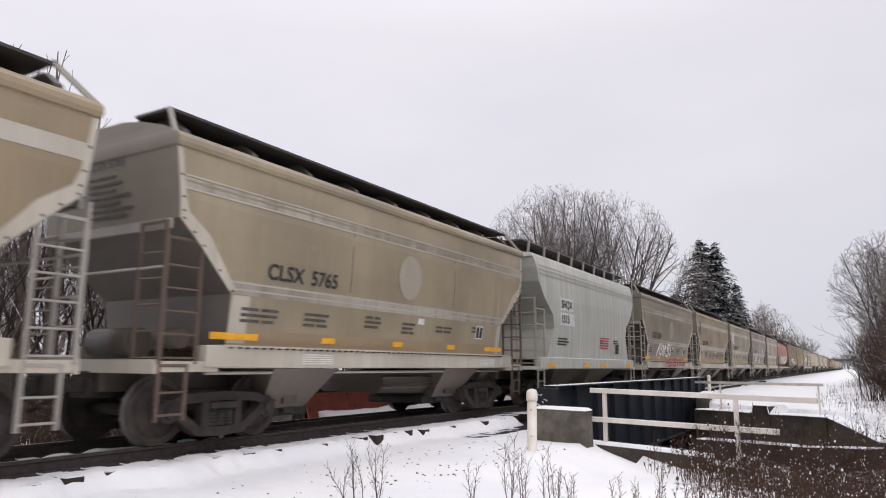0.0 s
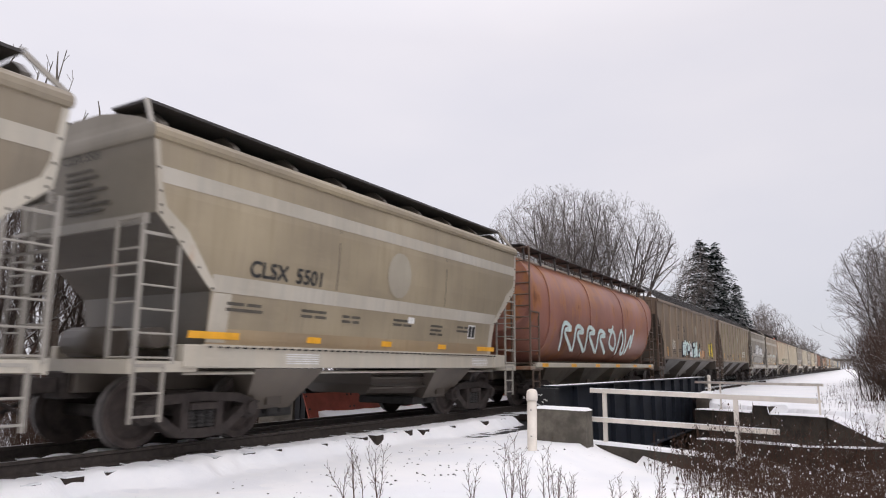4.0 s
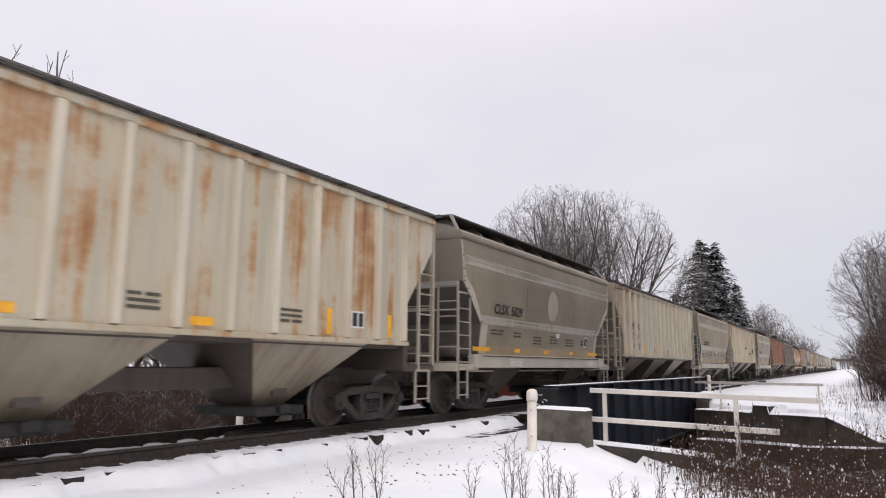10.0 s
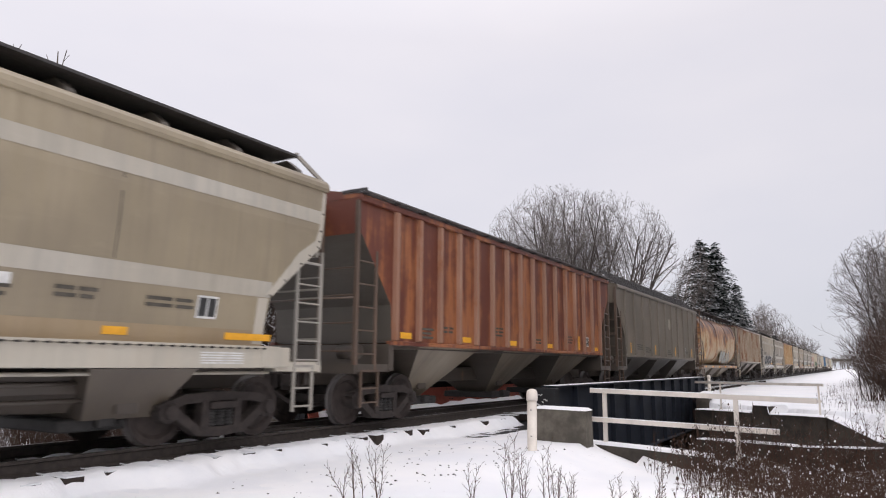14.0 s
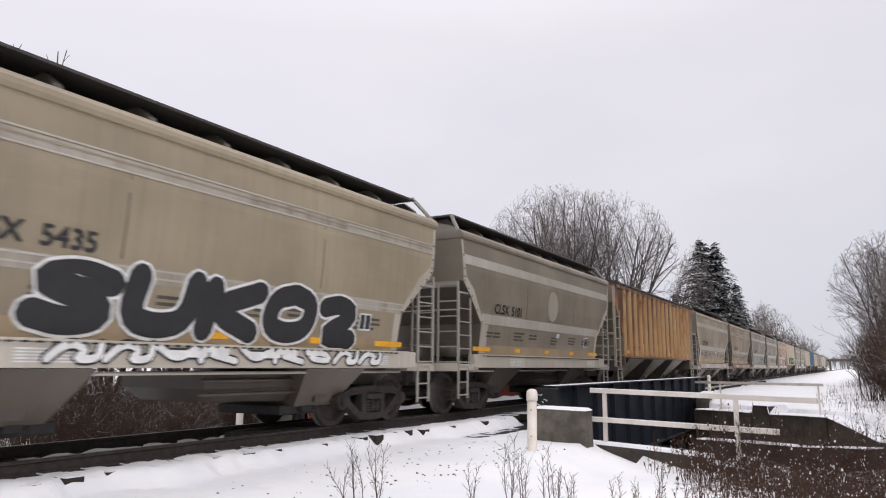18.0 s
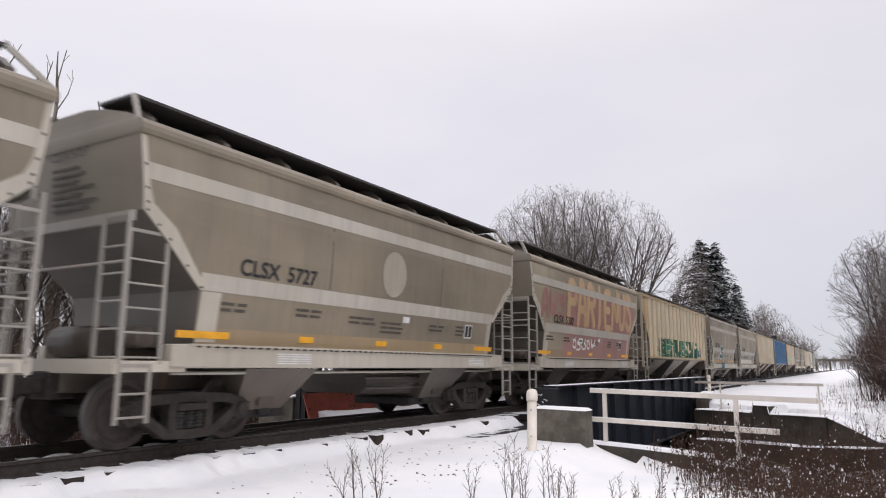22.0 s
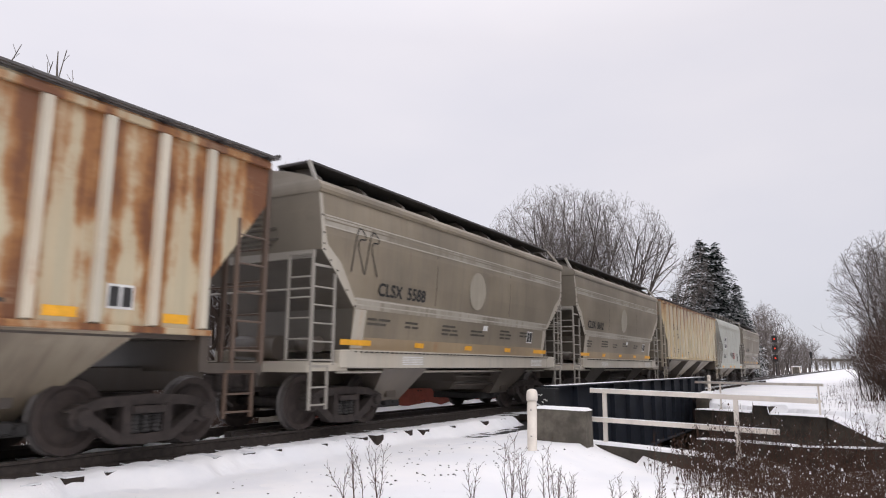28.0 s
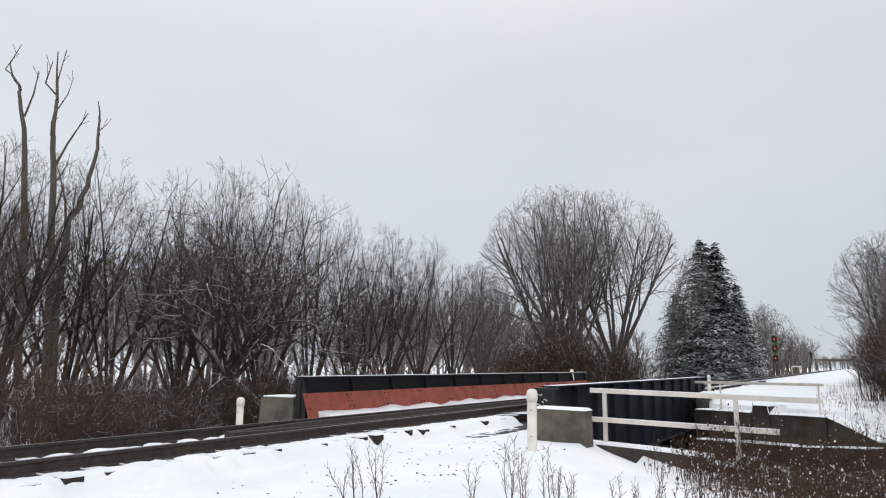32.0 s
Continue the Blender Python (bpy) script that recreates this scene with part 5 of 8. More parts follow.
PINK_GROUND = car_paint("pink_ground", (0.33, 0.16, 0.135), rust=0.05, dirt=0.4, dirt_col=(0.24, 0.13, 0.10))
OLD_ORANGE = car_paint("old_orange_spray", (0.50, 0.33, 0.17), rust=0.05, dirt=0.35, dirt_col=(0.38, 0.24, 0.13))
SPRAY_CYAN = sprays("cyan", (0.15, 0.50, 0.47))

_mesh_cache = {}


def cached(key, make, mats):
    if key not in _mesh_cache:
        _mesh_cache[key] = mesh_of(make(), str(key[0]), mats)
    return _mesh_cache[key]


def side_x(kind, z):
    """Half width of a wagon's side at height z."""
    if kind == "A":
        pts = [(1.37, 1.38), (1.7, 1.42), (2.1, 1.48), (2.7, 1.545), (3.3, 1.575), (3.9, 1.56), (4.3, 1.53), (4.5, 1.5)]
    elif kind == "W":
        pts = [(1.3, 1.48), (1.8, 1.52), (2.4, 1.56), (3.2, 1.57), (3.9, 1.53), (4.3, 1.42)]
    elif kind == "T":
        a = (z - 2.45) / 1.75
        return 1.6 * math.sqrt(max(0.02, 1 - abs(a) ** 2.6)) if z > 2.45 else 1.6 * math.sqrt(max(0.05, 1 - abs((z - 2.45) / 2.2) ** 2.2))
    else:
        return 1.5
    if z <= pts[0][0]:
        return pts[0][1]
    for (a, xa), (b, xb) in zip(pts, pts[1:]):
        if z <= b:
            return xa + (xb - xa) * (z - a) / (b - a)
    return pts[-1][1]


def sheet(bm, kind, y0, y1, z0, z1, off=0.006, n=4, mat=0):
    """A thin patch of paint that follows the wagon's near side."""
    vs = []
    for k in range(n + 1):
        z = z0 + (z1 - z0) * k / n
        x = side_x(kind, z) + off
        vs.append((bm.verts.new((x, y0, z)), bm.verts.new((x, y1, z))))
    for a, b in zip(vs, vs[1:]):
        bm.faces.new((a[0], a[1], b[1], b[0])).material_index = mat
    return bm


def no_rib(y):
    return 0.0


def over_ribs(hl, ribs):
    """How far the sprayed paint stands out where it crosses a rib."""
    step = (2 * hl - 2.24) / (ribs - 1)
    wide = 0.13 if ribs < 14 else 0.075

    def extra(y):
        i = min(ribs - 1, max(0, round((y + hl - 1.12) / step)))
        return 0.09 if abs(y - (-hl + 1.12 + step * i)) < wide else 0.0
    return extra


def rounded_line(pts, times=2):
    """Corners cut off twice, ends kept."""
    for _ in range(times):
        out = [pts[0]]
        for (ya, za), (yb, zb) in zip(pts, pts[1:]):
            out += [(ya * 0.75 + yb * 0.25, za * 0.75 + zb * 0.25), (ya * 0.25 + yb * 0.75, za * 0.25 + zb * 0.75)]
        pts = out + [pts[-1]]
    return pts


def stroke(bm, kind, pts, width, off, mat=0, extra=no_rib, sag=0.0):
    """A sprayed line with rounded ends through points (y, z) on the near side."""
    fine = []
    for (ya, za), (yb, zb) in zip(pts, pts[1:]):
        n = max(1, int(math.hypot(yb - ya, zb - za) / 0.07))
        fine += [(ya + (yb - ya) * i / n, za + (zb - za) * i / n) for i in range(n)]
    fine.append(pts[-1])
    d0 = Vector((fine[0][0] - fine[1][0], fine[0][1] - fine[1][1])).normalized() * width * 0.42
    d1 = Vector((fine[-1][0] - fine[-2][0], fine[-1][1] - fine[-2][1])).normalized() * width * 0.42
    line = [(fine[0][0] + d0.x, fine[0][1] + d0.y, 0.35), (fine[0][0] + d0.x * 0.6, fine[0][1] + d0.y * 0.6, 0.75)]
    line += [(y, z, 1.0) for y, z in fine]
    line += [(fine[-1][0] + d1.x * 0.6, fine[-1][1] + d1.y * 0.6, 0.75), (fine[-1][0] + d1.x, fine[-1][1] + d1.y, 0.35)]
    prev = None
    for i, (y, z, k) in enumerate(line):
        p, q = line[max(0, i - 1)], line[min(len(line) - 1, i + 1)]
        d = Vector((q[0] - p[0], q[1] - p[1]))
        d = d.normalized() if d.length > 1e-6 else Vector((1, 0))
        n = Vector((-d.y, d.x)) * width * k / 2
        pair = [bm.verts.new((side_x(kind, zz) + off + extra(yy), yy, zz)) for yy, zz in ((y + n.x, z + n.y), (y - n.x, z - n.y))]
        if prev:
            bm.faces.new((prev[0], prev[1], pair[1], pair[0])).material_index = mat
        prev = pair


# letters drawn with a few strokes on a grid of 4 by 6; digits in the second table are bare scribbles
STROKES = {"A": "00-16-36-40 12-32", "B": "00-06-36-34-03-33-31-00", "C": "45-26-05-01-20-41", "E": "46-06-00-40 03-33", "G": "45-26-05-01-20-41-43-23", "H": "00-06 40-46 03-43",
           "I": "20-26", "K": "00-06 46-03-40", "L": "06-00-40", "M": "00-06-23-46-40", "N": "00-06-40-46", "O": "26-05-01-20-41-45-26", "P": "00-06-36-45-43-03", "R": "00-06-36-45-43-03 23-40",
           "S": "45-26-05-14-33-41-20-01", "T": "20-26 06-46", "U": "06-01-20-41-46", "W": "06-10-24-30-46", "X": "00-46 06-40", "Y": "06-23-46 23-20", "Z": "06-46-00-40", "2": "05-26-44-00-40"}
SCRIBBLES = ["00-15-26-33-20-40-46", "06-01-40-44-23-36", "46-16-03-33-40-00 14-44", "00-36-20-46", "05-46-12-30-44", "06-20-46 13-53", "26-02-40-35-05", "00-06-44-04-40"]


def glyph(code, y, z, w, h, slant=0.0, times=2):
    for line in code.split(" "):
        pts = [(int(p[0]) / 4, int(p[1]) / 6) for p in line.split("-")]
        yield rounded_line([(y + w * u + slant * h * v, z + h * v) for u, v in pts], times)


def spray_word(car, kind, word, y0, y1, z0, z1, fill, outline=None, width=0.16, edge=0.05, off=0.013, slant=0.0, seed=0, extra=no_rib, label="sprayed bubble lettering", times=2):
    """Sprayed letters with a darker or paler edge round them; each letter is a part."""
    r = random.Random(seed)
    cell = (y1 - y0) / len(word)
    for k, ch in enumerate(word):
        if ch == " ":
            continue
        code = STROKES[ch] if ch in STROKES else SCRIBBLES[int(ch)] if ch.isdigit() else SCRIBBLES[r.randrange(len(SCRIBBLES))]
        w = max(0.02, cell - width * 0.95)
        up, down = r.uniform(-0.04, 0.06) * (z1 - z0), r.uniform(0, 0.05) * (z1 - z0)
        bm = bmesh.new()
        n = 0
        mats = [fill[r.randrange(len(fill))]] + ([outline] if outline else [])
        for pts in glyph(code, y0 + cell * k + width * 0.45, z0 + width * 0.5 + down, w, z1 - z0 - width + up, slant, times):
            if outline:
                stroke(bm, kind, pts, width + 2 * edge, off + 0.0007 * n + 0.0004 * (k % 2), 1, extra)
            stroke(bm, kind, pts, width, off + 0.003 + 0.0007 * n + 0.0004 * (k % 2), 0, extra)
            n += 1
        part("sprayed_letter", bm, mats, car, label if k == 0 else "")


def spray_field(car, kind, y0, y1, z0, z1, mat, off=0.006, extra=no_rib, seed=0, wave=0.08):
    """A sprayed ground with an uneven upper edge."""
    bm = bmesh.new()
    rows = max(2, int((z1 - z0) / 0.1))
    cols = [y0 + (y1 - y0) * i / int((y1 - y0) / 0.06) for i in range(int((y1 - y0) / 0.06) + 1)]
    grid = []
    for y in cols:
        top = z1 + wave * noise.noise((y * 1.7, seed, 0.0)) + 0.5 * wave * noise.noise((y * 6.0, seed, 3.0))
        grid.append([bm.verts.new((side_x(kind, z) + off + extra(y), y, z)) for z in (z0 + (top - z0) * j / rows for j in range(rows + 1))])
    for a, b in zip(grid, grid[1:]):
        for j in range(rows):
            bm.faces.new((a[j], b[j], b[j + 1], a[j + 1]))
    return part("sprayed_ground", bm, mat, car, "sprayed ground colour with an uneven edge")


def graffiti(car, kind, seed, y0, y1, z0, z1, mats, letters=6, width=0.1, fill=True, off=0.012, label="sprayed tag"):
    """Sprayed scribbles that spell nothing."""
    outline = mats[1] if fill and len(mats) > 1 else None
    colours = [mats[0]] + list(mats[2:]) if outline else [mats[0]]
    spray_word(car, kind, "?" * letters, y0, y1, z0, z1, colours, outline, width, width * 0.3, off, 0.15, seed, label=label)


def lettering(car, kind, words, y, z, size, mat=INK, name="lettering", spread=1.0, off=0.012):
    cu = bpy.data.curves.new("lettering", "FONT")
    cu.body, cu.size, cu.resolution_u = words, size, 5
    cu.space_character = spread
    tmp = bpy.data.objects.new("lettering", cu)
    scene.collection.objects.link(tmp)
    dg = bpy.context.evaluated_depsgraph_get()
    me = bpy.data.meshes.new_from_object(tmp.evaluated_get(dg))
    bpy.data.objects.remove(tmp)
    bpy.data.curves.remove(cu)
    verts, faces = [], []
    for i, (dy, dz) in enumerate(((0, 0), (0.016, 0), (0, 0.014), (0.016, 0.014))):   # bold strokes from four close layers
        faces += [tuple(v + len(verts) for v in p.vertices) for p in me.polygons]
        verts += [(side_x(kind, z + v.co.y + dz) + off + 0.0012 * i, y + v.co.x + dy * size / 0.36, z + v.co.y + dz * size / 0.36) for v in me.vertices]
    bpy.data.meshes.remove(me)
    return part(name, from_lists("lettering", verts, faces, [mat]), mat, car, "stencilled reporting mark")


def text_bars(car, kind, y, z, w, rows, mat, gap=0.085, h=0.045, seed=0):
    r = random.Random(seed * 7 + int(y * 10))
    bm = bmesh.new()
    for k in range(rows):
        n = r.choice((1, 2))
        a = y
        for j in range(n):
            b = y + w * (j + r.uniform(0.75, 1.0)) / n
            sheet(bm, kind, a, b, z - k * gap, z - k * gap + h, 0.011, 1)
            a = b + 0.05
    return part("stencil", bm, mat, car)


# one bogie, built once
def wheel_mesh():
    bm = bmesh.new()
    prof = [(0.06, 0.07), (0.10, 0.075), (0.14, 0.03), (0.32, 0.015), (0.37, 0.06), (0.455, 0.065), (0.46, -0.03), (0.485, -0.045), (0.485, -0.065), (0.36, -0.065), (0.3, -0.03), (0.1, -0.07)]
    n = 28
    rings = [[(x, r * math.cos(a * math.tau / n), r * math.sin(a * math.tau / n)) for a in range(n)] for r, x in prof]
    loft(bm, rings, smooth=False)
    for f in bm.faces:
        c = f.calc_center_median()
        d = math.hypot(c.y, c.z)
        if 0.45 < d:
            f.material_index = 1
    return bm


def sideframe_bm():
    """Cast side frame: one closed loop of steel, arched over the spring window."""
    path = [(-1.04, 0.50), (-0.66, 0.62), (0.0, 0.65), (0.66, 0.62), (1.04, 0.50), (0.80, 0.44), (0.40, 0.17), (0.0, 0.145), (-0.40, 0.17), (-0.80, 0.44)]
    rings = []
    for k, (y, z) in enumerate(path):
        a, b = path[k - 1], path[(k + 1) % len(path)]
        d = Vector((b[0] - a[0], b[1] - a[1])).normalized()
        n = Vector((-d.y, d.x)) * 0.065
        rings.append([(0.09, y - n.x, z - n.y), (0.09, y + n.x, z + n.y), (-0.09, y + n.x, z + n.y), (-0.09, y - n.x, z - n.y)])
    bm = bmesh.new()
    vs = [[bm.verts.new(p) for p in ring] for ring in rings]
    for k in range(len(vs)):
        a, b = vs[k], vs[(k + 1) % len(vs)]
        for q in range(4):
            bm.faces.new((a[q], a[(q + 1) % 4], b[(q + 1) % 4], b[q]))
    bmesh.ops.recalc_face_normals(bm, faces=bm.faces)
    return bm


def column_bm():
    return prism(bmesh.new(), [(-0.07, 0.18), (0.07, 0.18), (0.055, 0.6), (-0.055, 0.6)], "x", -0.08, 0.1)


def spring_bm():
    """One coil spring, its turns as ridges of one skin."""
    rings = []
    for j in range(11):
        q = 0.08 if j % 2 else 0.06
        rings.append([(0.03 + q * math.cos(a * math.tau / 8), q * math.sin(a * math.tau / 8), 0.225 + j * 0.0245) for a in range(8)])
    return loft(bmesh.new(), rings)


ME_WHEEL = mesh_of(wheel_mesh(), "wheel", [WHEEL, WHEEL_RIM])
ME_FRAME = mesh_of(sideframe_bm(), "sideframe", [TRUCK])
ME_COLUMN = mesh_of(column_bm(), "column", [TRUCK])
ME_CAP = mesh_of(loft(bmesh.new(), [[(x, r * math.cos(a * math.tau / 10), r * math.sin(a * math.tau / 10)) for a in range(10)] for x, r in ((-0.1, 0.17), (0.08, 0.16), (0.1, 0.11), (0.16, 0.1), (0.165, 0.03))]), "bearing_cap", [TRUCK])
ME_BOLSTER_END = mesh_of(box(bmesh.new(), -0.12, 0.15, -0.24, 0.24, 0.47, 0.57, 0, 0.015), "bolster_end", [TRUCK])
ME_SPRING = mesh_of(spring_bm(), "spring", [BLACK])
_b = box(bmesh.new(), -0.95, 0.95, -0.2, 0.2, 0.42, 0.72, 0, 0.03)
bar(_b, (-0.72, -0.9, 0.458), (0.72, -0.9, 0.458), 0.085, 10)
bar(_b, (-0.72, 0.9, 0.458), (0.72, 0.9, 0.458), 0.085, 10)
box(_b, -0.75, 0.75, -0.62, -0.5, 0.3, 0.42)
box(_b, -0.75, 0.75, 0.5, 0.62, 0.3, 0.42)
ME_BOLSTER = mesh_of(_b, "truck", [TRUCK])
TURNING = []


def add_truck(car, y):
    t = part("truck", ME_BOLSTER, TRUCK, car, "two-axle cast iron freight truck, brown with road dirt")
    t.matrix_basis = pose(0, y, 0)
    for s in (1, -1):
        if s > 0:
            for yy in (-0.3, 0.3):
                part("column", ME_COLUMN, TRUCK, t).matrix_basis = pose(0.99, yy, 0)
            for yy in (-0.9, 0.9):
                part("bearing_cap", ME_CAP, TRUCK, t).matrix_basis = pose(0.99, yy, 0.458)
            part("bolster_end", ME_BOLSTER_END, TRUCK, t).matrix_basis = pose(0.99, 0, 0)
        f = part("sideframe", ME_FRAME, TRUCK, t)
        f.matrix_basis = pose(s * 0.99, 0, 0, 0, 0, 0 if s > 0 else 180)
        for yy in (-0.16, 0.0, 0.16) if s > 0 else ():
            part("spring", ME_SPRING, BLACK, t).matrix_basis = pose(0.99, yy, 0)
        for yy in (-0.9, 0.9):
            w = part("wheel", ME_WHEEL, WHEEL, t)
            w.matrix_basis = pose(s * 0.76, yy, 0.458, 0, 0, 0 if s > 0 else 180)
            TURNING.append((w, s, yy))
    return t


def ladder_part(name, y0, y1, x, z0, z1, rungs, mat, car, axis="y"):
    """A bent ladder frame with its rungs, on the side (axis y) or across the end (axis x)."""
    def at(v, z, o=0.0):
        return (x + o, v, z) if axis == "y" else (v, x + o, z)

    def frame_bm():
        h = 0.02
        rings = []
        for v, z, dv, dz in ((y0, z0, -1, 0), (y0, z1, -1, 1), (y1, z1, 1, 1), (y1, z0, 1, 0)):
            rings.append([at(v + dv * h * a, z + dz * h * a, h * b) for a, b in ((-1, -1), (1, -1), (1, 1), (-1, 1))])
        return loft(bmesh.new(), rings)
    tag = tuple(round(q, 2) for q in (y0, y1, x, z0, z1)) + (axis, mat.name)
    f = part(name, cached((name,) + tag, frame_bm, [mat]), mat, car)
    a, b = (at(y0, 0.0), at(y1, 0.0))
    me = cached(("rung",) + tag[:3] + tag[5:], lambda: bar(bmesh.new(), a, b, 0.016, 5), [mat])
    for k in range(rungs - 1):
        r = part("rung", me, mat, f)
        r.matrix_basis = pose(0, 0, z0 + 0.08 + (z1 - z0 - 0.14) * k / (rungs - 1))
    return f


def running_gear(car, hl, tc, end_mat, gap=0.0):
    """Trucks, couplers and end platforms common to all wagons. hl: half the length over the body, tc: truck centres from the middle."""
    add_truck(car, -tc)
    add_truck(car, tc)
    for s in (-1, 1):
        def mk():
            bm = box(bmesh.new(), -0.09, 0.09, 0, 0.5, 0.72, 0.92, 0, 0.02)
            box(bm, -0.16, 0.16, 0.4, 0.62, 0.66, 0.98, 0, 0.04)
            box(bm, -0.2, 0.2, -0.3, 0.1, 0.64, 1.0, 0, 0.02)
            bar(bm, (0.35, 0.0, 0.75), (0.45, 0.5, 0.45), 0.03, 6)
            return bm
        c = part("coupler", cached(("coupler",), mk, [TRUCK]), TRUCK, car)
        c.matrix_basis = pose(0, s * hl, 0, 0, 0, 0 if s > 0 else 180)
    for a, b in ((-hl, -gap), (gap, hl)) if gap else ((-hl, hl),):
        key = ("centre_sill", round(a, 2), round(b, 2))
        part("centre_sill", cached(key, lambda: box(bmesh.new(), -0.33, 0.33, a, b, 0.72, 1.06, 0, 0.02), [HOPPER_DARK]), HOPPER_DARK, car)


def body_rings(levels, kind):
    """levels: (z, half length); rings with the side's width at z."""
    return [[(side_x(kind, z), -l, z), (side_x(kind, z), l, z), (-side_x(kind, z), l, z), (-side_x(kind, z), -l, z)] for z, l in levels]


def make_car(name, label, group="covered hopper wagons of the train"):
    return thing(name, label, "rail wagon", group)


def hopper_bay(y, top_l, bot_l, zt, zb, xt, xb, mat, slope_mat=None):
    """An outlet hopper: painted side sheets, slope sheets coloured dark for shade and wheel-thrown dirt."""
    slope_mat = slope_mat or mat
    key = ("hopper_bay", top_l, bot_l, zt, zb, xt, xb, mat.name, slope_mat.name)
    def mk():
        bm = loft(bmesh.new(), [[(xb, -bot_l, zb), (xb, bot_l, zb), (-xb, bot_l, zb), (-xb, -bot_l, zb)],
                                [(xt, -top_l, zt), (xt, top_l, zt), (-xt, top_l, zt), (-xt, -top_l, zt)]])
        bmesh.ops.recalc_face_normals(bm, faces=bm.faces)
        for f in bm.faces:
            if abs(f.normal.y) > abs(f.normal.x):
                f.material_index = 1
        for s in (1, -1):   # flange along the bottom and a cover plate on the side sheet
            xm, zm = xb + (xt - xb) * 0.22, zb + (zt - zb) * 0.22
            box(bm, min(s * xm, s * (xm + 0.05)), max(s * xm, s * (xm + 0.05)), -0.16, 0.16, zm - 0.07, zm + 0.07, 1)
        return bm
    return cached(key, mk, [mat, slope_mat]), y


def gate_mesh():
    def mk():
        bm = box(bmesh.new(), -0.75, 0.75, -0.55, 0.55, 0.26, 0.42, 0, 0.02)
        bar(bm, (-0.85, 0.2, 0.36), (0.85, 0.2, 0.36), 0.035, 6)
        box(bm, 0.72, 0.86, -0.12, 0.12, 0.3, 0.45, 0, 0.02)
        return bm
    return cached(("outlet_gate",), mk, [BLACK])


def car_A(L, body=GREYTAN, bands=True, sill=SILL, mark="", logo=0.0, ladder=LADDER, seed=0, label="", shift=0.0, band_off=0.005):
    """Two-bay covered hopper with smooth curved sides and a deep side sill."""
    car = make_car("hopper_wagon", label)
    hl = (L - 1.12) / 2
    R = random.Random(seed)
    k = round(hl, 2)

    def body_bm():
        bm = loft(bmesh.new(), body_rings([(1.36, hl - 1.15), (1.7, hl - 1.15), (2.1, hl - 1.12), (2.7, hl - 0.48), (3.02, hl - 0.11), (3.3, hl - 0.08), (3.6, hl - 0.045), (3.8, hl - 0.02), (4.0, hl)], "A"))
        bmesh.ops.recalc_face_normals(bm, faces=bm.faces)
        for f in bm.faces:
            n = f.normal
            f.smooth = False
            # end faces take the paints that hold the gap shade
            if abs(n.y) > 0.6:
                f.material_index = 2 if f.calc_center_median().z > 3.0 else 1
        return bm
    part("body", cached(("body_A", k, body.name), body_bm, [body, SHADED_END, END_PANEL]), body, car)
    def roof_bm():
        bm = loft(bmesh.new(), [[(x, -hl - e, z), (x, hl + e, z), (-x, hl + e, z), (-x, -hl - e, z)] for x, e, z in
                                ((1.52, 0.0, 3.985), (1.585, 0.02, 4.0), (1.61, 0.025, 4.05), (1.6, 0.025, 4.12), (1.55, 0.02, 4.18), (1.45, 0.01, 4.23), (1.2, 0.0, 4.33), (0.75, 0.0, 4.45), (0.3, 0.0, 4.52))])
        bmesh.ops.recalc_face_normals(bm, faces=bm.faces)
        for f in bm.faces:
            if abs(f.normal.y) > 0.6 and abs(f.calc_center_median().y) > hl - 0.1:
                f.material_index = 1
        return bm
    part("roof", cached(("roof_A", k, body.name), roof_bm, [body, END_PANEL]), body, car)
    def board(s):
        def mk():
            bm = bmesh.new()
            x0, x1 = sorted((s * 0.55, s * 1.3))
            box(bm, x0, x1, -hl + 0.02, hl - 0.45, 4.54, 4.58)
            xa, xb = sorted((s * 0.5, s * 0.56))
            box(bm, xa, xb, -hl + 0.1, hl - 0.5, 4.26, 4.58)
            for yy in (-hl, hl):
                yb = yy if yy < 0 else yy - 0.46
                beam(bm, (s * 1.48, yy, 4.18), (s * 1.27, yb + 0.04, 4.57), 0.05, 0.06, 1)
                if yy > 0:
                    beam(bm, (s * 1.27, yb + 0.04, 4.62), (s * 0.6, yb + 0.04, 4.62), 0.03, 0.03, 1)
            return bm
        return mk
    for s in (1, -1):
        part("running_board", cached(("running_board_A", s, k), board(s), [GRATE, LADDER]), GRATE, car, "dark steel grating walkway")
    # brackets in the dark end colour, for the shade under the walkway
    sup = cached(("board_bracket_A",), lambda: prism(bmesh.new(), [(0.7, 4.28), (1.28, 4.24), (1.24, 4.36), (1.0, 4.54), (0.72, 4.54)], "y", -0.06, 0.06), [SHADED_END])
    n = 9
    for i in range(n):
        y = -hl + 0.35 + (2 * hl - 0.7) * i / (n - 1)
        for s in (1, -1):
            b = part("board_bracket", sup, SHADED_END, car)
            b.matrix_basis = pose(0, y, 0, 0, 0, 0 if s > 0 else 180)
    hatch = cached(("hatch_A",), lambda: loft(bmesh.new(), [[(0.34, -1.2, 4.5), (0.34, 1.2, 4.5), (-0.34, 1.2, 4.5), (-0.34, -1.2, 4.5)], [(0.3, -1.16, 4.6), (0.3, 1.16, 4.6), (-0.3, 1.16, 4.6), (-0.3, -1.16, 4.6)]]), [HOPPER])
    for i in range(4):
        h = part("hatch", hatch, HOPPER, car)
        h.matrix_basis = pose(0, (i - 1.5) * (2 * hl - 0.6) / 4, 0)
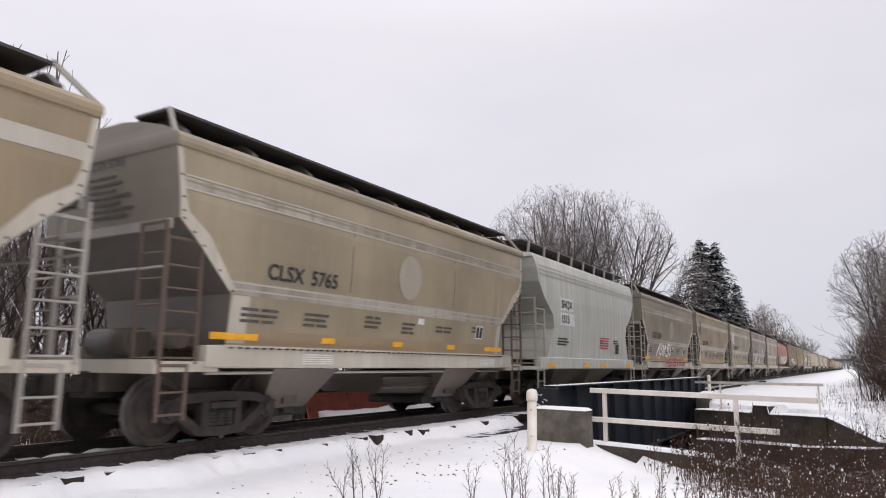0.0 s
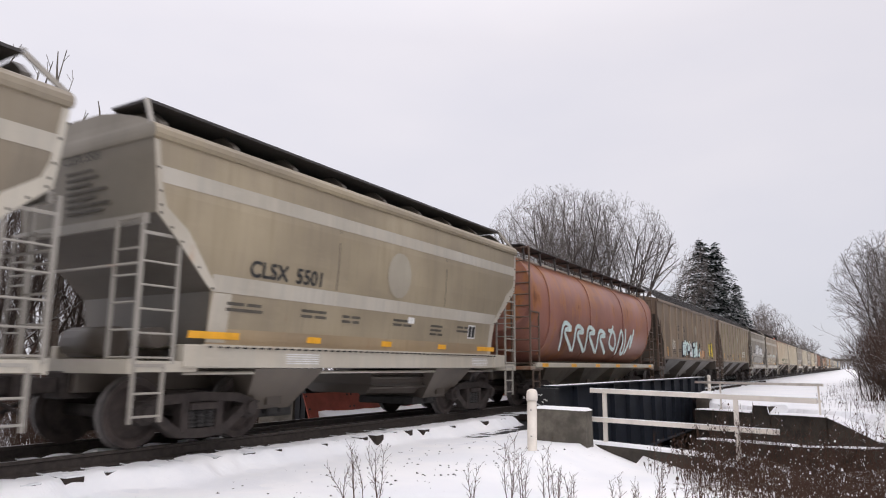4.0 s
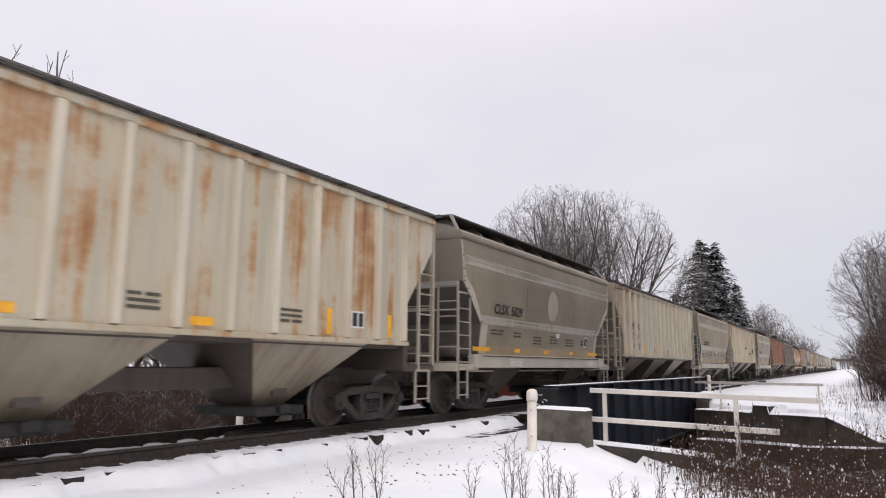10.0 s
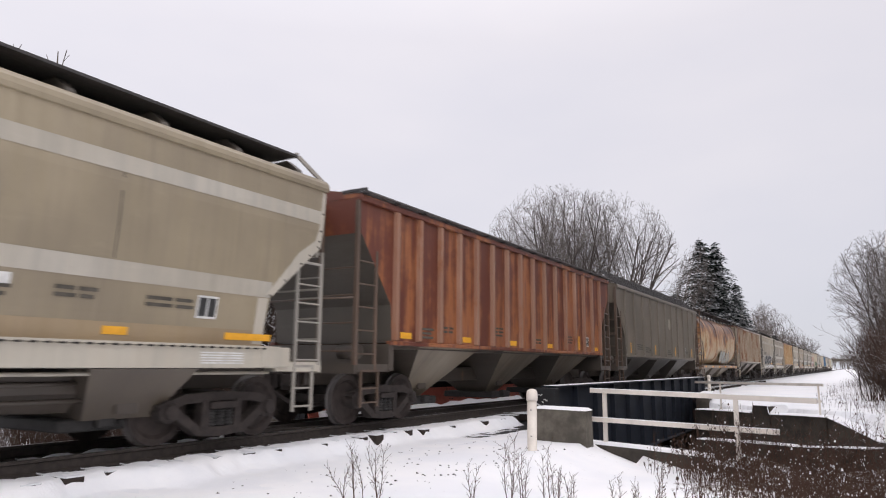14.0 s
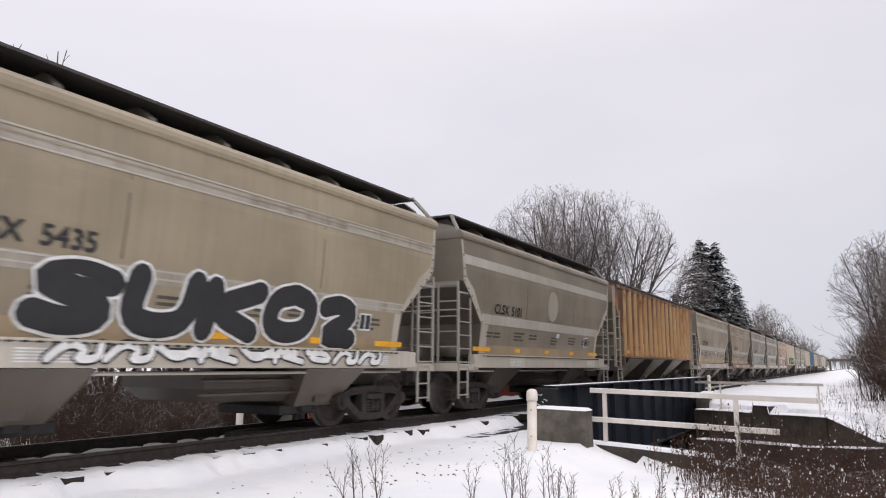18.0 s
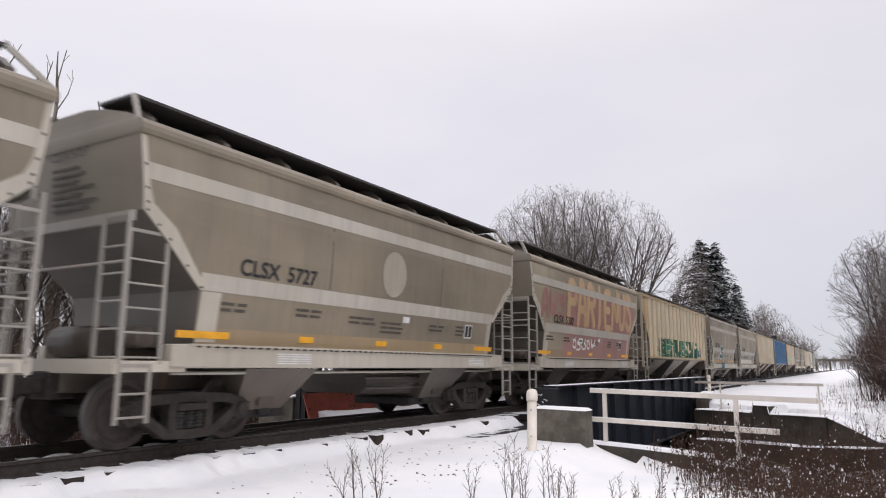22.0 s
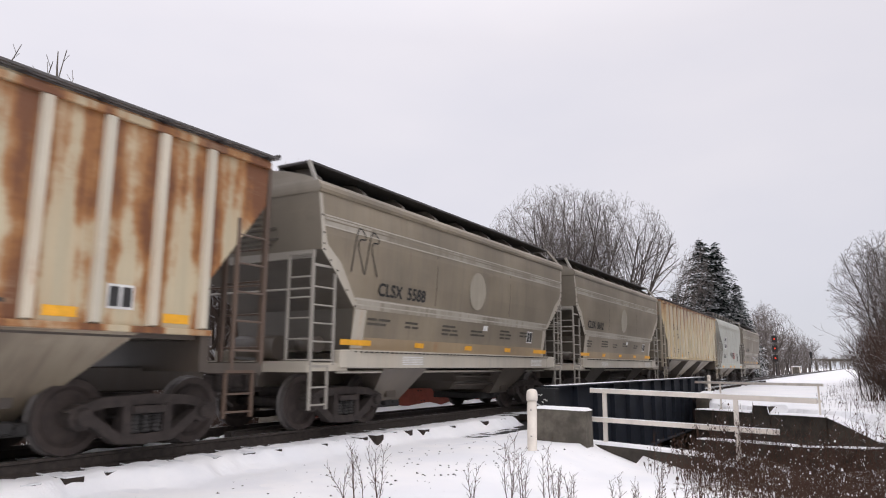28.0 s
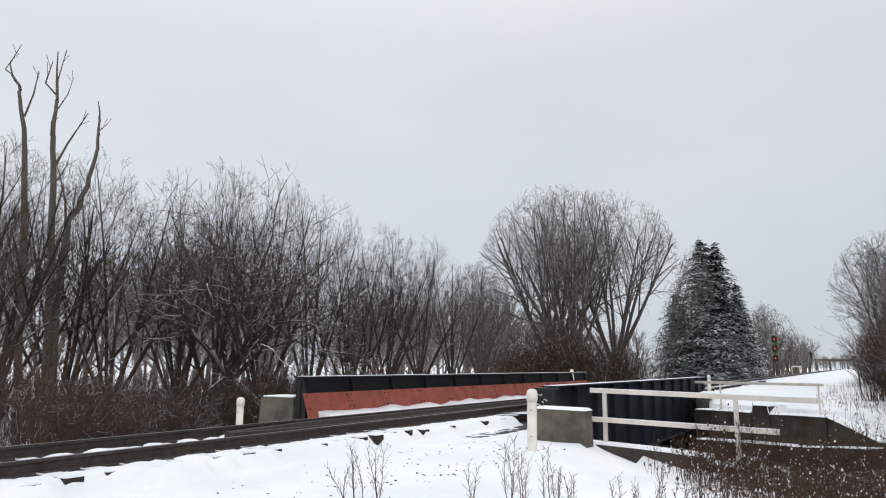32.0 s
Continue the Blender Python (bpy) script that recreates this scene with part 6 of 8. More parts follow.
    # side sills
    for s in (1, -1):
        x0, x1 = sorted((s * 1.36, s * 1.54))
        def sill_bm():
            bm = box(bmesh.new(), x0, x1, -hl + 0.95, hl - 0.95, 1.05, 1.34, 0, 0.012)
            box(bm, x0, x1 + 0.03 * (s > 0), -hl + 0.95, hl - 0.95, 1.34, 1.37)
            box(bm, x0, x1 + 0.02 * (s > 0), -hl + 0.7, -hl + 1.3, 1.06, 1.36, 0, 0.015)
            box(bm, x0, x1 + 0.02 * (s > 0), hl - 1.3, hl - 0.7, 1.06, 1.36, 0, 0.015)
            return bm
        part("side_sill", cached(("sill_A", s, k, sill.name), sill_bm, [sill]), sill, car, "pale riveted side sill with dirt runs")
    riv = cached(("rivet_row_A", k), lambda: rivet_row(hl), [BLACK])
    tagged(part("riveted_edge", riv, BLACK, car), kind="stuff")
    for s in (-1, 1):
        def plat():
            bm = box(bmesh.new(), -1.5, 1.5, s * (hl + 0.05) - 0.03, s * (hl + 0.05) + 0.03, 0.98, 1.16)
            for x in (-1.47, 1.47):
                box(bm, x - 0.04, x + 0.04, min(s * (hl - 0.95), s * hl), max(s * (hl - 0.95), s * hl), 1.0, 1.14)
            box(bm, -1.0, 1.0, min(s * hl, s * (hl - 0.5)), max(s * hl, s * (hl - 0.5)), 1.06, 1.12)
            return bm
        part("end_platform", cached(("platform_A", s, k, sill.name), plat, [sill]), sill, car)
        # ladders at the near corner: one on the side, one across the end
        lo, hi = sorted((s * (hl - 0.55), s * (hl - 0.0)))
        ladder_part("ladder", lo, hi, 1.5, 1.1, 2.75, 6, ladder, car)
        ladder_part("ladder", 0.98, 1.5, s * (hl + 0.02), 1.1, 2.95, 6, ladder, car, "x")
        ladder_part("ladder", -1.5, -0.98, s * (hl + 0.02), 1.1, 2.95, 6, ladder, car, "x")
        ladder_part("stirrup", lo, lo + 0.42, 1.5, 0.38, 1.08, 3, ladder, car)
        part("corner_gusset", cached(("gusset_A", s, k, sill.name), lambda: corner_gusset(hl, s), [sill, BLACK]), sill, car, "pale riveted corner plate")
        lo2, hi2 = sorted((s * (hl - 1.16), s * (hl - (1.5 if s < 0 else 1.36))))
        part("corner_plate", cached(("plate_A", s, k, sill.name), lambda: sheet(bmesh.new(), "A", lo2, hi2, 1.4, 2.09, 0.007), [sill]), sill, car)
        tank = cached(("air_reservoir",), lambda: bar(bmesh.new(), (-0.5, 0, 1.5), (0.5, 0, 1.5), 0.22, 12), [HOPPER_DARK])
        if s < 0:
            tk = part("air_reservoir", tank, HOPPER_DARK, car)
            tk.matrix_basis = pose(-0.2, -hl + 0.55, -0.1)
            part("brake_cylinder", cached(("brake_cyl",), lambda: bar(bmesh.new(), (0.7, 0, 1.45), (1.15, 0, 1.45), 0.14, 10), [HOPPER_DARK]), HOPPER_DARK, car).matrix_basis = pose(0, -hl + 0.6, 0)
    for y in (-2.6, 2.6):
        me, yy = hopper_bay(y, 0.78, 0.5, 1.04, 0.4, 1.38, 0.85, HOPPER_A, SLOPE_SHADE_DIRT)
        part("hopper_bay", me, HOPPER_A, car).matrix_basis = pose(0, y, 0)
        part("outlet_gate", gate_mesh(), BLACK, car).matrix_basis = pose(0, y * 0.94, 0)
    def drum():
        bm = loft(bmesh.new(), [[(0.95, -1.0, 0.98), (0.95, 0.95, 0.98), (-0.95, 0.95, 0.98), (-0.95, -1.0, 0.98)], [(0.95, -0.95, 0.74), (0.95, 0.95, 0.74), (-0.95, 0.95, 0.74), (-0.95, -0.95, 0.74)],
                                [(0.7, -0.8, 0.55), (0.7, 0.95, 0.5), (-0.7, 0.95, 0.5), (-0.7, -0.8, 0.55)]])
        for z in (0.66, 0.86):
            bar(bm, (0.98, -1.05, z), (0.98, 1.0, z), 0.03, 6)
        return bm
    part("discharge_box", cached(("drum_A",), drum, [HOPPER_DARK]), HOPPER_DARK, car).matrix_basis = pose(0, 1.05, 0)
    part("train_pipe", cached(("pipe_A", k), lambda: bar(bmesh.new(), (1.3, -hl + 0.9, 0.98), (1.3, hl - 0.9, 0.98), 0.025, 6), [STRIPE]), STRIPE, car)
    running_gear(car, hl, min(hl - 1.45, 4.1), sill, 2.0)
    for s in (-1, 1):
        def rail_bm():
            bm = box(bmesh.new(), -1.46, 1.46, s * (hl - 0.06) - 0.03, s * (hl - 0.06) + 0.03, 2.88, 3.01)
            bar(bm, (-1.5, s * (hl + 0.02), 2.35), (1.5, s * (hl + 0.02), 2.35), 0.02, 5)
            return bm
        part("end_rail", cached(("end_rail_A", s, k), rail_bm, [LADDER]), LADDER, car)
    for j in range(7):   # stencilled rows on the end
        z, w = 3.72 - j * 0.095, (0.62, 0.75, 0.6, 0.95, 0.7, 1.0, 0.85)[j]
        y = -(hl - 0.085 + 0.07 * (z - 3.2) / 0.75) - 0.02
        row = cached(("end_row_A", k, j), lambda: box(bmesh.new(), -0.4, -0.4 + w, y, y + 0.008, z, z + 0.04), [STENCIL])
        part("stencil", row, STENCIL, car)
    if mark:
        end_mark(car, [mark], hl + 0.012, -0.42, 3.86, 0.19)
    # paint on the near side
    f = -hl
    if bands:
        part("pale_band", sheet(bmesh.new(), "A", f + 0.12, hl - 0.12, 3.42, 3.64, band_off), STRIPE, car, "faded pale band along the side")
        part("pale_band", sheet(bmesh.new(), "A", f + 1.12, hl - 1.12, 2.10, 2.34, band_off), STRIPE, car)
    else:
        part("worn_band", sheet(bmesh.new(), "A", f + 0.15, hl - 0.15, 3.44, 3.585, 0.004), WORN_BAND, car, "pale band worn down to patches")
        part("worn_band", sheet(bmesh.new(), "A", f + 1.16, hl - 1.16, 2.1, 2.3, 0.004), WORN_BAND, car)
        for zz in (3.42, 3.52, 3.60, 2.16, 2.26):
            part("seam", sheet(bmesh.new(), "A", f + 0.15 + (0.95 if zz < 3 else 0), hl - 0.15 - (0.95 if zz < 3 else 0), zz, zz + 0.025, 0.01, 1), STRIPE if zz != 3.52 else body, car)
    part("dusty_ledge", sheet(bmesh.new(), "A", f + 1.17, hl - 1.17, 1.375, 1.6, 0.004), DUST, car, "strip of rusty dust above the sill")
    for i in range(5):
        y = f + 1.3 + (2 * hl - 2.75) * i / 4
        part("reflector", sheet(bmesh.new(), "A", y - (0.45 if i in (0, 4) else 0.17), y + (0.45 if i in (0, 4) else 0.17), 1.45, 1.55, 0.012, 1), YELLOW, car)
    for i in range(6):
        text_bars(car, "A", f + 1.5 + i * 1.35 + R.uniform(-0.2, 0.2), 1.95 - R.uniform(0, 0.08), R.uniform(0.5, 0.85), R.choice((2, 3)), STENCIL, seed=seed + i)
    plate = part("data_plate", sheet(bmesh.new(), "A", hl - 2.45, hl - 2.1, 1.72, 2.03, 0.012, 1), WHITE_INK, car)
    part("plate_panel", sheet(bmesh.new(), "A", hl - 2.42, hl - 2.29, 1.75, 2.0, 0.016, 1), INK, plate)
    part("plate_panel", sheet(bmesh.new(), "A", hl - 2.26, hl - 2.13, 1.75, 2.0, 0.016, 1), INK, plate)
    part("white_card", sheet(bmesh.new(), "A", 0.55, 0.78, 1.93, 2.05, 0.012, 1), WHITE_INK, car)
    for yy in (f + 2.6, hl - 2.4):
        b = bmesh.new()
        for j in range(5):
            box(b, 1.541, 1.546, yy, yy + 0.75, 1.11 + j * 0.035, 1.128 + j * 0.035)
        part("notice", b, WHITE_INK, car)
    if mark:
        for word, dy in zip(mark.split(), (0.0, 0.98)):
            lettering(car, "A", word, f + 1.76 + shift + dy, 2.38, 0.335, spread=1.02)
    for y in (-1.75, 1.9):   # upright weld seams with dirt runs
        part("weld_seam", sheet(bmesh.new(), "A", y, y + 0.022, 2.36, 3.41, 0.003, 3), STENCIL, car)
    if logo:
        bm = bmesh.new()
        n = 24
        ring = [bm.verts.new((side_x("A", 2.83 + 0.44 * math.sin(a * math.tau / n)) + 0.012, 0.12 + 0.4 * math.cos(a * math.tau / n), 2.83 + 0.44 * math.sin(a * math.tau / n))) for a in range(n)]
        bm.faces.new(ring)
        part("round_emblem", bm, EMBLEM, car, "faded round emblem worn almost blank")
    return car, hl


def corner_gusset(hl, s):
    """Pale plate down the edge of the side and along the cut-away corner, with its rivets."""
    ends = [(1.36, hl - 1.15), (2.1, hl - 1.12), (2.7, hl - 0.48), (3.02, hl - 0.11), (3.3, hl - 0.08), (3.6, hl - 0.045), (3.98, hl)]
    bm = bmesh.new()
    prev = None
    for z, w in ((3.97, 0.08), (3.6, 0.085), (3.3, 0.1), (3.12, 0.15), (3.02, 0.28), (2.86, 0.33), (2.7, 0.27), (2.4, 0.2), (2.14, 0.14)):
        l = next(la + (lb - la) * (z - za) / (zb - za) for (za, la), (zb, lb) in zip(ends, ends[1:]) if z <= zb)
        x = side_x("A", z) + 0.008
        pair = (bm.verts.new((x, s * (l + 0.004), z)), bm.verts.new((x, s * (l - w), z)))
        if prev:
            bm.faces.new((prev[0], prev[1], pair[1], pair[0]) if s > 0 else (pair[0], pair[1], prev[1], prev[0]))
            y = s * (l - min(w * 0.5, 0.06))
            box(bm, x, x + 0.012, y - 0.014, y + 0.014, z - 0.015, z + 0.015, 1)
        prev = pair
    return bm


def rivet_row(hl):
    bm = bmesh.new()
    n = int((2 * hl - 2.2) / 0.16)
    for i in range(n):
        y = -hl + 1.1 + i * 0.16
        box(bm, 1.5, 1.585, y - 0.02, y + 0.02, 1.322, 1.345)
    return bm


def car_R(L, body=CREAM, ribs=16, hopper=HOPPER, ladder=LADDER_DARK, rib_mat=None, flat=False, rows=("", ""), seed=0, label="", ink=INK, end=SHADED_END, end_top=None, first=1, row_z=2.92):
    """Three-bay covered hopper with upright ribs on flat sides. flat: wide shallow ribs, arched roof grating."""
    car = make_car("ribbed_hopper_wagon", label)
    hl = (L - 1.05) / 2
    k = round(hl, 2)
    rib_mat = rib_mat or body

    def body_bm():
        lv = [(1.52, hl - 1.05), (2.25, hl - 1.0), (3.5, hl - 0.02), (4.16, hl)]
        bm = loft(bmesh.new(), [[(1.5, -l, z), (1.5, l, z), (-1.5, l, z), (-1.5, -l, z)] for z, l in lv])
        bmesh.ops.recalc_face_normals(bm, faces=bm.faces)
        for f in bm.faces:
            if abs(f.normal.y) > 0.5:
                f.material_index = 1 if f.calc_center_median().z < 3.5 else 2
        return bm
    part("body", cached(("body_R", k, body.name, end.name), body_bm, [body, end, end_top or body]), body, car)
    def roof_bm():
        return loft(bmesh.new(), [[(1.55, -hl, 4.165), (1.55, hl, 4.165), (-1.55, hl, 4.165), (-1.55, -hl, 4.165)],
                                  [(1.52, -hl, 4.22), (1.52, hl, 4.22), (-1.52, hl, 4.22), (-1.52, -hl, 4.22)],
                                  [(0.7, -hl, 4.38), (0.7, hl, 4.38), (-0.7, hl, 4.38), (-0.7, -hl, 4.38)]])
    part("roof", cached(("roof_R", k, body.name), roof_bm, [body]), body, car)
    def chord():
        return box(bmesh.new(), 1.5, 1.57, -hl, hl, 4.08, 4.18, 0, 0.01)
    part("top_chord", cached(("chord_R", k, body.name), chord, [body]), body, car)
    def sill_bm():
        bm = box(bmesh.new(), 1.44, 1.56, -hl + 0.95, hl - 0.95, 1.48, 1.56, 0, 0.01)
        box(bm, -1.56, -1.44, -hl + 0.95, hl - 0.95, 1.48, 1.56)
        return bm
    part("bottom_chord", cached(("bot_R", k, body.name), sill_bm, [body]), body, car)
    w = 0.1 if flat else 0.055
    def rib(z0, z1):
        def mk():
            d = 0.055 if flat else 0.085
            return loft(bmesh.new(), [[(1.5, -w * 1.2, z0), (1.5 + d, -w, z0 + 0.02), (1.5 + d, w, z0 + 0.02), (1.5, w * 1.2, z0)],
                                      [(1.5, -w * 1.2, z1), (1.5 + d, -w, z1 - 0.01), (1.5 + d, w, z1 - 0.01), (1.5, w * 1.2, z1)]])
        return mk
    full = cached(("rib", flat, rib_mat.name), rib(1.56, 4.08), [rib_mat])
    for i in range(ribs):
        y = -hl + 1.12 + (2 * hl - 2.24) * i / (ribs - 1)
        part("rib", full, rib_mat, car).matrix_basis = pose(0, y, 0)
    # running boards
    def board():
        bm = bmesh.new()
        if flat:
            for s in (1, -1):
                for j in range(11):
                    x = s * (0.8 + j * 0.07)
                    beam(bm, (x, -hl, 4.84 - j * 0.06), (x, hl + 0.2, 4.84 - j * 0.06), 0.03, 0.02)
                for i in range(56):
                    y = -hl + (2 * hl + 0.2) * i / 55
                    w2 = 0.09 if i % 7 == 0 else 0.03
                    beam(bm, (s * 0.8, y, 4.84), (s * 1.5, y, 4.24), w2, 0.025)
                for i in range(9):
                    y = -hl + 2 * hl * i / 8
                    beam(bm, (s * 1.52, y, 4.2), (s * 1.5, y, 4.28), 0.06, 0.05)
        else:
            for s in (1, -1):
                for j in range(7):
                    beam(bm, (s * (1.1 + j * 0.085), -hl, 4.26), (s * (1.1 + j * 0.085), hl + 0.1, 4.26), 0.05, 0.03)
                for i in range(16):
                    y = -hl + 0.1 + (2 * hl - 0.2) * i / 15
                    beam(bm, (s * 1.05, y, 4.235), (s * 1.64, y, 4.235), 0.07, 0.03, 1)
                for e in (-hl, hl + 0.1):
                    beam(bm, (s * 1.05, e, 4.3), (s * 1.63, e, 4.3), 0.04, 0.05, 1)
        return bm
    part("running_board", cached(("board_R", k, flat), board, [GRATE if flat else GRATE_GREY, GRATE]), GRATE, car, "dark steel grating walkway")
    hatch = cached(("hatch_R",), lambda: loft(bmesh.new(), [[(0.4, -1.7, 4.37), (0.4, 1.7, 4.37), (-0.4, 1.7, 4.37), (-0.4, -1.7, 4.37)], [(0.36, -1.66, 4.52), (0.36, 1.66, 4.52), (-0.36, 1.66, 4.52), (-0.36, -1.66, 4.52)]]), [HOPPER])
    for i in range(4):
        part("hatch", hatch, HOPPER, car).matrix_basis = pose(0, (i - 1.5) * (2 * hl - 0.5) / 4, 0)
    pitch = 2 * hl * 0.269
    for i in (-1, 0, 1):
        me, _ = hopper_bay(0, round(pitch / 2 - 0.66, 2), 0.34, 1.5, 0.42, 1.47, 0.42, hopper, SLOPE_SHADE_DIRT)
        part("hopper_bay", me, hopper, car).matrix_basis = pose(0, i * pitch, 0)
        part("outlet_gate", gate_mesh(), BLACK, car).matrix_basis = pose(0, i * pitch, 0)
    # dark sheet closes the gaps between bays, standing in for their shaded inside
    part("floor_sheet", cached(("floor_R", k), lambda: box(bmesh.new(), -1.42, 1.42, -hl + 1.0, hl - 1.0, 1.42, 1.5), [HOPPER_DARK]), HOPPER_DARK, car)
    for s in (-1, 1):
        lo, hi = sorted((s * (hl - 0.62), s * (hl - 0.12)))
        post = cached(("end_post_R", ladder.name), lambda: box(bmesh.new(), -0.045, 0.045, -0.035, 0.035, 1.1, 4.1, 0, 0.008), [ladder])
        for x in (1.47, 0.62, -1.47):   # tall end posts up to the eaves
            p = part("end_post", post, ladder, car)
            p.matrix_basis = pose(x, s * (hl + 0.04), 0)
            if x > 1:
                for j in range(5):   # rungs to the next post round the corner and along the side
                    part("rung", cached(("rung_side_R", s, ladder.name), lambda: bar(bmesh.new(), (0.02, 0, 0), (0.02, -s * 0.56, 0), 0.017, 5), [ladder]), ladder, p).matrix_basis = pose(0, 0, 1.3 + 0.42 * j)
                for j in range(4):
                    part("rung", cached(("rung_end_R", ladder.name), lambda: bar(bmesh.new(), (0, 0, 0), (-0.85, 0, 0), 0.017, 5), [ladder]), ladder, p).matrix_basis = pose(0, s * 0.03, 1.35 + 0.5 * j)
        part("ladder_stile", cached(("stile_R", ladder.name), lambda: box(bmesh.new(), -0.03, 0.03, -0.03, 0.03, 1.0, 3.22, 0, 0.008), [ladder]), ladder, car).matrix_basis = pose(1.49, s * (hl - 0.52), 0)
        part("grab_rail", cached(("grab_R", ladder.name), lambda: bar(bmesh.new(), (-1.45, 0, 2.3), (1.45, 0, 2.3), 0.018, 6), [ladder]), ladder, car).matrix_basis = pose(0, s * (hl + 0.1), 0)
        ladder_part("stirrup", lo, hi, 1.5, 0.36, 1.0, 3, ladder, car)
        def plat():
            bm = box(bmesh.new(), -1.5, 1.5, s * (hl + 0.02) - 0.05, s * (hl + 0.02) + 0.05, 0.95, 1.14)
            box(bm, -1.52, 1.52, min(s * (hl - 1.1), s * (hl - 0.95)), max(s * (hl - 1.1), s * (hl - 0.95)), 1.0, 1.5)
            for x in (-1.47, 1.47):
                box(bm, x - 0.04, x + 0.04, min(s * (hl - 1.0), s * hl), max(s * (hl - 1.0), s * hl), 0.98, 1.12)
            return bm
        part("end_platform", cached(("platform_R", s, k), plat, [HOPPER_DARK]), HOPPER_DARK, car)
        # slope sheet of the end bay
        def slope():
            bm = loft(bmesh.new(), [[(1.35, s * (hl - 0.1), 3.4), (1.35, s * (hl - 0.2), 3.45), (-1.35, s * (hl - 0.2), 3.45), (-1.35, s * (hl - 0.1), 3.4)],
                                    [(1.35, s * (hl - 2.0), 1.5), (1.35, s * (hl - 2.1), 1.55), (-1.35, s * (hl - 2.1), 1.55), (-1.35, s * (hl - 2.0), 1.5)]])
            return bm
        part("slope_sheet", cached(("slope_R", s, k, hopper.name), slope, [hopper]), hopper, car)
        if s < 0:
            part("brake_cylinder", cached(("brake_cyl",), lambda: bar(bmesh.new(), (0.7, 0, 1.45), (1.15, 0, 1.45), 0.14, 10), [HOPPER_DARK]), HOPPER_DARK, car).matrix_basis = pose(0, -hl + 0.5, -0.1)
    running_gear(car, hl, hl - 1.5, body)
    R = random.Random(seed)
    f = -hl
    step = (2 * hl - 2.24) / (ribs - 1)
    for i in (0, 3, 6, 9, 12, ribs - 2):
        y = f + 1.12 + step * (i + 0.5)
        tall = flat or R.random() < 0.5
        if tall:
            part("reflector", sheet(bmesh.new(), "R", y - 0.06, y + 0.06, 1.62, 2.05, 0.006, 1), YELLOW, car)
        else:
            part("reflector", sheet(bmesh.new(), "R", y - 0.2, y + 0.2, 1.62, 1.74, 0.006, 1), YELLOW, car)
    for i in (1, 2, 5, 8, 11):
        y = f + 1.12 + step * i + 0.16
        text_bars(car, "R", y, 2.0 - R.uniform(0, 0.2), step - 0.36, R.choice((2, 3)), STENCIL, seed=seed + i)
    y = hl - 1.12 - step * 2 + 0.16
    plate = part("data_plate", sheet(bmesh.new(), "R", y, y + 0.36, 1.75, 2.05, 0.006, 1), WHITE_INK, car)
    part("plate_panel", sheet(bmesh.new(), "R", y + 0.03, y + 0.16, 1.78, 2.02, 0.01, 1), INK, plate)
    part("plate_panel", sheet(bmesh.new(), "R", y + 0.20, y + 0.33, 1.78, 2.02, 0.01, 1), INK, plate)
    if any(rows):   # the number again, small, on the end
        end_mark(car, [w.replace(" ", "") for w in rows], hl)
    if flat:   # a worn round emblem and a riveted joint
        bm, n = bmesh.new(), 24
        bm.faces.new([bm.verts.new((1.507, 0.9 + 0.24 * math.cos(a * math.tau / n), 3.12 + 0.27 * math.sin(a * math.tau / n))) for a in range(n)])
        part("round_emblem", bm, EMBLEM, car, "faded round emblem worn almost blank")
        bm = bmesh.new()
        for j in range(14):
            for dy in (-0.13, 0.13):
                box(bm, 1.5, 1.518, f + 1.12 + step * 7 + dy - 0.025, f + 1.12 + step * 7 + dy + 0.025, 1.75 + j * 0.17, 1.79 + j * 0.17)
        tagged(part("riveted_edge", bm, TRUCK, car), kind="stuff")
    for r, words in enumerate(rows):
        for i, bit in enumerate(words.split()):
            lettering(car, "R", bit, f + 1.12 + step * (i + (2 if flat else first)) + 0.1, row_z - r * 0.42, 0.36, ink, off=0.008)
    return car, hl


def end_mark(car, words, hl, x0=0.55, z0=3.92, size=0.2):
    """Small stencilled lines on the end that faces the viewer."""
    for r, word in enumerate(words):
        cu = bpy.data.curves.new("lettering", "FONT")
        cu.body, cu.size, cu.resolution_u = word, size, 2
        tmp = bpy.data.objects.new("lettering", cu)
        scene.collection.objects.link(tmp)
        me = bpy.data.meshes.new_from_object(tmp.evaluated_get(bpy.context.evaluated_depsgraph_get()))
        bpy.data.objects.remove(tmp)
        bpy.data.curves.remove(cu)
        for v in me.vertices:
            v.co = (x0 + v.co.x, -hl - 0.006, z0 - r * 0.22 + v.co.y)
        me.materials.clear()
        me.materials.append(INK)
        part("lettering", me, INK, car, "stencilled reporting mark")


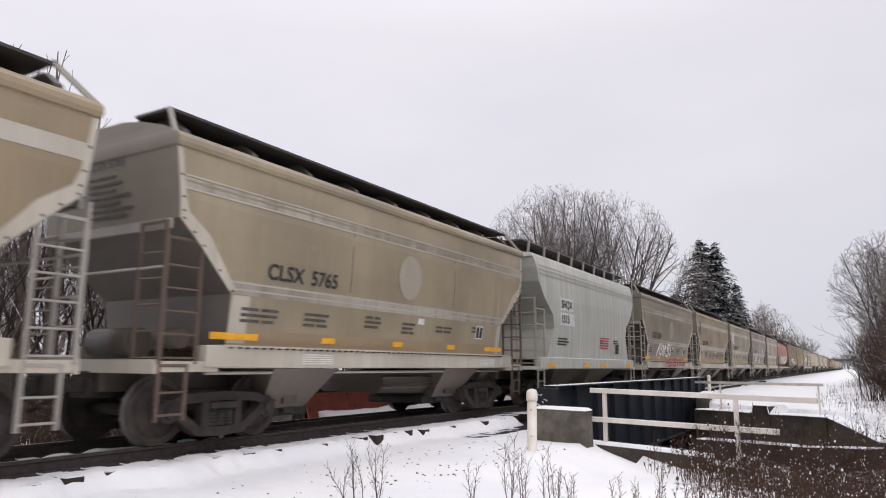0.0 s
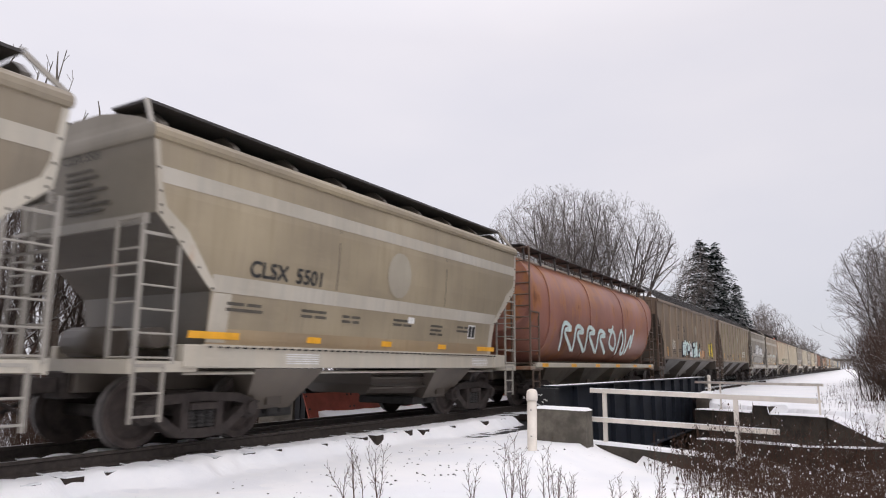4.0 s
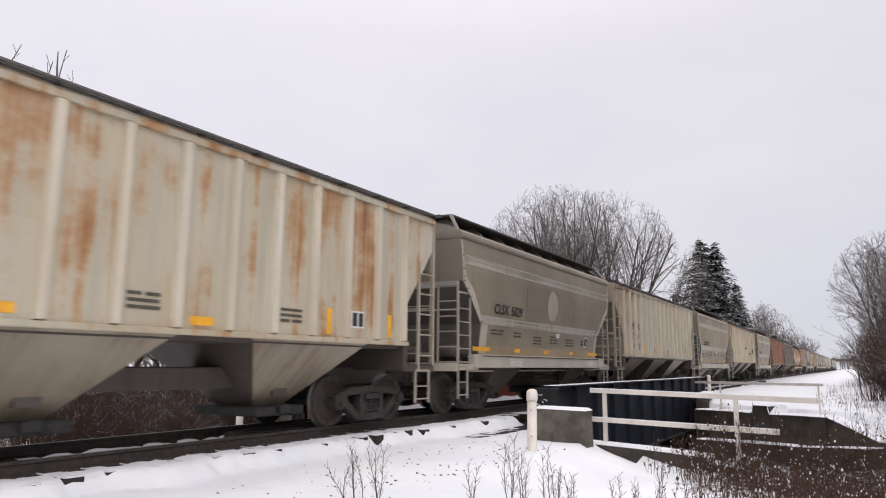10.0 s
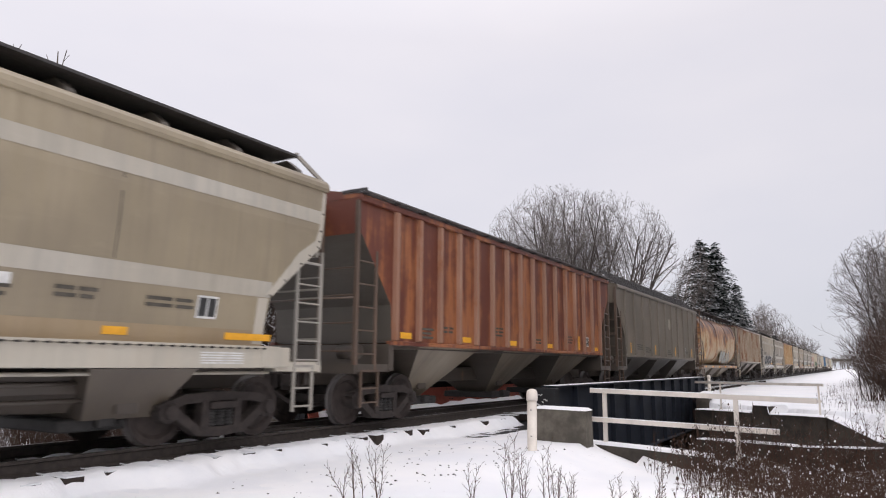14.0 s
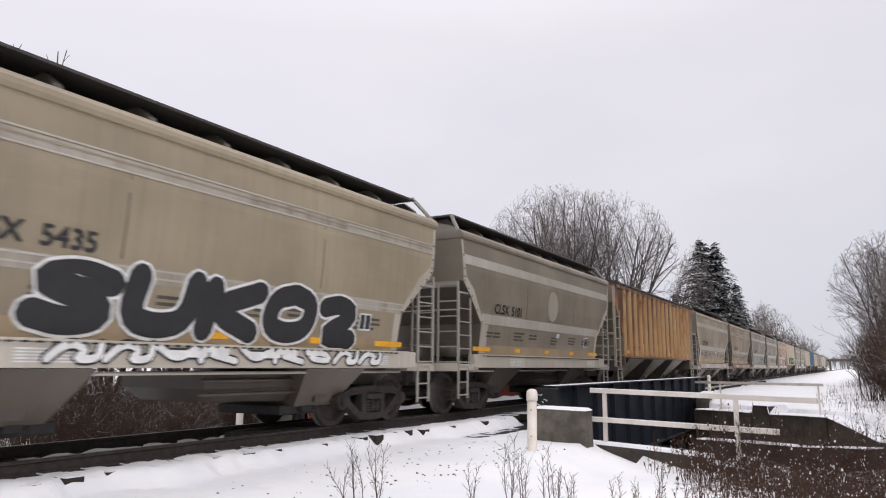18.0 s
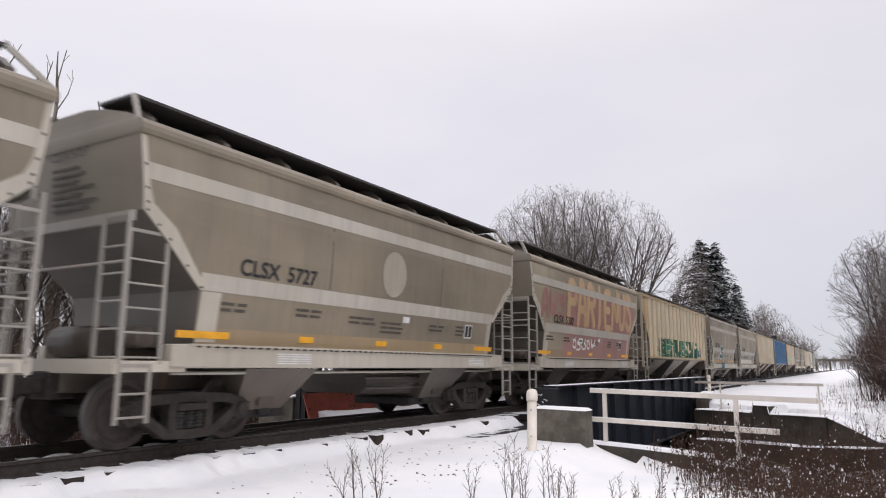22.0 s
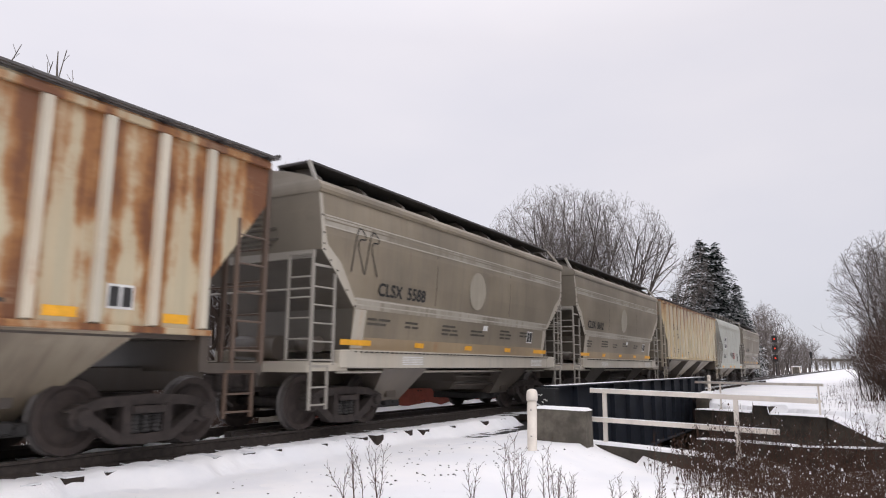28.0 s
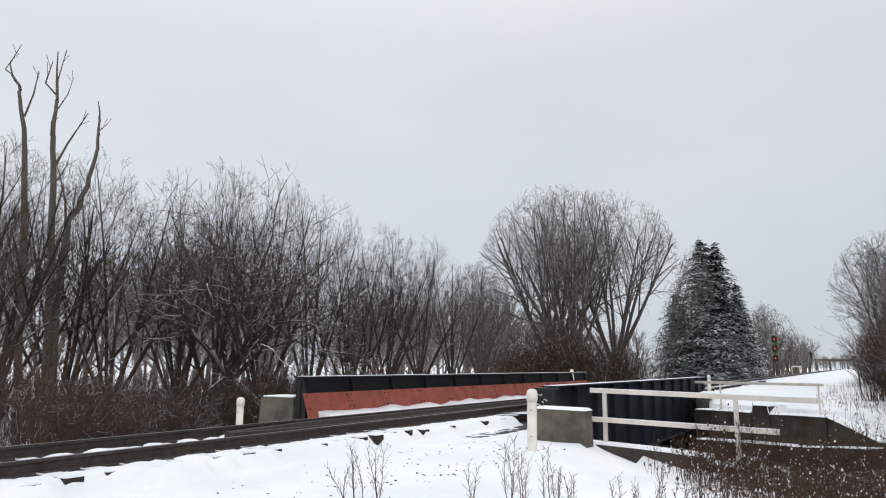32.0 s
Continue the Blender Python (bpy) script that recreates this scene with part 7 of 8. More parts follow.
def car_T(L, body, label="", seed=0, sill=SILL):
    """Round-bodied centre-flow hopper."""
    car = make_car("round_hopper_wagon", label)
    hl = (L - 1.05) / 2
    n = 9
    def body_bm():
        bm = bmesh.new()
        rings = []
        for t in (-1, -0.985, -0.9, -0.82, -0.4, 0, 0.4, 0.82, 0.9, 0.985, 1):
            a = abs(t)
            drop = 0 if a < 0.83 else (a - 0.82) / 0.18
            ring = []
            for i in range(28):
                an = i * math.tau / 28
                z0 = 1.15 + 0.9 * drop
                zc, hz = (4.34 + z0) / 2, (4.34 - z0) / 2
                cx, cz = math.cos(an), math.sin(an)
                q = 2.6
                x = 1.58 * math.copysign(abs(cx) ** (2 / q), cx) * (1 - 0.06 * drop)
                z = zc + hz * math.copysign(abs(cz) ** (2 / q), cz)
                ring.append((x, t * hl, z))
            rings.append(ring)
        return loft(bm, rings, smooth=True)
    bm = body_bm()
    bmesh.ops.recalc_face_normals(bm, faces=bm.faces)
    part("body", bm, body, car)
    for t in (-0.82, -0.28, 0.28, 0.82):
        ring = bmesh.new()
        pts = []
        for i in range(14):
            an = -0.9 + i * 1.9 / 13
            pts.append((1.585 * math.copysign(abs(math.cos(an)) ** (2 / 2.6), math.cos(an)), 2.745 + 1.595 * math.copysign(abs(math.sin(an)) ** (2 / 2.6), math.sin(an))))
        loft(ring, [[(x + 0.004, t * hl - 0.02, z), (x + 0.03, t * hl - 0.02, z), (x + 0.03, t * hl + 0.02, z), (x + 0.004, t * hl + 0.02, z)] for x, z in pts])
        part("weld_band", ring, body, car)
    part("side_sill", box(bmesh.new(), 1.42, 1.56, -hl + 0.3, hl - 0.3, 1.06, 1.2, 0, 0.012), sill, car)
    part("side_sill", box(bmesh.new(), -1.56, -1.42, -hl + 0.3, hl - 0.3, 1.06, 1.2, 0, 0.012), sill, car)
    bm = bmesh.new()
    for s in (1, -1):
        box(bm, min(s * 0.7, s * 1.3), max(s * 0.7, s * 1.3), -hl - 0.15, hl + 0.2, 4.46, 4.49)
        for i in range(12):
            y = -hl + 0.2 + (2 * hl - 0.4) * i / 11
            beam(bm, (s * 0.8, y, 4.43), (s * 1.3, y, 4.43), 0.05, 0.05)
            beam(bm, (s * 1.22, y, 4.44), (s * 1.26, y, 4.05), 0.05, 0.05)
    part("running_board", bm, GRATE, car, "rust-stained dark walkway on brackets")
    for i in range(4):
        b = loft(bmesh.new(), [[(0.4, -1.5, 4.3), (0.4, 1.5, 4.3), (-0.4, 1.5, 4.3), (-0.4, -1.5, 4.3)], [(0.36, -1.45, 4.46), (0.36, 1.45, 4.46), (-0.36, 1.45, 4.46), (-0.36, -1.45, 4.46)]])
        part("hatch", b, HOPPER, car).matrix_basis = pose(0, (i - 1.5) * (2 * hl - 0.5) / 4, 0)
    pitch = (2 * hl - 3.2) / 3
    for i in (-1, 0, 1):
        me, _ = hopper_bay(0, round(pitch / 2, 2), 0.55, 1.25, 0.42, 1.36, 0.6, HOPPER)
        part("hopper_bay", me, HOPPER, car).matrix_basis = pose(0, i * pitch, 0)
        part("outlet_gate", gate_mesh(), BLACK, car).matrix_basis = pose(0, i * pitch, 0)
    for s in (-1, 1):
        y = s * (hl + 0.02)
        part("end_platform", box(bmesh.new(), -1.5, 1.5, min(y, y - s * 0.9), max(y, y - s * 0.9), 1.0, 1.1, 0, 0.01), RUSTY_SILL, car)
        ladder_part("ladder", 0.95, 1.5, y, 1.1, 4.4, 11, LADDER_RUST, car, "x")
        ladder_part("ladder", *sorted((s * (hl - 0.6), s * hl)), 1.5, 1.1, 2.6, 5, LADDER_RUST, car)
        ladder_part("stirrup", *sorted((s * (hl - 0.6), s * (hl - 0.15))), 1.5, 0.36, 1.0, 3, LADDER_RUST, car)
    running_gear(car, hl, hl - 1.5, SILL)
    for i in range(6):
        y = -hl + 0.9 + (2 * hl - 1.8) * i / 5
        part("reflector", box(bmesh.new(), 1.555, 1.562, y - 0.22, y + 0.22, 1.08, 1.18), YELLOW, car)
    return car, hl


def car_W(L, seed=0, label="", mark=("", "")):
    """White two-bay hopper with curved sides, cut-away ends and a walkway on posts."""
    car = make_car("white_hopper_wagon", label)
    hl = (L - 1.0) / 2
    lv = [(1.3, hl - 0.9), (1.6, hl - 1.0), (2.2, hl - 1.35), (2.6, hl - 1.2), (3.1, hl - 0.5), (3.5, hl - 0.2), (3.9, hl - 0.1), (4.22, hl - 0.05)]
    bm = loft(bmesh.new(), body_rings(lv, "W"))
    bmesh.ops.recalc_face_normals(bm, faces=bm.faces)
    for f in bm.faces:
        if abs(f.normal.y) > 0.5:
            f.material_index = 1
    part("body", bm, [WHITE, END_WHITE], car)
    bm = loft(bmesh.new(), [[(1.44, -hl, 4.2), (1.44, hl, 4.2), (-1.44, hl, 4.2), (-1.44, -hl, 4.2)], [(1.4, -hl, 4.3), (1.4, hl, 4.3), (-1.4, hl, 4.3), (-1.4, -hl, 4.3)],
                            [(0.6, -hl, 4.42), (0.6, hl, 4.42), (-0.6, hl, 4.42), (-0.6, -hl, 4.42)]])
    part("roof", bm, WHITE, car)
    for zz in (3.72, 3.84, 3.96):
        part("seam", sheet(bmesh.new(), "W", -hl + 0.2, hl - 0.2, zz, zz + 0.03, 0.02, 1), STRIPE, car)
    for i in range(6 if seed > 9 else 0):   # upright welds stained with rust
        y = -hl + 1.9 + (2 * hl - 3.8) * i / 5
        part("weld_seam", sheet(bmesh.new(), "W", y, y + 0.03, 1.45, 3.7, 0.006, 8), DUST, car)
    for s in (1, -1):
        b = bmesh.new()
        box(b, min(s * 0.5, s * 1.2), max(s * 0.5, s * 1.2), -hl - 0.1, hl + 0.1, 4.66, 4.70)
        box(b, min(s * 0.5, s * 0.54), max(s * 0.5, s * 0.54), -hl, hl, 4.36, 4.66)
        for i in range(9):
            y = -hl + 0.3 + (2 * hl - 0.6) * i / 8
            beam(b, (s * 1.18, y, 4.3), (s * 1.22, y, 4.7), 0.08, 0.05, 1)
        part("running_board", b, [GRATE_GREY, LADDER], car, "dark walkway on pale posts")
        x0, x1 = sorted((s * 1.36, s * 1.54))
        part("side_sill", box(bmesh.new(), x0, x1, -hl + 0.3, hl - 0.3, 1.02, 1.36, 0, 0.02), WHITE, car)
    for i in range(3):
        b = box(bmesh.new(), -0.4, 0.4, -1.4, 1.4, 4.4, 4.58, 0, 0.03)
        part("hatch", b, WHITE, car).matrix_basis = pose(0, (i - 1) * (2 * hl - 0.8) / 3, 0)
    for y in (-1.6, 1.6):
        me, _ = hopper_bay(0, 1.5, 0.6, 1.04, 0.42, 1.3, 0.72, HOPPER)
        part("hopper_bay", me, HOPPER, car).matrix_basis = pose(0, y, 0)
        part("outlet_gate", gate_mesh(), BLACK, car).matrix_basis = pose(0, y, 0)
    for s in (-1, 1):
        y = s * (hl + 0.02)
        part("end_platform", box(bmesh.new(), -1.5, 1.5, min(y, y - s * 0.9), max(y, y - s * 0.9), 1.0, 1.1, 0, 0.01), WHITE, car)
        ladder_part("ladder", 0.95, 1.5, y, 1.1, 4.6 if s > 0 else 3.0, 11 if s > 0 else 6, LADDER, car, "x")
        ladder_part("ladder", *sorted((s * (hl - 0.6), s * hl)), 1.52, 1.1, 2.7, 5, LADDER, car)
        ladder_part("stirrup", *sorted((s * (hl - 0.6), s * (hl - 0.15))), 1.5, 0.36, 1.0, 3, LADDER, car)
    running_gear(car, hl, hl - 1.4, WHITE)
    for i, y in enumerate((-hl + 1.1, -0.9, 0.9, hl - 1.0)):
        part("reflector", box(bmesh.new(), 1.542, 1.547, y - 0.3, y + 0.3, 1.08, 1.2), YELLOW, car)
    text_bars(car, "W", -hl + 1.6, 1.9, 1.0, 3, INK, seed=seed)
    text_bars(car, "W", 0.6, 2.05, 1.0, 5, SPRAY_RED[0], seed=seed + 3)
    text_bars(car, "W", hl - 2.9, 2.0, 0.7, 2, INK, seed=seed + 5)
    plate = part("data_plate", sheet(bmesh.new(), "W", hl - 2.6, hl - 2.2, 1.55, 1.9, 0.01, 1), INK, car)
    for j, words in enumerate(mark):
        if words:
            y, z = -hl + 1.85, 2.85 - 0.45 * j
            part("mark_panel", sheet(bmesh.new(), "W", y - 0.06, y + 1.02 if j == 0 else y + 1.15, z - 0.07, z + 0.31, 0.008, 1), WHITE_INK, car)
            lettering(car, "W", words, y, z, 0.34, off=0.014)
    return car, hl


# ---- the train, head to tail ----
def length(k):
    return REAR[k] - REAR[k - 1] if k else 12.1


TAN_BANDS = "two-bay covered hopper wagon, dusty tan with faded pale bands"
TAN_PLAIN = "two-bay covered hopper wagon, dusty grey-tan without bands"
TRAIN = []


def add(k, made):
    car, hl = made
    TRAIN.append((car, k))
    return car, hl


def A(k, mark="", bands=True, body=None, sill=SILL, logo=1, ladder=LADDER, label="", shift=0.0, band_off=0.005):
    return add(k, car_A(length(k), body or (TAN if k % 2 else GREYTAN), bands, sill, mark, logo, ladder, k, label or (TAN_BANDS if bands else TAN_PLAIN), shift, band_off))


CLEAN_ENDS = ("cream", "pale_cream", "grey_cream", "rusting_cream", "cream_rusty_top", "pale_grey", "pale_grey_rib", "orange_rust")


def Rb(k, body, rows=("", ""), label="", **kw):
    if body.name[12:] in CLEAN_ENDS:
        kw = {"end": END_CREAM, "end_top": HOPPER_CREAM, "ladder": LADDER_CREAM, **kw}
    return add(k, car_R(length(k), body, rows=rows, seed=k, label=label, **kw))


A(0, "CLSX 5761", body=TAN_WARM)
A(1, "CLSX 5765", False, ladder=LADDER_RUST)
add(2, car_W(length(2), 2, "white two-bay covered hopper wagon with curved sides and dark walkway", ("SHQX", "1513")))
c, h = A(3, "CLSX 5554", False, body=GREYTAN, label="two-bay covered hopper wagon, brown-grey, sprayed with red and white lettering")
graffiti(c, "A", 3, -2.6, 0.2, 1.55, 2.15, SPRAY_WHITE, 6, 0.09, False)
graffiti(c, "A", 4, -1.4, 3.0, 1.1, 1.5, SPRAY_RED, 8, 0.08, False, 0.17)
c, h = A(4, "CLSX 5784", body=TAN_WARM)
graffiti(c, "A", 5, -h + 0.55, -h + 1.2, 2.9, 3.7, SPRAY_BLACK[:1], 2, 0.06, False)
graffiti(c, "A", 6, -0.6, 1.6, 1.6, 1.95, SPRAY_BLACK[:1], 5, 0.04, False)
c, h = A(5, "CLSX 5767")
graffiti(c, "A", 7, -h + 0.7, -h + 1.5, 2.7, 3.5, SPRAY_WHITE, 2, 0.18, False)
c, h = A(6, "CLSX 5483")
graffiti(c, "A", 8, -h + 2.4, -h + 3.8, 1.62, 2.08, SPRAY_WHITE, 4, 0.1, False)
graffiti(c, "A", 9, 0.1, 0.7, 1.45, 1.95, SPRAY_WHITE, 2, 0.08, False)
graffiti(c, "A", 10, 2.4, 3.2, 2.4, 2.8, SPRAY_WHITE, 2, 0.06, False)
A(7, "CLSX 5501")
c, h = add(8, car_T(length(8), SALMON, "round-bodied covered hopper wagon, faded salmon red with white sprayed lettering", 8))
graffiti(c, "T", 11, -h + 2.0, h - 3.5, 1.5, 2.5, SPRAY_TEAL[:1], 7, 0.14, False)
BROWN_LABEL = "three-bay ribbed hopper wagon, dusty brown with sprayed lettering"
c, h = Rb(9, BROWN, ("CG AX", "92 42"), BROWN_LABEL, ribs=11, rib_mat=BROWN_RIB, flat=True, hopper=HOPPER_DARK, ladder=LADDER_RUST)
EX = over_ribs(h, 11)
spray_word(c, "R", "?" * 9, -3.0, 1.6, 1.6, 2.45, SPRAY_MULTI[2:3] + SPRAY_MULTI[:1] + SPRAY_MULTI[:1], SPRAY_MULTI[1], 0.2, 0.035, 0.01, 0.1, 12, EX, "pale blue and white wild lettering with black edges")
spray_word(c, "R", "OUI", 1.75, 3.0, 1.55, 2.05, SPRAY_SALMON[:1], None, 0.09, 0.0, 0.01, 0, 212, EX, "faded orange sprayed letters")
spray_word(c, "R", "WU", 4.65, 5.75, 1.55, 2.5, SPRAY_YELLOW[:1], SPRAY_YELLOW[1], 0.2, 0.03, 0.01, 0, 13, EX, "yellow sprayed letters with black edges")
graffiti(c, "R", 14, -5.1, -4.5, 1.9, 2.4, SPRAY_SALMON[1:], 2, 0.07, False, 0.012)
c, h = Rb(10, BROWN_RIB, ("CG AX", "93 51"), BROWN_LABEL, ribs=11, rib_mat=TAN, flat=True, hopper=HOPPER_DARK, ladder=LADDER_RUST)
spray_word(c, "R", "COUS", 2.5, 3.8, 1.85, 2.25, SPRAY_WHITE, None, 0.06, 0, 0.012, 0.1, 15, over_ribs(h, 11), "white looping tag")
c, h = A(11, "CLSX 5352", body=GREYTAN, label="two-bay covered hopper wagon, tan with bands and large white bubble lettering")
spray_word(c, "A", "KOAS", -2.3, -0.1, 2.2, 3.12, SPRAY_WHITE, SPRAY_BLACK[0], 0.28, 0.045, 0.013, 0, 16)
spray_word(c, "A", "?????", -2.9, 2.6, 1.44, 2.08, STRIPE_SPRAY, SPRAY_BLACK[0], 0.34, 0.035, 0.012, 0, 116)
spray_word(c, "A", "GEAL", 0.5, 2.9, 2.2, 2.92, SPRAY_WHITE, SPRAY_BLACK[0], 0.3, 0.045, 0.013, 0, 17)
graffiti(c, "A", 18, -0.2, 0.4, 2.5, 3.25, SPRAY_BLACK[:1], 2, 0.03, False)
c, h = A(12, "CLSX 5486", body=TAN_WARM, label="two-bay covered hopper wagon, tan with cream and black sprayed blocks")
for a, b, word in ((-3.3, -2.2, "R"), (-2.0, -1.3, "I"), (-0.95, 0.3, "A"), (0.5, 1.1, "I"), (1.4, 2.1, "L"), (2.4, 3.3, "E")):
    spray_word(c, "A", word, a, b, 1.42, 2.09, SPRAY_CREAM[:1], SPRAY_CREAM[1], 0.24, 0.045, 0.013, 0.12, 19 + int(a * 10), label="cream sprayed block letter with black edges", times=0)
for a, b in ((-1.9, -1.3), (-0.9, -0.3), (1.1, 3.1)):
    spray_field(c, "A", a, b, 2.3, 2.42, SPRAY_TEAL[0], 0.014, seed=a, wave=0.16)
c, h = Rb(13, CREAM_RUST, ("", ""), "three-bay ribbed hopper wagon, cream paint eaten by orange rust", rib_mat=RIB_PALE, hopper=HOPPER_CREAM)
EX = over_ribs(h, 16)
spray_word(c, "R", "SAOS", -2.7, -1.0, 1.5, 2.15, SPRAY_GREEN[:1], None, 0.05, 0, 0.01, 0, 21, EX, "faded green sprayed letters")
spray_word(c, "R", "SOTCSSUHSO", -0.7, 5.8, 1.5, 2.15, SPRAY_GREEN[:1], None, 0.06, 0, 0.01, 0, 22, EX, "faded green sprayed letters")
Rb(14, PALE_CREAM, ("AE X 141 45", ""), "three-bay ribbed hopper wagon, pale cream with rust streaks", first=1, row_z=2.34, rib_mat=RIB_PALE, hopper=HOPPER_CREAM)
A(15, "CLSX 5029", False, body=GREYTAN)
c, h = Rb(16, GREY_CREAM, ("PM RX", "17 24 2"), "ribbed hopper wagon, off-white with rust patches near one end", row_z=2.6, rib_mat=RIB_PALE, hopper=HOPPER_CREAM)
A(17, "CLSX 5277")
c, h = Rb(18, CREAM_TOP, ("", ""), "ribbed hopper wagon, cream with dark rust below the roof, black tags", rib_mat=RIB_PALE, hopper=HOPPER_CREAM)
EX = over_ribs(h, 16)
for i, (a, b, z0, z1) in enumerate(((-2.2, -1.6, 2.6, 3.5), (0.3, 0.9, 2.5, 3.1), (1.4, 2.0, 2.5, 3.0), (3.9, 5.0, 2.2, 3.2), (2.7, 3.3, 1.9, 2.5))):
    spray_word(c, "R", "??", a, b, z0, z1, SPRAY_BLACK[:1], None, 0.04, 0, 0.01, 0.1, 30 + i, EX, "black sprayed tag")
A(19, "CLSX 5257")
Rb(20, RED, ("", ""), "three-bay ribbed hopper wagon, deep rust red with dull ribs", rib_mat=RED_RIB, hopper=HOPPER, ladder=LADDER_RUST)
Rb(21, OLIVE, ("", ""), "three-bay ribbed hopper wagon, dark olive grey", ribs=11, flat=True, hopper=HOPPER_DARK, ladder=LADDER_RUST)
c, h = add(22, car_T(length(22), T_RUST, "round-bodied covered hopper wagon, cream streaked with dark rust", 22, RUSTY_SILL))
spray_word(c, "T", "BEU", -0.9, 1.85, 1.35, 2.1, STONE_GREY, SPRAY_BLACK[0], 0.26, 0.03, 0.012, 0.1, 40, label="grey sprayed letters with black edges")
spray_word(c, "T", "A", 2.15, 2.95, 1.35, 2.1, STONE_GREY, SPRAY_BLACK[0], 0.22, 0.03, 0.012, 0, 43, label="grey sprayed letter with black edges")
Rb(23, PALE, ("AE X 14 118", ""), "three-bay ribbed hopper wagon, off-white with brown rust panels", first=1, row_z=2.25, ink=STENCIL, rib_mat=PALE_STAINED)
c, h = A(24, "CLSX 5435", False, body=TAN, logo=0, label="two-bay covered hopper wagon, tan with large black and white lettering")
spray_word(c, "A", "SUKO2", -2.9, 3.0, 1.38, 2.3, SPRAY_BLACK[:1], SPRAY_BLACK[1], 0.33, 0.04, 0.02, 0.2, 41, label="black bubble letters with white edges")
graffiti(c, "A", 141, -2.6, 3.6, 1.1, 1.36, SPRAY_BLACK[::-1], 9, 0.09, True, 0.18)
A(25, "CLSX 5101", body=GREYTAN)
Rb(26, ORANGE, ("", ""), "three-bay ribbed hopper wagon, burnt orange rust with dull cream ribs", rib_mat=ORANGE_RIB, hopper=HOPPER_CREAM)
A(27, "CLSX 5287")
A(28, "CLSX 5184", False, body=TAN_WARM, sill=RUSTY_SILL, ladder=LADDER_RUST, label="two-bay covered hopper wagon, grey-tan with a rusty side sill")
c, h = A(29, "CLSX 5002", body=GREYTAN, label="two-bay covered hopper wagon, tan with bands and pale blue sprayed lettering")
spray_word(c, "A", "??????", -3.5, 0.5, 1.42, 2.1, SPRAY_PASTEL, None, 0.3, 0.0, 0.012, 0.1, 42, label="pastel sprayed lettering, half worn away")
graffiti(c, "A", 142, 0.4, 3.4, 1.45, 2.1, STONE_GREY + SPRAY_BLACK[:1], 5, 0.12, True, 0.013)
A(30, "CLSX 5727", body=GREYTAN)
c, h = A(31, "CLSX 5300", body=TAN, logo=0, band_off=0.02, label="covered hopper wagon, tan, sprayed over in faded pink with orange letters")
spray_field(c, "A", -2.7, h - 0.95, 1.38, 2.6, PINK_GROUND, 0.006, seed=5, wave=0.02)
spray_field(c, "A", -2.4, h - 0.55, 2.55, 3.6, PINK_GROUND, 0.0075, seed=6, wave=0.3)
spray_word(c, "A", "AWS", -4.7, -2.7, 2.42, 3.35, [PINK_GROUND], None, 0.2, 0.0, 0.008, 0, 45, label="faded pink sprayed letters")
spray_word(c, "A", "PARIENUS", -2.6, 4.6, 2.3, 3.88, [OLD_ORANGE], None, 0.27, 0.0, 0.01, 0, 43, label="tall faded orange sprayed letters")
graffiti(c, "A", 44, -2.0, 0.2, 1.6, 2.0, SPRAY_WHITE, 5, 0.06, False)
c, h = Rb(32, CREAM, ("", ""), "ribbed hopper wagon, cream with green and teal lettering along the bottom", rib_mat=RIB_PALE, hopper=HOPPER_CREAM)
EX = over_ribs(h, 16)
spray_field(c, "R", -4.6, 3.75, 1.57, 2.42, SPRAY_GREEN[0], 0.006, EX, 4)
spray_word(c, "R", "????????", -4.5, 3.7, 1.6, 2.4, SPRAY_GREEN[1:2] + SPRAY_GREEN[:1] + SPRAY_GREEN[1:2], SPRAY_CREAM[0], 0.26, 0.03, 0.01, 0, 45, EX, "green and teal sprayed letters with cream edges")
spray_word(c, "R", "??", 4.2, 5.2, 1.6, 2.15, SPRAY_DEEP, None, 0.2, 0, 0.01, 0, 46, EX)
graffiti(c, "R", 145, h - 1.0, h - 0.5, 2.9, 3.4, SPRAY_BLACK[:1], 2, 0.05, False)
c, h = A(33, "CLSX 5042", body=GREYTAN, label="two-bay covered hopper wagon, tan with a teal and white sprayed figure")
spray_word(c, "A", "S", -2.0, -0.85, 1.62, 2.45, SPRAY_DEEP, SPRAY_WHITE[0], 0.24, 0.045, 0.03, 0.1, 46, label="teal sprayed figure with a white edge")
spray_word(c, "A", "U", -1.85, -0.7, 1.02, 1.45, SPRAY_DEEP, SPRAY_TEAL[2], 0.34, 0.03, 0.18, 0, 47, label="teal sprayed figure")
spray_word(c, "A", "I", -2.65, -2.2, 1.55, 1.95, SPRAY_WHITE, None, 0.16, 0, 0.03, 0.3, 48, label="white sprayed stroke")
c, h = A(34, "CLSX 5106", body=TAN, label="two-bay covered hopper wagon, tan with pale sprayed lower band")
spray_field(c, "A", -h + 1.5, 2.6, 1.4, 1.72, SPRAY_CREAM[2], 0.008, seed=9, wave=0.12)
for a, b in ((-3.9, -3.2), (-2.7, -1.9), (-1.2, -0.4), (0.3, 1.0), (1.4, 2.2)):
    part("data_panel", sheet(bmesh.new(), "A", a, b, 1.72, 2.06, 0.009), STRIPE, c)
    text_bars(c, "A", a + 0.06, 1.97, b - a - 0.12, 3, STENCIL, 0.09, 0.03, 47)
graffiti(c, "A", 47, -2.0, 2.4, 1.42, 1.95, STENCIL_SPRAY, 7, 0.02, False, 0.016)
c, h = Rb(35, CREAM, ("PM RX", "15 06 31"), "three-bay ribbed hopper wagon, clean cream yellow", rib_mat=RIB_PALE, hopper=HOPPER_CREAM)
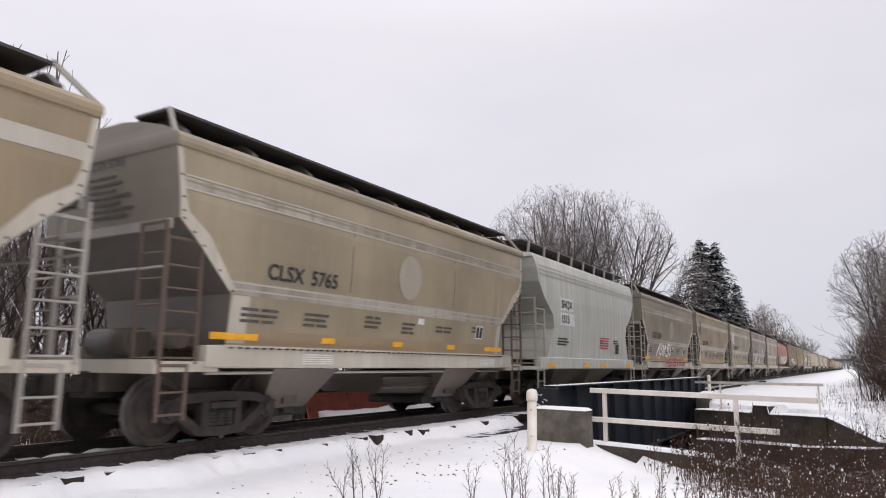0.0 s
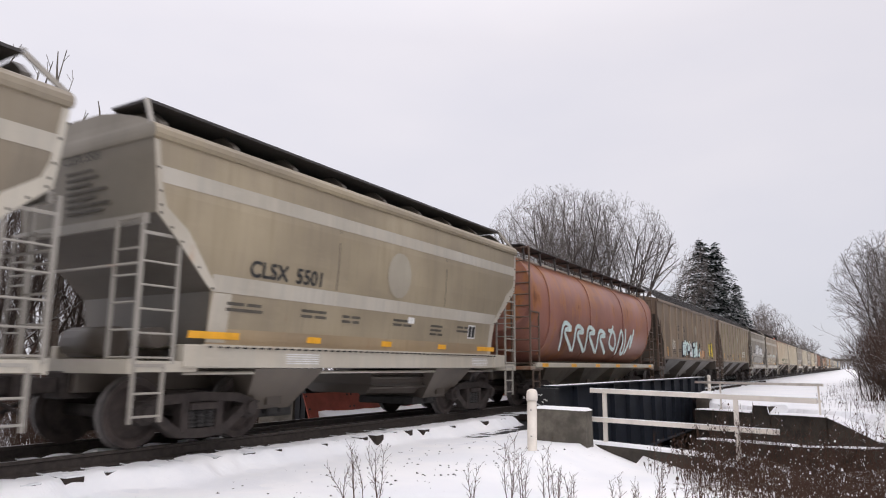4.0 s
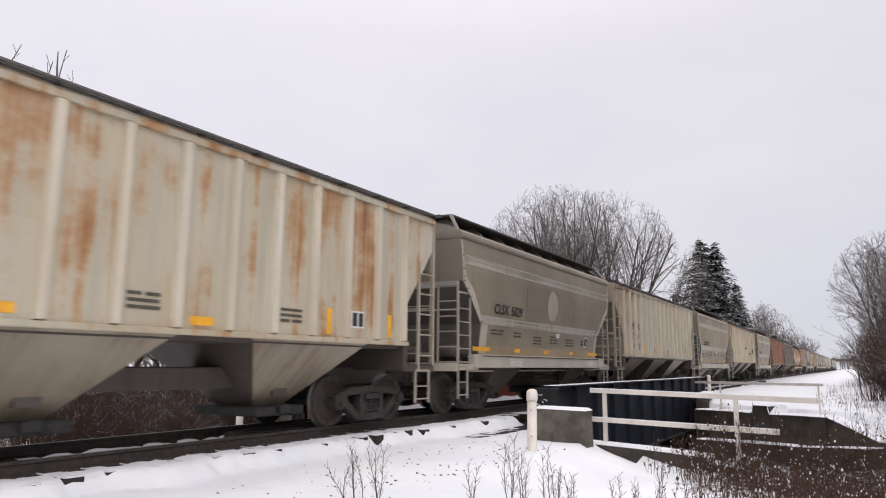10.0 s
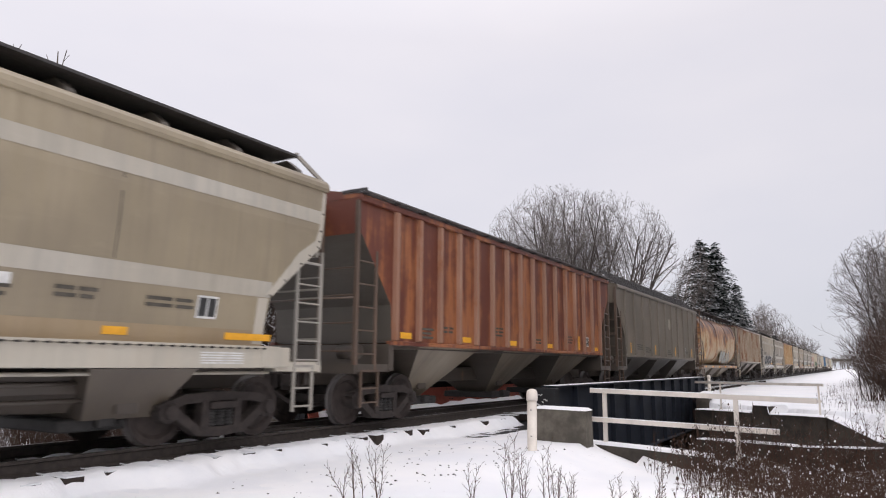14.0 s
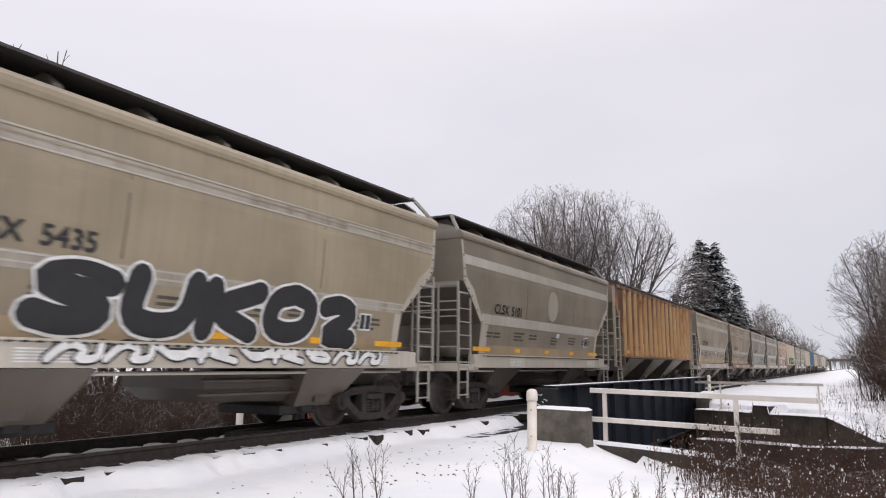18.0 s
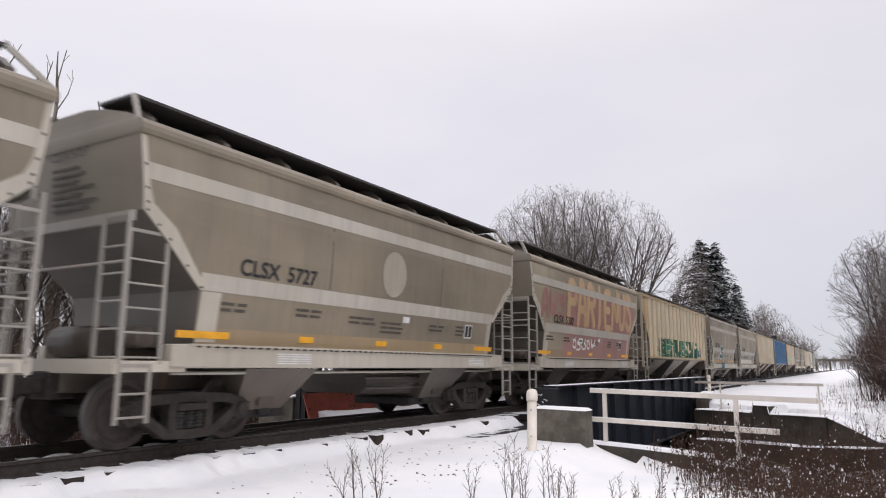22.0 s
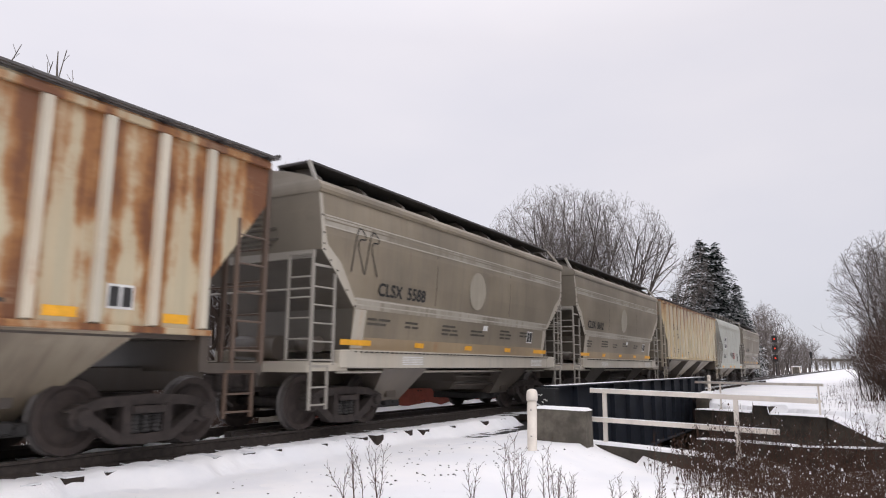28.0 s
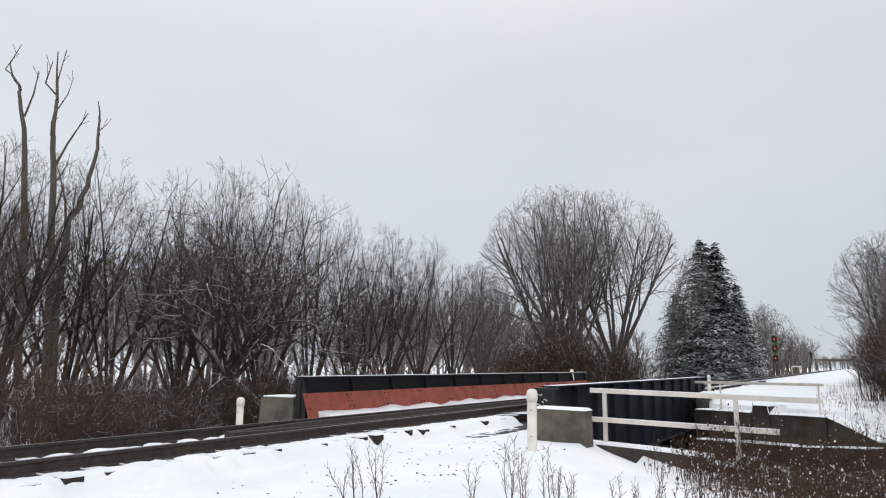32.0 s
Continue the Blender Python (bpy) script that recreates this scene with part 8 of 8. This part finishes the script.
graffiti(c, "R", 48, 0.2, 4.2, 1.55, 2.1, SPRAY_BLACK[:1], 6, 0.025, False, 0.09)
Rb(36, BLUE, ("", ""), "three-bay ribbed hopper wagon, faded blue", end=BLUE)
c, h = Rb(37, CREAM_RUST, ("PM RX", "15 06"), "three-bay ribbed hopper wagon, cream and dark rust with cyan tags", rib_mat=RIB_PALE, ladder=LADDER_RUST, hopper=HOPPER_CREAM)
graffiti(c, "R", 49, -h + 1.3, -0.6, 1.75, 2.55, SPRAY_CYAN, 9, 0.06, False, 0.09)
c, h = A(38, "CLSX 5588", False)
graffiti(c, "A", 50, -h + 0.9, -h + 1.7, 2.7, 3.6, SPRAY_BLACK[:1], 2, 0.025, False)
A(39, "CLSX 5612", False, body=GREYTAN, shift=-0.45)
Rb(40, CREAM_TOP, ("CG CX", "20 213"), "three-bay ribbed hopper wagon, pale cream with orange rust streaks", rib_mat=RIB_PALE, hopper=HOPPER_CREAM)
c, h = add(41, car_W(length(41), 41, "white two-bay covered hopper wagon with a black tag", ("CAEX", "32694")))
graffiti(c, "W", 51, -0.9, 1.2, 1.75, 2.15, SPRAY_BLACK[:1], 5, 0.04, False)
c, h = A(42, "CLSX 5798", False, label="last two-bay covered hopper wagon, grey-tan with white tags")
graffiti(c, "A", 52, 0.9, 3.9, 1.6, 2.0, SPRAY_WHITE, 5, 0.035, False)


def wagon_start(k):
    """Middle of wagon k along the track at 0 s."""
    body = length(k) - {"A": 1.12, "W": 1.0}.get(SHAPE[k], 1.05)
    return REAR[k] - body / 2


SHAPE = {k: "A" if c.name.startswith("hopper") else "W" if c.name.startswith("white") else "R" for c, k in TRAIN}


WAGON_OF = {c.name: k for c, k in TRAIN}


def motions():
    """The train rolls past at one speed from start to end."""
    for car, k in TRAIN:
        y = wagon_start(k)
        walk(car, [(0.0, pose(0, y, 0)), (32.0, pose(0, y - SPEED * 32.0, 0))])
    # wheels turn without slip while their wagon is near enough to be seen turning
    for wheel, side, yy in TURNING:
        flat, x = (0 if side > 0 else 180), side * 0.76
        start = wagon_start(WAGON_OF[wheel.parent.parent.name])
        a, b = max(0.0, (start - 30.0) / SPEED), min(32.0, (start - 3.0) / SPEED)
        if b <= a:
            continue
        first, last = math.ceil(a * FPS), math.floor(b * FPS)
        rows = [(0.0, pose(x, yy, 0.458, 0, 0, flat))] if first > 0 else []
        for n in range(first, last + 1):
            rows.append((n / FPS, pose(x, yy, 0.458, side * math.degrees((n - first) / FPS * SPEED / 0.458), 0, flat)))
        if last < 32 * FPS:
            rows.append((32.0, rows[-1][1]))
        walk(wheel, rows)


motions()
